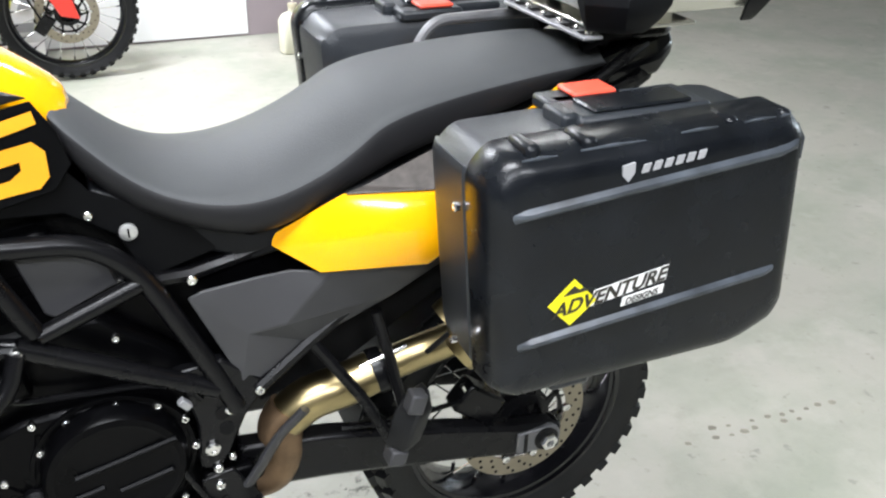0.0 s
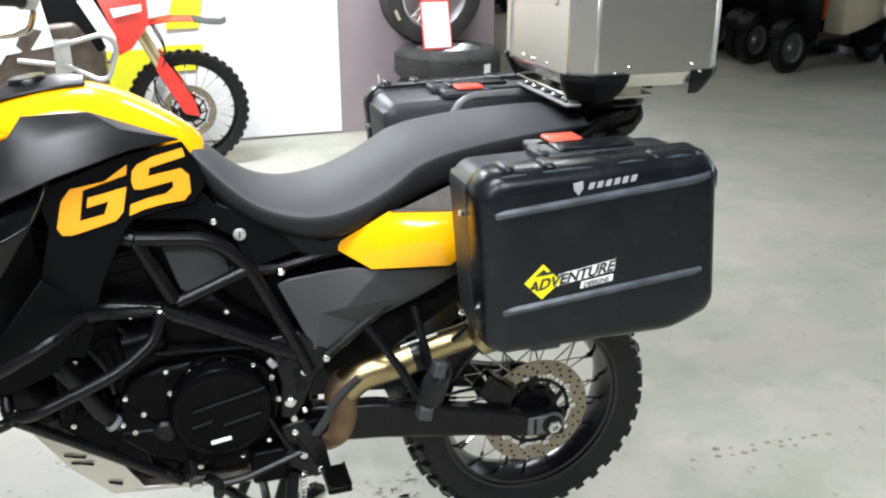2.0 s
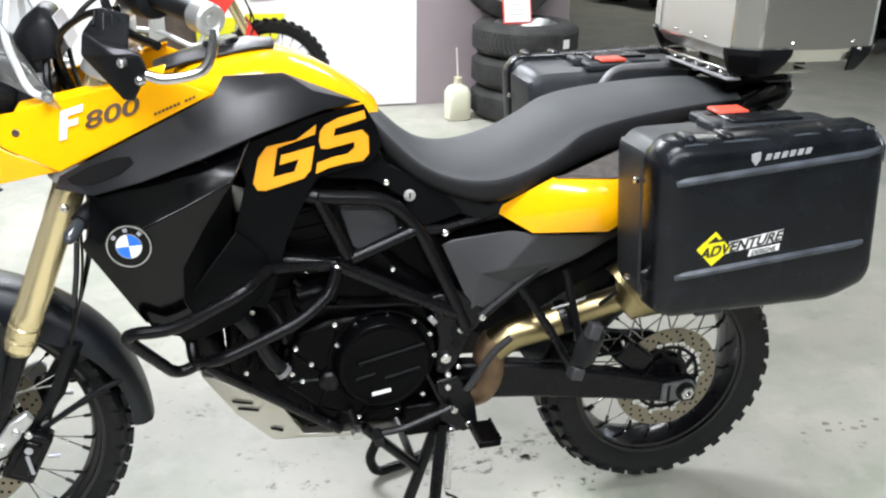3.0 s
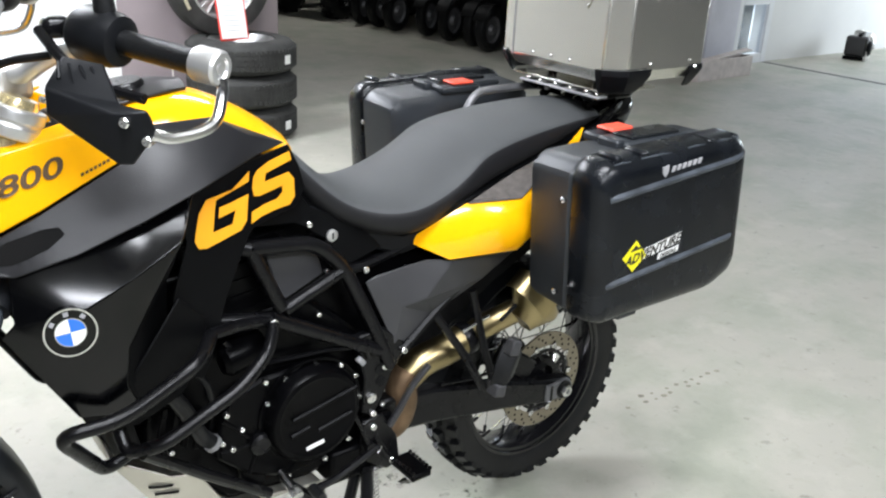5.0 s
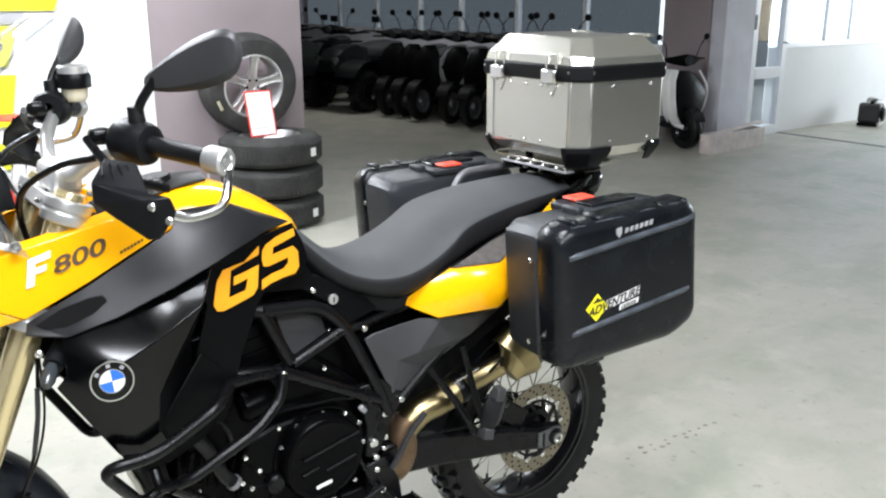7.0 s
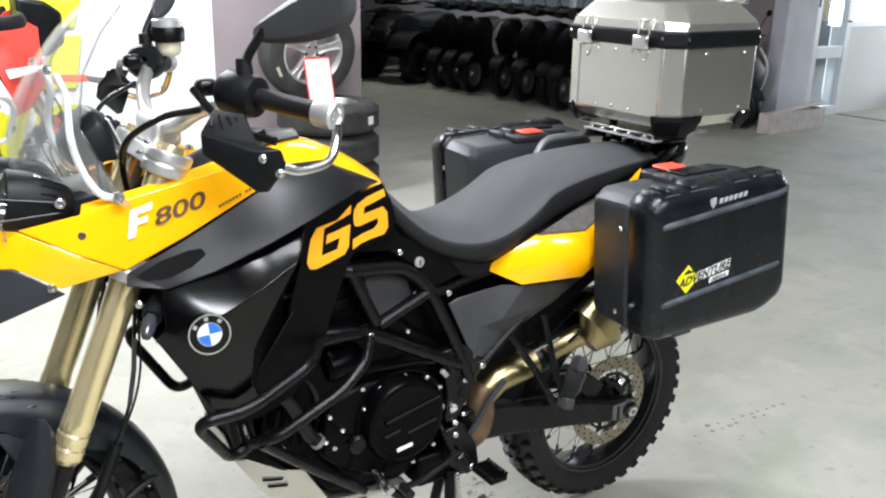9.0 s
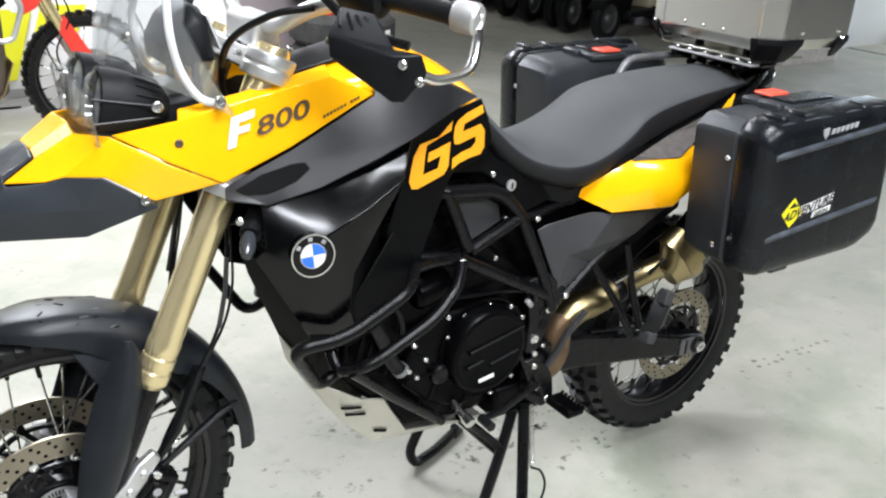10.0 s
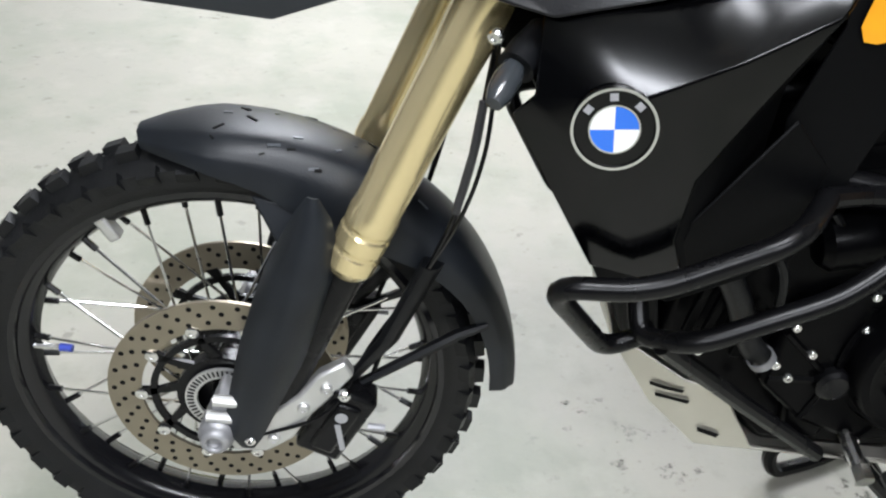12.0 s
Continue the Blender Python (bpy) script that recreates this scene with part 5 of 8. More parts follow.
pipe = part("exhaust_pipe", tube(B(), EY, 0.036, 22), PIPE, bike, "golden heat-tinted exhaust pipe")
EZ = [Vector(p) for p in ((0.495, -0.108, 0.559), (0.545, -0.110, 0.573), (0.580, -0.118, 0.586), (0.615, -0.135, 0.606))]
part("connecting_pipe", tube(B(), smooth_path(EZ, 5), 0.0285, 22), PIPE, pipe, "thinner golden pipe into the silencer")
part("pipe_clamp", lathe(B(), [(0.030, -0.012), (0.0385, -0.012), (0.0395, -0.004), (0.0395, 0.004), (0.0385, 0.012), (0.030, 0.012)], 24, along((0.488, -0.108, 0.557), (0.545, -0.110, 0.573)), closed=True), STEEL_BLACK, pipe)
# oval silencer behind the left case, its golden front cap in view
SIL_A, SIL_M = Vector((0.77, -0.02, 0.64)).normalized(), Vector((0.63, 0.12, -0.77)).normalized()
SIL_N = SIL_A.cross(SIL_M).normalized()
SIL_C = Vector((0.628, -0.172, 0.640))


def oval(d, a, b, shift=0.0):
    c = SIL_C + SIL_A * d + SIL_M * shift
    return [c + SIL_M * (a * math.cos(2 * math.pi * k / 32)) + SIL_N * (b * math.sin(2 * math.pi * k / 32)) for k in range(32)]


cap = part("silencer_cap", loft(B(), [oval(-0.050, 0.030, 0.028, 0.022), oval(-0.036, 0.040, 0.033, 0.018), oval(-0.020, 0.062, 0.042, 0.008), oval(-0.004, 0.080, 0.050), oval(0.004, 0.086, 0.054), oval(0.016, 0.087, 0.055), oval(0.022, 0.083, 0.052)]), PIPE, bike, "golden oval front cap of the silencer", angle=40)
part("heat_shield", sheet(B(), [[SIL_C + SIL_A * d + SIL_M * (0.088 * math.cos(t)) + SIL_N * (0.057 * math.sin(t) * 1.0) for t in (radians(150 + 15 * k) for k in range(9))] for d in (-0.022, 0.0, 0.03)], 0.003), PIPE, cap, "thin bent golden shield")
part("silencer_body", loft(B(), [oval(0.018, 0.080, 0.050), oval(0.30, 0.080, 0.050), oval(0.36, 0.070, 0.044)]), STEEL_BLACK, bike, "black oval silencer behind the side case", angle=40)
part("cap_bracket", tube(B(), rounded([(0.555, -0.150, 0.600), (0.590, -0.165, 0.640), (0.625, -0.178, 0.640), (0.640, -0.185, 0.610)], 0.012), 0.0045, 8), STEEL_BLACK, cap)
part("clamp_screw", tube(B(), [(0.44, -0.155, 0.605), (0.52, -0.150, 0.622)], 0.004, 8), CHROME, pipe)
part("heel_guard", tube(B(), smooth_path([(0.258, -0.152, 0.432), (0.278, -0.154, 0.462), (0.308, -0.156, 0.510), (0.352, -0.154, 0.548)]), 0.022, 12, 0.35), GREY_PLASTIC, bike, "black heel guard beside the exhaust")

# swing arm, chain side hidden
for s in (-1, 1):
    part("swing_arm", loft(B(), [[(x, s * y - 0.02, z - h), (x, s * y - 0.02, z + h), (x, s * y + 0.02, z + h), (x, s * y + 0.02, z - h)] for x, y, z, h in ((0.25, 0.10, 0.43, 0.045), (0.40, 0.105, 0.415, 0.044), (0.62, 0.115, 0.375, 0.036), (0.74, 0.115, 0.345, 0.032), (0.84, 0.115, 0.330, 0.030))]), STEEL_BLACK, bike, "black swing arm", bevel=0.008)
    ends = [(0.744, 0.318), (0.744, 0.364)] + [(0.808 + 0.027 * math.cos(a), 0.340 + 0.026 * math.sin(a)) for a in (radians(80 - 20 * k) for k in range(9))]
    ax = part("axle_block", plate(B(), ends, s * 0.127, s * 0.141), DULL_STEEL, bike, "rounded grey axle block", bevel=0.004)
    part("block_groove", box(B(), 0.757, 0.764, s * 0.1415 - 0.001, s * 0.1415 + 0.001, 0.320, 0.361), STEEL_BLACK, ax)
    part("axle_washer", lathe(B(), [(0, 0), (0.024, 0), (0.024, 0.003), (0, 0.003)], 24, along((REAR.x + 0.014, s * 0.1405, REAR.z - 0.001), (REAR.x + 0.014, s * 0.4, REAR.z - 0.001))), STEEL_BLACK, ax)
    part("axle_nut", lathe(B(), [(0, 0), (0.017, 0), (0.017, 0.012), (0.014, 0.015), (0.009, 0.015), (0.009, 0.008), (0, 0.008)], 6, along((REAR.x + 0.014, s * 0.143, REAR.z - 0.001), (REAR.x + 0.014, s * 0.4, REAR.z - 0.001))), CHROME, ax, "bright axle nut")
part("rear_hugger", sheet(B(), [[(REAR.x + 0.335 * math.cos(a), y, REAR.z + 0.335 * math.sin(a)) for y in (-0.075, -0.05, 0, 0.05, 0.075)] for a in (radians(172 - 6 * k) for k in range(12))], 0.004), PLASTIC, bike, "black inner fender")
part("rear_fender", sheet(B(), [[(x, y, z - 0.02 * (abs(y) > 0.06)) for y in (-0.09, -0.05, 0, 0.05, 0.09)] for x, z in ((0.62, 0.80), (0.80, 0.83), (0.95, 0.86), (1.08, 0.80), (1.15, 0.70))], 0.004), PLASTIC, bike, "black plastic rear fender")
rc = part("rear_caliper", box(B(), -0.045, 0.045, -0.025, 0.02, -0.03, 0.03, pose(0.680, -0.085, 0.425, 0, 38, 0)), STEEL_BLACK, bike, "black rear brake caliper", bevel=0.006)
part("bleed_nipple", tube(B(), [(0.655, -0.10, 0.455), (0.645, -0.10, 0.475)], 0.005, 8), CHROME, rc)
part("brake_line", tube(B(), smooth_path([(0.66, -0.10, 0.44), (0.60, -0.12, 0.455), (0.52, -0.12, 0.45), (0.42, -0.115, 0.46)]), 0.004, 8), STEEL_BLACK, rc)
# mud and spray plate and passenger peg hangers
for s in (-1, 1):
    hang = part("peg_hanger", tube(B(), rounded([(0.369, s * 0.139, 0.663), (0.44, s * 0.168, 0.555), (0.486, s * 0.19, 0.462), (0.515, s * 0.185, 0.475), (0.500, s * 0.16, 0.560), (0.474, s * 0.14, 0.690)], 0.025), 0.0095, 10), STEEL_BLACK, bike, "black tubular passenger peg hanger")
    part("passenger_peg", loft(B(), [[(x - g, s * y, z), (x, s * (y + g), z), (x + g, s * (y + g * 0.6), z + 0.004), (x + g, s * (y - g), z)] for x, y, z, g in ((0.466, 0.245, 0.505, 0.016), (0.472, 0.25, 0.525, 0.027), (0.488, 0.25, 0.580, 0.029), (0.498, 0.245, 0.608, 0.018))]), RUBBER, hang, "folded rubber passenger peg", bevel=0.004)
    part("peg_end", box(B(), -0.014, 0.014, -0.016, 0.016, -0.014, 0.014, pose(0.462, s * 0.255, 0.505, 0, 15, 0)), GREY_PLASTIC, hang, bevel=0.004)
    part("peg_tip", box(B(), -0.013, 0.013, -0.013, 0.013, -0.017, 0.017, pose(0.489, s * 0.266, 0.604, 0, 15, 0)), GREY_PLASTIC, hang, bevel=0.004)
    pg = part("foot_peg", box(B(), 0.262, 0.312, s * 0.15 if s > 0 else -0.235, 0.235 if s > 0 else -0.15, 0.330, 0.346), ENGINE, bike, "toothed black foot peg", bevel=0.004)
    for k in range(7):
        for x in (0.263, 0.307):
            part("tooth", box(B(), x, x + 0.005, s * (0.16 + 0.012 * k) - 0.003, s * (0.16 + 0.012 * k) + 0.003, 0.346, 0.353), STEEL_BLACK, pg)
    part("peg_bracket", box(B(), 0.19, 0.27, s * 0.135 - 0.012, s * 0.135 + 0.012, 0.32, 0.46), ENGINE, bike, bevel=0.008)
part("shift_lever", tube(B(), rounded([(0.22, -0.165, 0.40), (0.10, -0.185, 0.375), (0.055, -0.19, 0.375)], 0.02), 0.008, 8), STEEL_BLACK, bike, "black shift lever")
part("shift_rubber", tube(B(), [(0.05, -0.185, 0.376), (0.048, -0.225, 0.376)], 0.011, 10), RUBBER, bike)
part("stand_bracket", box(B(), 0.12, 0.24, -0.14, 0.14, 0.32, 0.40), ENGINE, bike, bevel=0.01)
for p, q, r in (((0.200, -0.163, 0.405), (0.150, -0.163, 0.520), 0.0045), ((0.150, -0.140, 0.520), (0.150, -0.168, 0.520), 0.010), ((0.200, -0.140, 0.405), (0.200, -0.170, 0.405), 0.010), ((0.262, -0.15, 0.345), (0.215, -0.15, 0.420), 0.009)):
    part("shift_linkage", tube(B(), [p, q], r, 10), STEEL_BLACK, bike, "black shift linkage rod")
part("hanger_plate", plate(B(), [(0.185, 0.46), (0.235, 0.47), (0.275, 0.40), (0.285, 0.335), (0.25, 0.325), (0.20, 0.36)], -0.156, -0.148), STEEL_BLACK, bike, "black foot peg hanger plate", bevel=0.003)
for hx, hz in ((0.212, 0.445), (0.262, 0.345), (0.228, 0.385)):
    bolt(bike, (hx, -0.156, hz), (0, -1, 0), 0.008)
# centre stand and side stand
st = part("centre_stand", tube(B(), [(0.17, -0.13, 0.345), (0.17, 0.13, 0.345)], 0.016, 12), STEEL_BLACK, bike, "black centre stand holding the machine up")
for s in (-1, 1):
    part("stand_leg", tube(B(), rounded([(0.200, s * 0.12, 0.335), (0.152, s * 0.140, 0.217), (0.092, s * 0.152, 0.062), (0.112, s * 0.152, 0.016), (0.200, s * 0.180, 0.014), (0.300, s * 0.230, 0.013)], 0.035), 0.0130, 10), STEEL_BLACK, st)
    part("stand_foot", loft(B(), [[(x, s * y - w, 0.0), (x, s * y - w, h), (x, s * y + w, h), (x, s * y + w, 0.0)] for x, y, w, h in ((0.285, 0.222, 0.015, 0.030), (0.305, 0.232, 0.015, 0.026), (0.330, 0.244, 0.012, 0.004))]), STEEL_BLACK, st, bevel=0.002)
part("stand_brace", tube(B(), [(0.030, -0.132, 0.358), (0.150, -0.140, 0.235)], 0.0115, 8), STEEL_BLACK, st)
part("stand_cross", tube(B(), [(0.152, -0.14, 0.217), (0.152, 0.14, 0.217)], 0.010, 8), STEEL_BLACK, st)
ss = part("side_stand", tube(B(), [(0.205, -0.145, 0.345), (0.175, -0.20, 0.19), (0.135, -0.268, 0.012)], 0.0135, 12), STEEL_BLACK, bike, "black side stand with a return spring")
part("stand_pad", box(B(), -0.03, 0.03, -0.022, 0.022, 0, 0.010, pose(0.135, -0.27, 0.0)), STEEL_BLACK, ss, bevel=0.003)
SPR = [Vector((0.225, -0.15, 0.33)).lerp(Vector((0.205, -0.195, 0.205)), k / 110) + Vector((0.007 * math.cos(k * 0.9), 0, 0.007 * math.sin(k * 0.9))) for k in range(111)]
part("spring", tube(B(), SPR, 0.0018, 5), CHROME, ss)
part("spring_loop", tube(B(), smooth_path([(0.20, -0.20, 0.20), (0.225, -0.205, 0.185), (0.235, -0.215, 0.15), (0.215, -0.225, 0.115), (0.19, -0.225, 0.12)]), 0.003, 6), STEEL_BLACK, ss)

# handlebar, grips, guards, mirrors
hb = part("handlebar", tube(B(), rounded([(-0.240, -0.402, 1.271), (-0.30, -0.30, 1.285), (-0.355, -0.17, 1.25), (-0.375, -0.09, 1.205), (-0.375, 0.09, 1.205), (-0.355, 0.17, 1.25), (-0.30, 0.30, 1.285), (-0.240, 0.402, 1.271)], 0.05), 0.0135, 14), SILVER, bike, "silver tapered handlebar")
part("bar_clamp", box(B(), -0.405, -0.350, -0.060, 0.060, 1.165, 1.222), SILVER, bike, "silver handlebar clamp", bevel=0.012)
for s in (-1, 1):
    d = Vector((0.075, s * 0.13, -0.017)).normalized()
    e = Vector((-0.240, s * 0.402, 1.271))
    gr = part("grip", lathe(B(), [(0.012, -0.135), (0.019, -0.135), (0.019, -0.128), (0.0165, -0.125), (0.0165, -0.01), (0.018, -0.006), (0.018, 0.0), (0.012, 0.0)], 20, along(e, e + d)), RUBBER, bike, "black rubber grip")
    part("bar_end", lathe(B(), [(0, 0), (0.021, 0.0), (0.023, 0.004), (0.023, 0.034), (0.020, 0.038), (0.014, 0.038), (0.012, 0.034), (0.007, 0.034), (0.007, 0.037), (0, 0.037)], 28, along(e, e + d)), SILVER, bike, "bright aluminium bar end weight")
    w = e - d * 0.150
    part("switch_block", lathe(B(), [(0.012, -0.034), (0.030, -0.034), (0.037, -0.024), (0.037, 0.020), (0.033, 0.034), (0.024, 0.038), (0.012, 0.038)], 18, along(w, w + d)), PLASTIC, bike, "black switch housing")
    part("lever_clamp", box(B(), -0.018, 0.02, -0.015, 0.015, -0.013, 0.015, Matrix.Translation(w - d * 0.055 + Vector((-0.015, 0, 0.0)))), STEEL_BLACK, bike, bevel=0.009)
    part("lever", tube(B(), smooth_path([w - d * 0.05 + Vector((-0.04, 0, 0.0)), w + Vector((-0.055, s * 0.01, -0.022)), e - d * 0.10 + Vector((-0.055, 0, -0.045)), e - d * 0.03 + Vector((-0.045, 0, -0.050))]), 0.0072, 8), STEEL_BLACK, bike, "black hand lever")
    # hand guard: plate with a folded upper edge on a bright bracket
    hg = part("hand_guard", facets(B(), {"a": (-0.406, -0.330, 1.240), "b": (-0.377, -0.318, 1.274), "c": (-0.336, -0.342, 1.266), "d": (-0.340, -0.402, 1.228), "e": (-0.322, -0.446, 1.227), "f": (-0.314, -0.450, 1.200), "g": (-0.338, -0.430, 1.158), "g2": (-0.352, -0.420, 1.157), "h": (-0.410, -0.345, 1.209), "k": (-0.358, -0.430, 1.223)},
        [("a", "b", "c", "d"), ("a", "d", "k"), ("d", "e", "k"), ("e", "f", "g", "k"), ("k", "g", "g2", "h", "a")], 0.005, s > 0), PLASTIC, bike, "black plastic hand guard", bevel=0.005)
    for p in ((-0.347, 0.437, 1.213), (-0.325, 0.447, 1.190)):
        bolt(hg, (p[0], s * p[1], p[2]), (-0.75, s * 0.65, 0), 0.007)
    for k in range(4):
        part("guard_rib", tube(B(), [(-0.384 + 0.011 * k, s * (0.322 + 0.006 * k), 1.268 - 0.002 * k), (-0.388 + 0.014 * k, s * (0.334 + 0.012 * k), 1.250 - 0.006 * k)], 0.0022, 6), PLASTIC, hg)
    part("guard_bracket", tube(B(), smooth_path([(-0.318, s * 0.444, 1.197), (-0.29, s * 0.445, 1.190), (-0.240, s * 0.442, 1.20), (-0.222, s * 0.434, 1.235), (-0.221, s * 0.432, 1.255)]), 0.0075, 10), CHROME, bike, "bright guard bracket")
    # mirror
    q = w + d * 0.012
    mr = part("mirror", tube(B(), rounded([q + Vector((0, 0, 0.02)), Vector((-0.310, s * 0.290, 1.345)), Vector((-0.281, s * 0.302, 1.392))], 0.02), 0.008, 10), STEEL_BLACK, bike, "black mirror on a bent stalk")
    part("boot", tube(B(), [q + Vector((0, 0, 0.01)), q + Vector((-0.003, 0, 0.06))], [0.016, 0.013], 14), RUBBER, mr)
    P0, P1 = Vector((-0.290, s * 0.285, 1.385)), Vector((-0.203, s * 0.462, 1.434))
    ax = (P1 - P0).normalized()
    th_d = ax.cross(Vector((0, 0, 1))).normalized() * (1 if s < 0 else -1)
    rings = []
    for u, h0, h1, th in ((-0.05, -0.010, 0.010, 0.008), (0.12, -0.022, 0.022, 0.018), (0.38, -0.034, 0.040, 0.028), (0.68, -0.040, 0.052, 0.032), (0.90, -0.036, 0.050, 0.026), (1.0, -0.018, 0.030, 0.014)):
        c = P0.lerp(P1, u)
        rings.append([c + Vector((0, 0, h)) + th_d * t for h, t in ((h0, th * 0.4), (h0, -th * 0.3), (h0 * 0.4, -th), (h1 * 0.5, -th), (h1, -th * 0.4), (h1, th * 0.4))])
    part("mirror_shell", loft(B(), rings), GREY_PLASTIC, mr, "matt black mirror shell", angle=60, sub=1)
    if s > 0:
        c = Vector((-0.266, 0.27, 1.300))
        part("brake_reservoir", lathe(B(), [(0, 0), (0.020, 0.0), (0.026, 0.008), (0.028, 0.034), (0, 0.034)], 24, along(c, c + Vector((0, 0, 1)))), CANISTER, bike, "whitish translucent brake fluid reservoir")
        part("band", lathe(B(), [(0.028, 0.028), (0.035, 0.030), (0.036, 0.054), (0.033, 0.060), (0, 0.060)], 24, along(c, c + Vector((0, 0, 1)))), STEEL_BLACK, bike, "black reservoir collar")
        part("cap", lathe(B(), [(0.031, 0.056), (0.031, 0.074), (0.027, 0.077), (0.022, 0.075), (0, 0.074)], 24, along(c, c + Vector((0, 0, 1)))), SILVER, bike, "pale reservoir cap")
        part("perch", tube(B(), [c + Vector((-0.01, 0.0, 0.004)), c + Vector((-0.035, 0.005, -0.03))], 0.010, 8), STEEL_BLACK, bike)
part("cable", tube(B(), smooth_path([(-0.36, -0.20, 1.255), (-0.42, -0.17, 1.24), (-0.47, -0.12, 1.19), (-0.46, -0.07, 1.10), (-0.42, -0.05, 1.02)]), 0.006, 8), STEEL_BLACK, bike, "black clutch cable")
part("cable", tube(B(), smooth_path([(-0.36, 0.20, 1.255), (-0.44, 0.16, 1.22), (-0.48, 0.10, 1.16), (-0.46, 0.05, 1.05)]), 0.005, 8), STEEL_BLACK, bike, "black brake hose")
part("ignition_lock", tube(B(), [fork_at(1.13, 0), fork_at(1.175, 0)], 0.018, 16), STEEL_BLACK, bike)

# headlight, instruments and windscreen
hl = part("headlight", loft(B(), [[(x, -w, z0), (x, -w * 0.8, z1), (x, w * 0.8, z1), (x, w, z0)] for x, z0, z1, w in ((-0.50, 0.99, 1.110, 0.095), (-0.55, 1.00, 1.105, 0.095), (-0.585, 1.015, 1.090, 0.08))]), PLASTIC, bike, "black headlight housing", bevel=0.012)
pod = part("instrument_pod", loft(B(), [[(x, -w, z - h), (x - 0.008, -w * 0.86, z + h * 0.5), (x - 0.012, -w * 0.5, z + h), (x - 0.012, w * 0.5, z + h), (x - 0.008, w * 0.86, z + h * 0.5), (x, w, z - h)] for x, z, w, h in ((-0.545, 1.165, 0.050, 0.020), (-0.520, 1.185, 0.076, 0.036), (-0.490, 1.200, 0.080, 0.044), (-0.470, 1.195, 0.074, 0.040))]), PLASTIC, bike, "rounded black instrument pod", angle=50, bevel=0.006)
part("dial_face", box(B(), -0.0015, 0.0015, -0.060, 0.060, -0.028, 0.030, pose(-0.468, 0, 1.198, 0, -22, 0)), PALE_FACE, pod, "pale grey dial face")
for s in (-1, 1):
    part("pod_stay", tube(B(), smooth_path([(-0.50, s * 0.05, 1.16), (-0.50, s * 0.07, 1.10), (-0.47, s * 0.06, 1.03)]), 0.007, 8), STEEL_BLACK, pod)
rows = []
for zc, xc, ze, xe, ye in ((1.150, -0.636, 1.086, -0.476, 0.150), (1.205, -0.633, 1.150, -0.510, 0.148), (1.264, -0.614, 1.228, -0.546, 0.140), (1.318, -0.581, 1.315, -0.528, 0.130), (1.375, -0.532, 1.378, -0.492, 0.120), (1.436, -0.467, 1.440, -0.437, 0.105), (1.487, -0.394, 1.482, -0.372, 0.080)):
    row = []
    for k in range(13):
        v = k / 6 - 1
        row.append((xc + (xe - xc) * abs(v) ** 2.6, ye * v, zc + (ze - zc) * abs(v) ** 3.5))
    rows.append(row)
ws = part("windscreen", sheet(B(), rows, 0.003), SCREEN, bike, "clear plastic windscreen", angle=60)
ws.visible_shadow = False
for s in (-1, 1):
    part("screen_edge", tube(B(), [Vector(row[0 if s < 0 else -1]) for row in rows], 0.0024, 6), LENS, ws, "bright polished edge")
    for k in (1, 3, 5):
        p = Vector(rows[k][3 if s < 0 else 9])
        bolt(ws, p, (-1, s * 0.5, 0.3), 0.008, 0.004, "screw")
for s in (-1, 1):
    part("screen_stay", tube(B(), smooth_path([(-0.486, s * 0.132, 1.100), (-0.520, s * 0.126, 1.112), (-0.541, s * 0.104, 1.152), (-0.552, s * 0.098, 1.205), (-0.546, s * 0.065, 1.270), (-0.558, s * 0.058, 1.31)]), 0.0064, 10), WHITE, bike, "pale bent windscreen stay")
    bolt(bike, (-0.494, s * 0.145, 1.107), (0, s, 0.2), 0.010)
    bolt(bike, (-0.583, s * 0.118, 1.10), (-0.2, s, 0.2), 0.008)
    c0, c1 = Vector((-0.556, s * 0.066, 1.083)), Vector((-0.668, s * 0.060, 1.104))
    lamp = part("lamp_housing", lathe(B(), [(0, 0.0), (0.024, 0.0), (0.040, 0.016), (0.049, 0.040), (0.053, 0.075), (0.054, 0.108), (0.050, 0.110), (0.046, 0.100)], 32, along(c0, c1)), PLASTIC, bike, "rounded black headlight housing with ribs")
    A = (c1 - c0).normalized()
    U = (Vector((0, 0, 1)) - A * A.z).normalized()
    S = Vector((0, s, 0))
    for deg in (12, 30, 48, 66, 84):
        q = S * math.cos(radians(deg)) + U * math.sin(radians(deg))
        part("rib", tube(B(), [c0 + A * h + q * rad for h, rad in ((0.012, 0.034), (0.026, 0.0445), (0.042, 0.0500), (0.060, 0.0520))], [0.0015, 0.0032, 0.0032, 0.0012], 6), PLASTIC, lamp)
    part("lens_rim", lathe(B(), [(0.046, 0.100), (0.048, 0.112), (0.036, 0.122), (0, 0.126)], 28, along(c0, c1)), LENS, lamp, "clear headlight lens")
    part("reflector", lathe(B(), [(0.045, 0.098), (0.030, 0.080), (0.008, 0.070), (0, 0.070)], 28, along(c0, c1)), CHROME, lamp)
    for za, zb in ((1.118, 1.101), (1.080, 1.084)):
        part("lamp_stay", tube(B(), [(-0.678, s * 0.112, za), (-0.582, s * 0.116, zb)], 0.0022, 8), STEEL_BLACK, lamp, "thin black rod holding the lamp guard")
    bolt(lamp, (-0.584, s * 0.117, 1.101), (0, s, 0), 0.009, 0.004)
rows = [[(-0.672 - 0.012 * u - 0.010 * (1 - v * v), 0.112 * v, 1.046 + (0.078 + 0.026 * (1 - v * v)) * u) for v in (-1, -0.75, -0.5, -0.25, 0, 0.25, 0.5, 0.75, 1)] for u in (0, 0.25, 0.5, 0.75, 1)]
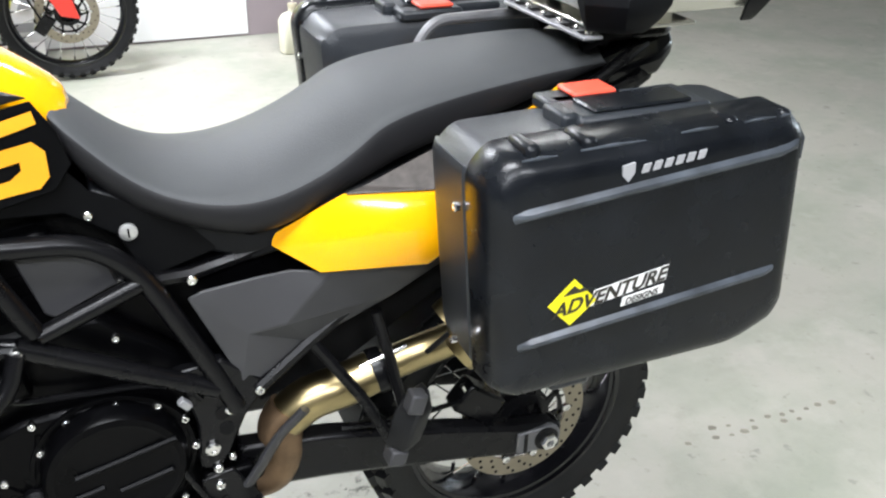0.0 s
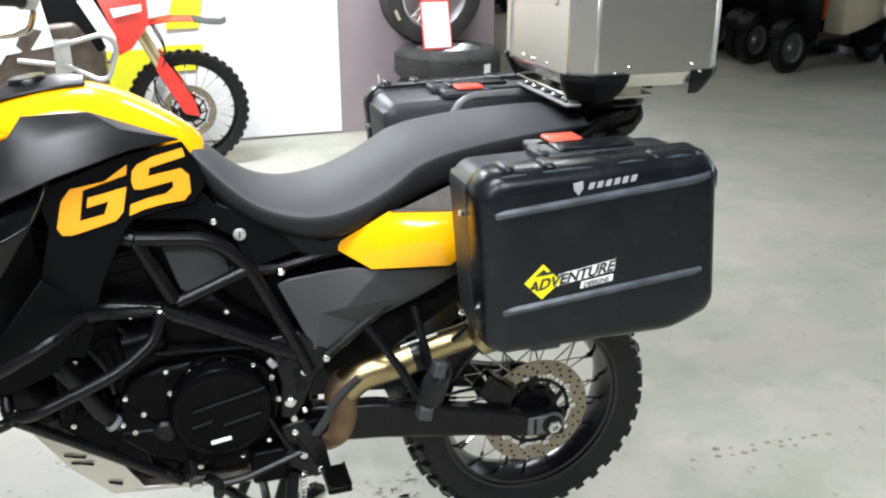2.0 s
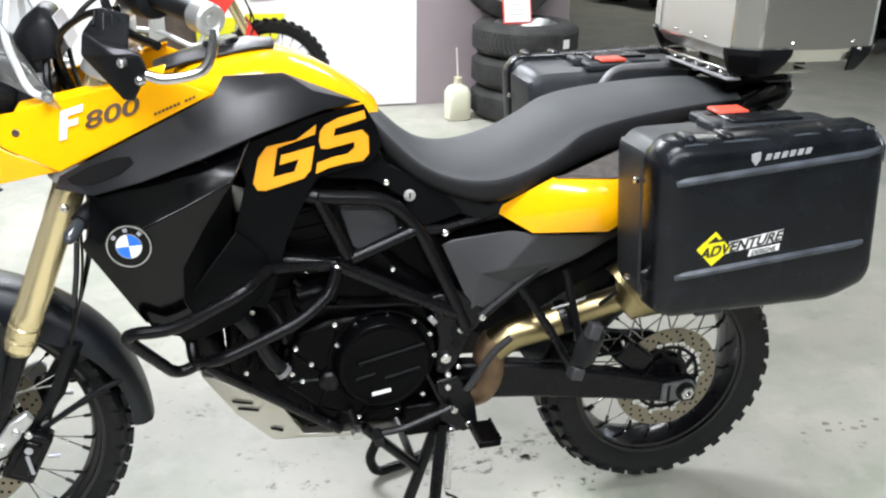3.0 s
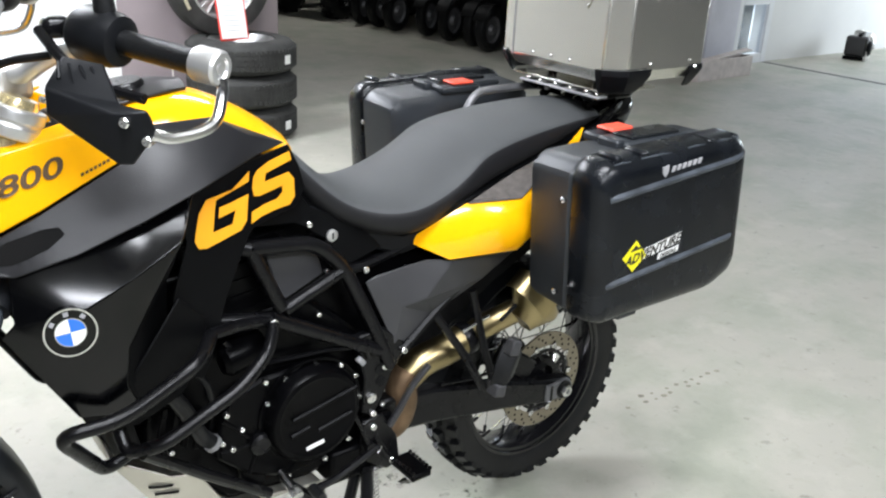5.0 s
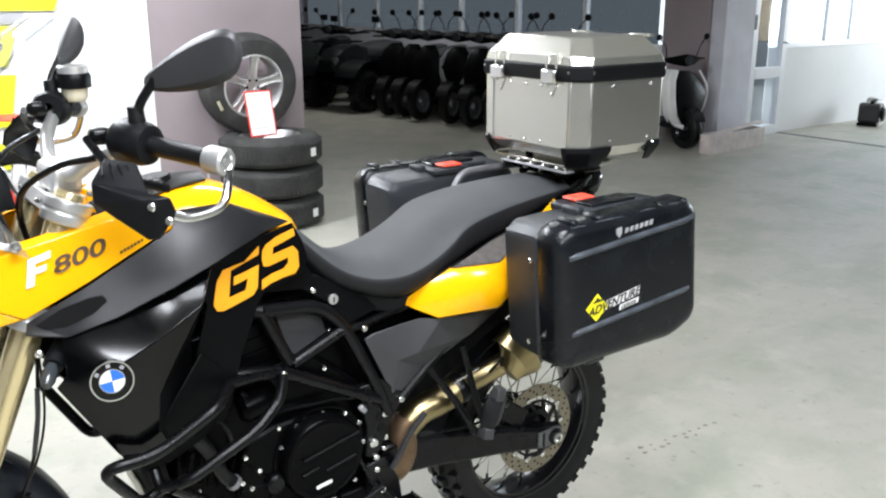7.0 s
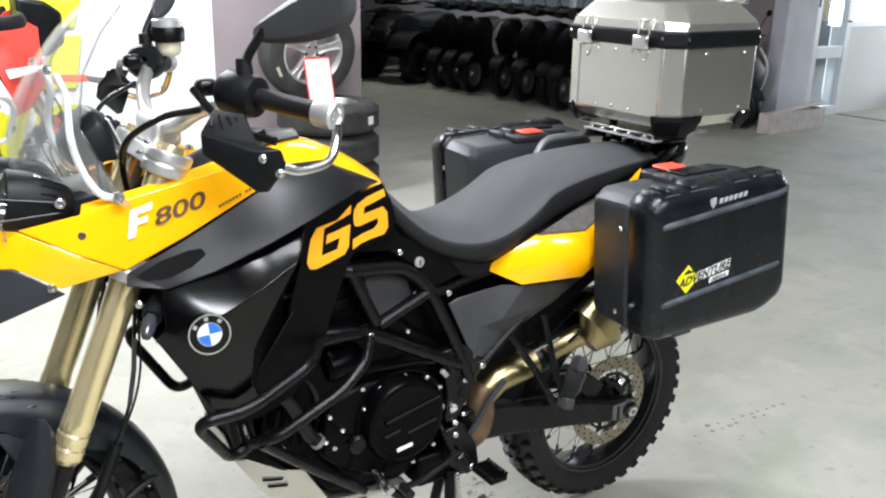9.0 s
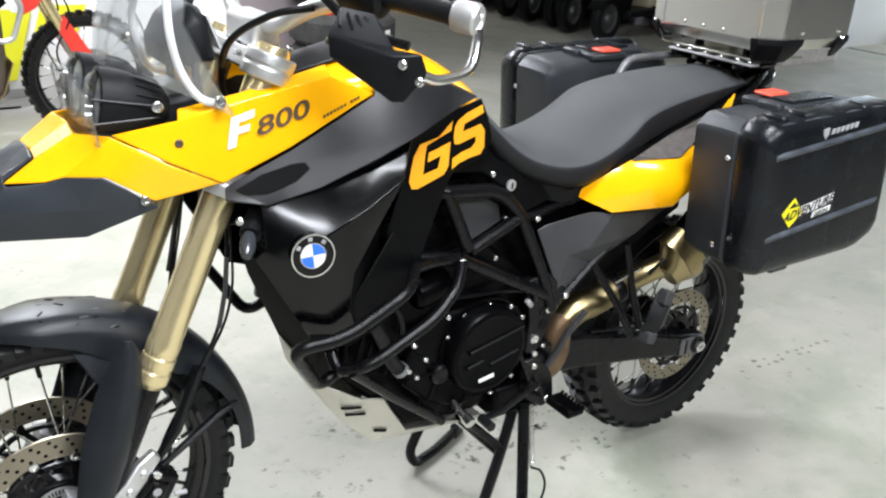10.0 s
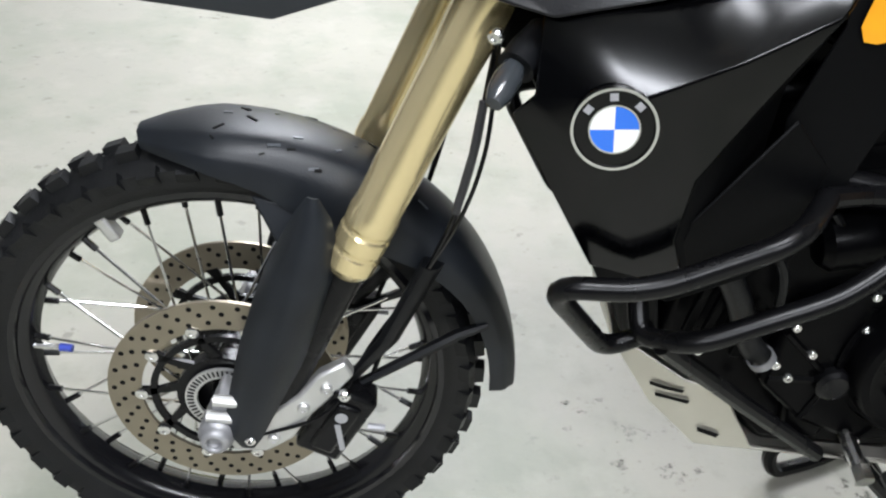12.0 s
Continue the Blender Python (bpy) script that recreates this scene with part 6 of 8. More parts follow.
guard = part("lamp_guard", sheet(B(), rows, 0.003), SCREEN, bike, "clear plastic guard before the headlights", angle=60)
guard.visible_shadow = False
for row in (rows[0], rows[-1], [q[0] for q in rows], [q[-1] for q in rows]):
    part("guard_edge", tube(B(), [Vector(q) for q in row], 0.0018, 6), LENS, guard, "bright polished edge")

# Dark filler added where the floor would shine through ahead of the wheel.
part("rear_filler", loft(B(), [[(x, -0.07, z0), (x, -0.07, z1), (x, 0.07, z1), (x, 0.07, z0)] for x, z0, z1 in ((0.30, 0.52, 0.80), (0.44, 0.56, 0.80), (0.60, 0.66, 0.84), (0.72, 0.72, 0.88))]), DARK, bike, "near-black filler added before the rear wheel")

# rack, grab rail, pannier carriers
for s in (-1, 1):
    part("grab_rail", tube(B(), rounded([(0.62, 0.118, 0.985), (0.672, 0.125, 1.058), (0.84, 0.118, 1.062), (0.96, 0.098, 1.052), (1.0, 0.06, 1.045)] if s > 0 else [(0.76, -0.112, 0.970), (0.84, -0.108, 1.000), (0.905, -0.098, 1.034), (0.96, -0.07, 1.046)], 0.03), 0.0095, 10), DULL_STEEL if s > 0 else STEEL_BLACK, bike, "dark metal grab rail")
    part("pannier_carrier", tube(B(), rounded([(0.56, s * 0.15, 0.88), (0.62, s * 0.205, 0.965), (0.93, s * 0.205, 0.965), (0.98, s * 0.13, 0.98)], 0.03), 0.009, 10), STEEL_BLACK, bike, "black pannier carrier tube")
    part("pannier_carrier", tube(B(), rounded([(0.62, s * 0.205, 0.965), (0.60, s * 0.205, 0.74), (0.90, s * 0.205, 0.74), (0.93, s * 0.205, 0.965)], 0.03), 0.008, 10), STEEL_BLACK, bike)
rk = part("luggage_rack", box(B(), 0.83, 1.01, -0.065, 0.065, 1.072, 1.080), STEEL_BLACK, bike, "black luggage rack with top case plate", bevel=0.003)
part("rack_plate", box(B(), 0.815, 0.99, -0.15, 0.15, 1.092, 1.098), ALU, rk, "bare metal adapter plate", bevel=0.002)
part("front_rail", box(B(), 0.792, 0.826, -0.150, 0.105, 1.082, 1.088), CAST, rk, "grey metal rail with bolts and slots", bevel=0.002)
for py in (-0.135, -0.10, -0.05, 0.0, 0.05, 0.09):
    bolt(rk, (0.809, py, 1.088), (0, 0, 1), 0.0055, 0.005)
for py in (-0.128, -0.078, -0.025, 0.025, 0.072):
    part("rail_slot_shade", box(B(), 0.800, 0.818, py - 0.010, py + 0.010, 1.0882, 1.0890), DARK, rk)
for px in (0.85, 0.90, 0.96):
    for py in (-0.065, 0.065):
        part("spacer", tube(B(), [(px, py, 1.06), (px, py, 1.094)], 0.008, 8), SILVER, rk)
for s in (-1, 1):
    part("rack_tube", tube(B(), rounded([(0.84, s * 0.07, 1.050), (0.88, s * 0.075, 1.066), (0.99, s * 0.075, 1.066), (1.02, s * 0.04, 1.06)], 0.02), 0.010, 10), STEEL_BLACK, rk)
    part("rack_stay", tube(B(), [(0.80, s * 0.10, 1.083), (0.89, s * 0.06, 1.050)], 0.008, 8), STEEL_BLACK, rk)
tail_end = part("tail_end", loft(B(), [[(x, -w, z0), (x, -w * 1.05, (z0 + z1) / 2), (x, -w * 0.8, z1), (x, w * 0.8, z1), (x, w * 1.05, (z0 + z1) / 2), (x, w, z0)] for x, z0, z1, w in ((0.872, 0.992, 1.034, 0.098), (0.92, 0.990, 1.048, 0.094), (0.985, 0.996, 1.058, 0.080), (1.022, 1.022, 1.060, 0.062))]), GLOSS_BLACK, bike, "glossy black tail end", bevel=0.006)
part("tail_lens", loft(B(), [[(x, -w, z0), (x, -w, z1), (x, w, z1), (x, w, z0)] for x, z0, z1, w in ((0.972, 0.982, 1.000, 0.060), (1.012, 1.000, 1.018, 0.055))]), SMOKE, tail_end, "clear tail lamp lens", bevel=0.003)
part("plate_holder", box(B(), -0.008, 0.008, -0.09, 0.09, -0.1, 0.1, pose(1.16, 0, 0.78, 0, -20, 0)), PLASTIC, bike, bevel=0.004)


# ---- luggage ----
def pannier(s):
    """A hard side case: shell, lid with ribs, handle, latch. Local x to the rear, z up, y outward is negative before mirroring."""
    case = thing("side_case", "black plastic hard side case, scuffed, with a red latch", "pannier", group="side cases", m=pose(0.742, 0, 0.712))

    def outline(g, x=0.0):
        pts = [(-0.238 + g, 0.300 - g), (-0.212 + g, 0.331 - g), (0.190 - g, 0.342 - g), (0.222 - g, 0.318 - g), (0.248 - g, 0.045 + g), (0.236 - g, 0.020 + g), (0.160, -0.008 + g), (-0.185, -0.008 + g), (-0.214 + g, 0.008 + g)]
        return [(px + x, pz) for px, pz in pts]

    def rounded_outline(g):
        return [(p.x, p.z) for p in rounded_loop([(a, 0, c) for a, c in outline(g)], 0.028)]

    def shell(layers, drop=0.0):
        bm = B()
        rings = [[(x, s * y, z + (drop if z > 0.3 else 0.0)) for x, z in rounded_outline(g)] for y, g in layers]
        return loft(bm, rings)
    body = part("body", shell([(0.240, 0.024), (0.248, 0.010), (0.268, 0.005), (0.355, 0.002), (0.362, 0.008)], -0.008), CASE_PLASTIC, case, "black grained case body", angle=40)
    lid = part("lid", shell([(0.360, 0.008), (0.366, 0.001), (0.372, -0.002), (0.412, 0.0), (0.428, 0.005), (0.438, 0.014), (0.442, 0.025), (0.4435, 0.038)]), LID_PLASTIC, case, "scuffed black case lid", angle=40)
    # two long ridges, the recessed field between them, and buckle blocks
    for x0, za, x1, zb in ((-0.214, 0.262, 0.214, 0.296), (-0.196, 0.082, 0.224, 0.118)):
        slope = (zb - za) / (x1 - x0)
        bm = loft(B(), [[(x, s * 0.4395, za + slope * (x - x0) - 0.010), (x, s * (0.4395 + h), za + slope * (x - x0) - 0.001), (x, s * (0.4395 + h), za + slope * (x - x0) + 0.004), (x, s * 0.4395, za + slope * (x - x0) + 0.012)] for x, h in ((x0, 0.001), (x0 + 0.022, 0.010), (x1 - 0.04, 0.010), (x1 - 0.012, 0.001))])
        # The paler colour paints the light caught on top of the ledge.
        part("ridge", bm, SCUFF_GLINT, lid, "raised ridge along the lid, its caught light painted pale", bevel=0.003)
    for x0, x1, z in ((-0.196, -0.150, 0.3255), (-0.120, -0.030, 0.3285), (0.020, 0.075, 0.3325), (0.115, 0.165, 0.3345), (0.172, 0.190, 0.3350)):
        part("edge_scuff", tube(B(), [(x0, s * 0.4285, z), ((x0 + x1) / 2, s * 0.4290, z + 0.0015), (x1, s * 0.4285, z + 0.001)], [0.0012, 0.0026, 0.001], 6), SCUFF_GLINT, lid, "worn grey edge")
    part("edge_scuff", tube(B(), [(0.208, s * 0.425, 0.322), (0.222, s * 0.425, 0.300), (0.226, s * 0.425, 0.270)], [0.001, 0.003, 0.001], 6), SCUFF_GLINT, lid)
    for x in (-0.18, -0.105, 0.10, 0.185):
        part("rib", box(B(), x - 0.010, x + 0.010, s * 0.376 - 0.0, s * 0.428, 0.290, 0.3420) if s > 0 else box(B(), x - 0.010, x + 0.010, -0.428, -0.376, 0.290, 0.3420), LID_PLASTIC, lid, bevel=0.007)
    for x in (-0.10, 0.15):
        yy = (s * 0.38, s * 0.432)
        part("foot", box(B(), x - 0.03, x + 0.03, min(yy), max(yy), -0.010 + 0.02 * (x > 0), 0.03), CASE_PLASTIC, lid, bevel=0.006)
    yy = (s * 0.262, s * 0.352)
    hd = part("handle", box(B(), -0.075, 0.13, min(yy), max(yy), 0.316, 0.336), CASE_PLASTIC, case, "black folded carry handle", bevel=0.007)
    yy = (s * 0.250, s * 0.270)
    yy2 = (s * 0.29, s * 0.345)
    part("grip_bar", box(B(), -0.05, 0.10, min(yy2), max(yy2), 0.336, 0.3425), LID_PLASTIC, hd, bevel=0.005)
    part("hinge_block", box(B(), -0.095, -0.07, min(yy2), max(yy2), 0.318, 0.340), CASE_PLASTIC, hd, bevel=0.006)
    yb = (s * 0.236, s * 0.290)
    la = part("latch", box(B(), -0.080, 0.040, min(yb), max(yb), 0.316, 0.336), CASE_PLASTIC, case, "black latch block", bevel=0.006)
    yb = (s * 0.240, s * 0.286)
    part("latch_button", box(B(), -0.045, 0.022, min(yb), max(yb), 0.3365, 0.345), LATCH_RED, la, "bright red latch button", bevel=0.005)
    for z in (0.242, 0.050):
        bolt(case, (-0.2385 + 0.10 * (0.3 - z) * 0.12, s * 0.349, z), (-1, 0, 0), 0.006, 0.004, "rivet")
    return case, lid


def rounded_loop(pts, r, steps=4):
    pts = [Vector(p) for p in pts]
    out = []
    n = len(pts)
    for i in range(n):
        a, b, c = pts[i - 1], pts[i], pts[(i + 1) % n]
        k = min(r, (a - b).length * 0.4, (c - b).length * 0.4)
        p, q = b + (a - b).normalized() * k, b + (c - b).normalized() * k
        for j in range(steps + 1):
            t = j / steps
            out.append((1 - t) ** 2 * p + 2 * t * (1 - t) * b + t * t * q)
    return out


left_case, left_lid = pannier(-1)
pannier(1)
# stickers on the left lid
ls = part("sticker", plate(B(), [(-0.119, 0.167), (-0.154, 0.135), (-0.120, 0.101), (-0.084, 0.131)], -0.4445, -0.4435), STICKER, left_case, "yellow diamond sticker with dark print")
part("dark_peak", plate(B(), [(-0.134, 0.1455), (-0.119, 0.1580), (-0.111, 0.1510), (-0.105, 0.1540), (-0.098, 0.1480)], -0.4452, -0.4447), BLACK_INK, ls)
part("white_field", plate(B(), [(-0.093, 0.1225), (-0.089, 0.1445), (0.021, 0.1605), (0.019, 0.1385)], -0.4444, -0.4436), WHITE_INK, ls, "pale field of the sticker")
part("white_field", plate(B(), [(-0.046, 0.112), (-0.044, 0.125), (0.018, 0.1325), (0.017, 0.1195)], -0.4444, -0.4436), WHITE_INK, ls)
word = lettering("DESIGNS", 0.0125, 0.2, 0.0004)
for v in word.verts:
    x = -0.041 + v.co.x * 1.0
    v.co = Vector((x, -0.4454, 0.1145 + v.co.y + 0.12 * (x + 0.041)))
part("word_print", word, BLACK_INK, ls, "small dark capitals")
word = lettering("ADVENTURE", 0.0270, 0.25, 0.0009)
for v in word.verts:
    x = -0.147 + v.co.x * 1.06
    v.co = Vector((x, -0.4454, 0.1165 + v.co.y + 0.145 * (x + 0.147)))
part("word_print", word, BLACK_INK, ls, "black slanted capitals")
wm = part("white_mark", plate(B(), [(-0.070, 0.308), (-0.053, 0.311), (-0.052, 0.298), (-0.060, 0.287), (-0.069, 0.296)], -0.4452, -0.4330), GREY_INK, left_case, "small pale shield mark beside pale bars")
for k in range(6):
    x, z = -0.042 + 0.0160 * k, 0.2955 + 0.0013 * k
    part("pale_bar", plate(B(), [(x, z), (x + 0.003, z + 0.0105), (x + 0.0125, z + 0.0115), (x + 0.0095, z + 0.001)], -0.4450, -0.4330), GREY_INK, wm)

# aluminium top case
tc = thing("top_case", "aluminium top case with black corner guards", "top case", m=pose(0.953, 0, 1.122))


def octagon(x0, x1, w, c, z):
    return [(x0, -w + c, z), (x0 + c * 1.35, -w, z), (x1 - c, -w, z), (x1, -w + c, z), (x1, w - c, z), (x1 - c, w, z), (x0 + c * 1.35, w, z), (x0, w - c, z)]


part("body", loft(B(), [octagon(-0.150, 0.150, 0.172, 0.030, -0.004), octagon(-0.168, 0.168, 0.195, 0.034, 0.022), octagon(-0.168, 0.168, 0.195, 0.034, 0.195)]), ALU, tc, "bare aluminium case body", bevel=0.004, angle=20)
part("seal_band", loft(B(), [octagon(-0.171, 0.171, 0.198, 0.034, 0.192), octagon(-0.174, 0.174, 0.201, 0.034, 0.198), octagon(-0.174, 0.174, 0.201, 0.034, 0.228), octagon(-0.170, 0.170, 0.197, 0.034, 0.232)]), PLASTIC, tc, "black band round the case rim", bevel=0.002, angle=30)
part("front_seam", box(B(), -0.1700, -0.1680, 0.128, 0.131, 0.02, 0.19), CAST, tc, "folded seam in the sheet")
lid = part("lid", loft(B(), [octagon(-0.170, 0.170, 0.197, 0.034, 0.230), octagon(-0.165, 0.165, 0.192, 0.034, 0.252), octagon(-0.130, 0.132, 0.152, 0.030, 0.296), octagon(-0.124, 0.126, 0.146, 0.030, 0.298)]), ALU, tc, "faceted aluminium lid", bevel=0.003, angle=12)
for y in (-0.10, 0.10):
    lt = part("latch", box(B(), -0.188, -0.174, y - 0.026, y + 0.026, 0.184, 0.220), CHROME, tc, "bright latch", bevel=0.005)
    part("latch_plate", plate(B(), [(-0.02, 0.188), (0.02, 0.188), (0.0, 0.152)], -0.0015, 0.0015), ALU, lt, m=pose(-0.1695, y, 0, 0, 0, 90))
    part("lid_hook", box(B(), -0.004, 0.004, -0.022, 0.022, 0.0, 0.012, pose(-0.166, y, 0.252, 0, 50, 0)), ALU, lt, bevel=0.003)
    for dy in (-0.018, 0.018):
        part("hook_arm", box(B(), -0.1745, -0.1705, y + dy - 0.003, y + dy + 0.003, 0.222, 0.254), ALU, lt, bevel=0.001)
    for dy, dz in ((-0.014, 0.180), (0.014, 0.180), (0.0, 0.160)):
        bolt(lt, (-0.1705, y + dy, dz), (-1, 0, 0), 0.004, 0.003, "rivet")
for sx in (-1, 1):
    for sy in (-1, 1):
        x0 = -0.168 if sx < 0 else 0.168
        c = 0.034
        A, Bp = Vector((x0, sy * (0.195 - c), 0)), Vector((x0 - sx * c * (1.35 if sx < 0 else 1.0), sy * 0.195, 0))
        n = Vector((sx, sy, 0)).normalized() * 0.004
        ex, ey = Vector((0, -sy * 0.014, 0)), Vector((-sx * (0.070 if sx < 0 else 0.045), 0, 0))
        off = [Vector((sx * 0.004, 0, 0)), n, n, Vector((0, sy * 0.004, 0))]
        rings = []
        for z, fx, fy, k in ((0.030, 1.0, 1.0, 1.0), (0.018, 0.95, 0.97, 1.0), (0.000, 0.6, 0.84, 0.955), (-0.016, 0.2, 0.62, 0.91), (-0.024, 0.0, 0.45, 0.88)):
            row = [A + ex * fx + off[0], A + off[1], Bp + off[2], Bp + ey * fy + off[3]]
            rings.append([Vector((p.x * k, p.y * k, z)) for p in row])
        bm = sheet(B(), rings, 0.005)
        part("corner_guard", bm, PLASTIC, tc, "black riveted corner guard", bevel=0.002)
        for p in (A + ex * 0.6 + Vector((sx * 0.004, 0, 0.026)), Bp + ey * 0.6 + Vector((0, sy * 0.004, 0.026))):
            bolt(tc, p, (sx * 0.7, sy * 0.7, 0), 0.0042, 0.003, "rivet")
        for p in (A + Vector((sx * 0.001, 0, 0.215)), Bp + Vector((0, sy * 0.001, 0.215))):
            bolt(tc, p + n, (sx * 0.7, sy * 0.7, 0), 0.0042, 0.003, "rivet")
for y in (-0.06, 0.0, 0.06):
    bolt(tc, (-0.1685, y, 0.178), (-1, 0, 0), 0.004, 0.003, "rivet")
    bolt(tc, (-0.1685, y, 0.035), (-1, 0, 0), 0.004, 0.003, "rivet")
for x in (-0.05, 0.09):
    for z in (0.178, 0.04):
        bolt(tc, (x, -0.1955, z), (0, -1, 0), 0.004, 0.003, "rivet")
for y in (-0.11, 0.11):
    part("hinge_bar", box(B(), 0.128, 0.150, y - 0.035, y + 0.035, 0.292, 0.300), ALU, tc, bevel=0.002)
for p in ((-0.10, -0.10), (-0.10, 0.10), (0.08, -0.1), (0.08, 0.1)):
    part("mount_foot", tube(B(), [(p[0] * 0.8, p[1] * 0.75, -0.026), (p[0] * 0.8, p[1] * 0.75, 0.002)], 0.012, 12), STEEL_BLACK, tc)


# ---- things round the hall ----
banner = thing("banner", "white vinyl banner with lime and grey print hung on the wall", "banner", m=pose(0, 4.145, 0))
rows = []
for k in range(14):
    z = 0.015 + 2.6 * k / 13
    rows.append([(-4.6 + 5.79 * j / 30, 0.004 + 0.006 * math.sin(j * 0.9 + 0.5 * math.sin(k)) * (0.4 + 0.6 * math.sin(k * 0.5) ** 2), z) for j in range(31)])
part("cloth", sheet(B(), rows, 0.002), BANNER, banner, "slightly rippled white vinyl", angle=60)
foot = [[(-4.6 + 4.65 * j / 20, y + 0.02 * math.sin(j * 1.3) * (y < -0.1), z) for j in range(21)] for y, z in ((-0.010, 0.060), (-0.045, 0.034), (-0.16, 0.018), (-0.40, 0.008), (-0.62, 0.004))]
part("cloth_foot", sheet(B(), foot, 0.002), BANNER, banner, "vinyl running out over the floor", angle=60)
part("dark_line", tube(B(), [(-4.6 + 0.5 * k, -0.018, 0.064 + 0.004 * math.sin(k * 2.1)) for k in range(10)], 0.006, 8), STEEL_BLACK, banner, "thin black line along the foot")
for nm, mt, o in (("lime_print", LIME, [(-0.42, 0.22), (-0.10, 0.22), (0.02, 0.62), (-0.28, 0.62)]), ("lime_print", LIME, [(0.02, 0.48), (0.26, 0.48), (0.32, 0.64), (0.07, 0.64)]), ("lime_print", LIME, [(-0.9, 1.10), (0.32, 1.10), (0.40, 1.33), (-0.9, 1.33)]),
                  ("lime_print", LIME, [(-0.9, 1.42), (0.62, 1.42), (0.75, 1.75), (-0.9, 1.75)]), ("lime_print", LIME, [(0.10, 0.74), (0.30, 0.74), (0.36, 1.05), (0.20, 1.05)]), ("grey_print", GREY_INK, [(-0.9, 1.345), (0.42, 1.345), (0.45, 1.405), (-0.9, 1.405)]), ("grey_print", GREY_INK, [(-0.5, 0.12), (0.0, 0.12), (0.02, 0.17), (-0.5, 0.17)]), ("grey_print", GREY_INK, [(-0.06, 0.24), (0.0, 0.24), (0.10, 0.47), (0.04, 0.47)])):
    part(nm, plate(B(), o, -0.012, -0.009), mt, banner)


def car_tyre(z, label, sticker):
    t = thing("car_tyre", label, "tyre", group="stacked tyres", m=pose(1.82, 3.76, z, 0, 0, 40 * z))
    prof = [(0.205, 0.02), (0.215, 0.004), (0.26, 0.0), (0.31, 0.012), (0.332, 0.035), (0.340, 0.06)]
    prof = prof + [(r, 0.205 - h) for r, h in prof[::-1]] + [(0.205, 0.18), (0.20, 0.10)]
    part("carcass", lathe(B(), prof, 56, None, closed=True), DUSTY_RUBBER, t)
    bm = B()
    for k in range(70):
        for h, tw in ((0.055, 0.1), (0.085, 0.0), (0.12, 0.0), (0.15, -0.1)):
            m = Matrix.Rotation(2 * math.pi * (k + 4 * tw) / 70, 4, "Z") @ Matrix.Translation((0.338, 0, h)) @ Matrix.Rotation(tw * 3, 4, "X")
            box(bm, -0.004, 0.0055, -0.0105, 0.0105, -0.012, 0.012, m)
    tr_ = part("tread", bm, DUSTY_RUBBER, t)
    tr_["kind"] = "stuff"
    part("rim", lathe(B(), [(0, 0.10), (0.06, 0.12), (0.17, 0.14), (0.20, 0.17), (0.206, 0.19), (0.20, 0.195), (0.19, 0.18), (0.15, 0.13), (0.0, 0.09)], 40), SILVER, t, "pale metal rim")
    if sticker:
        a = radians(-62 - 40 * z)
        part("label_sticker", box(B(), 0.3435, 0.3455, -0.028, 0.028, 0.07, 0.125, Matrix.Rotation(a, 4, "Z")), WHITE_INK, t, "small white paper sticker")
    return t


for k in range(3):
    car_tyre(0.0 + 0.206 * k, "black car tyre lying in a stack on the floor", k != 1)
aw = thing("alloy_wheel", "silver alloy car wheel leaning above the tyre stack", "wheel", m=pose(1.76, 3.94, 0.935, 98, 0, 0))
prof = [(0.205, 0.09), (0.215, 0.105), (0.26, 0.108), (0.31, 0.098), (0.328, 0.07), (0.335, 0.03)]
part("tyre", lathe(B(), prof + [(r, -h) for r, h in prof[::-1]], 56, None, closed=True), DUSTY_RUBBER, aw)
part("rim", lathe(B(), [(0.208, 0.098), (0.214, 0.104), (0.205, 0.108), (0.196, 0.09), (0.188, 0.02), (0.19, -0.09), (0.21, -0.1), (0.208, -0.09), (0.200, 0.0)], 48, None, closed=True), SILVER, aw)
for k in range(5):
    m = Matrix.Rotation(2 * math.pi * k / 5 + 0.25, 4, "Z")
    bm = loft(B(), [[m @ Vector((rr, -w, h0)), m @ Vector((rr, w, h0)), m @ Vector((rr, w * 0.92, h1)), m @ Vector((rr, w * 0.45, h1 - 0.008)), m @ Vector((rr, -w * 0.45, h1 - 0.008)), m @ Vector((rr, -w * 0.92, h1))] for rr, w, h0, h1 in ((0.045, 0.030, 0.03, 0.084), (0.10, 0.024, 0.045, 0.090), (0.15, 0.024, 0.055, 0.096), (0.200, 0.034, 0.06, 0.103))])
    part("spoke", bm, SILVER, aw, bevel=0.003)
part("hub", lathe(B(), [(0, 0.0), (0.062, 0.0), (0.062, 0.06), (0.05, 0.078), (0.028, 0.08), (0.026, 0.074), (0, 0.074)], 28), SILVER, aw)
for k in range(5):
    a = 2 * math.pi * k / 5 + 0.25 + math.pi / 5
    part("bolt_hole_shade", lathe(B(), [(0, 0.079), (0.009, 0.079), (0.009, 0.07), (0, 0.07)], 12, Matrix.Translation((0.042 * math.cos(a), 0.042 * math.sin(a), 0.001))), DARK, aw)
part("balance_mark", box(B(), -0.01, 0.01, -0.035, 0.035, 0.109, 0.111, Matrix.Rotation(radians(205), 4, "Z") @ Matrix.Translation((0.27, 0, 0))), CREAM, aw)
sign = thing("price_sign", "white paper sign with red border, leaning on the stacked tyres", "sign", m=pose(1.715, 3.62, 0.617, -14, 0, 4))
part("red_border", box(B(), -0.098, 0.098, 0.0, 0.003, 0, 0.300), RED, sign, bevel=0.001)
paper = part("sheet", box(B(), -0.088, 0.088, -0.0025, -0.0005, 0.010, 0.290), WHITE_INK, sign)
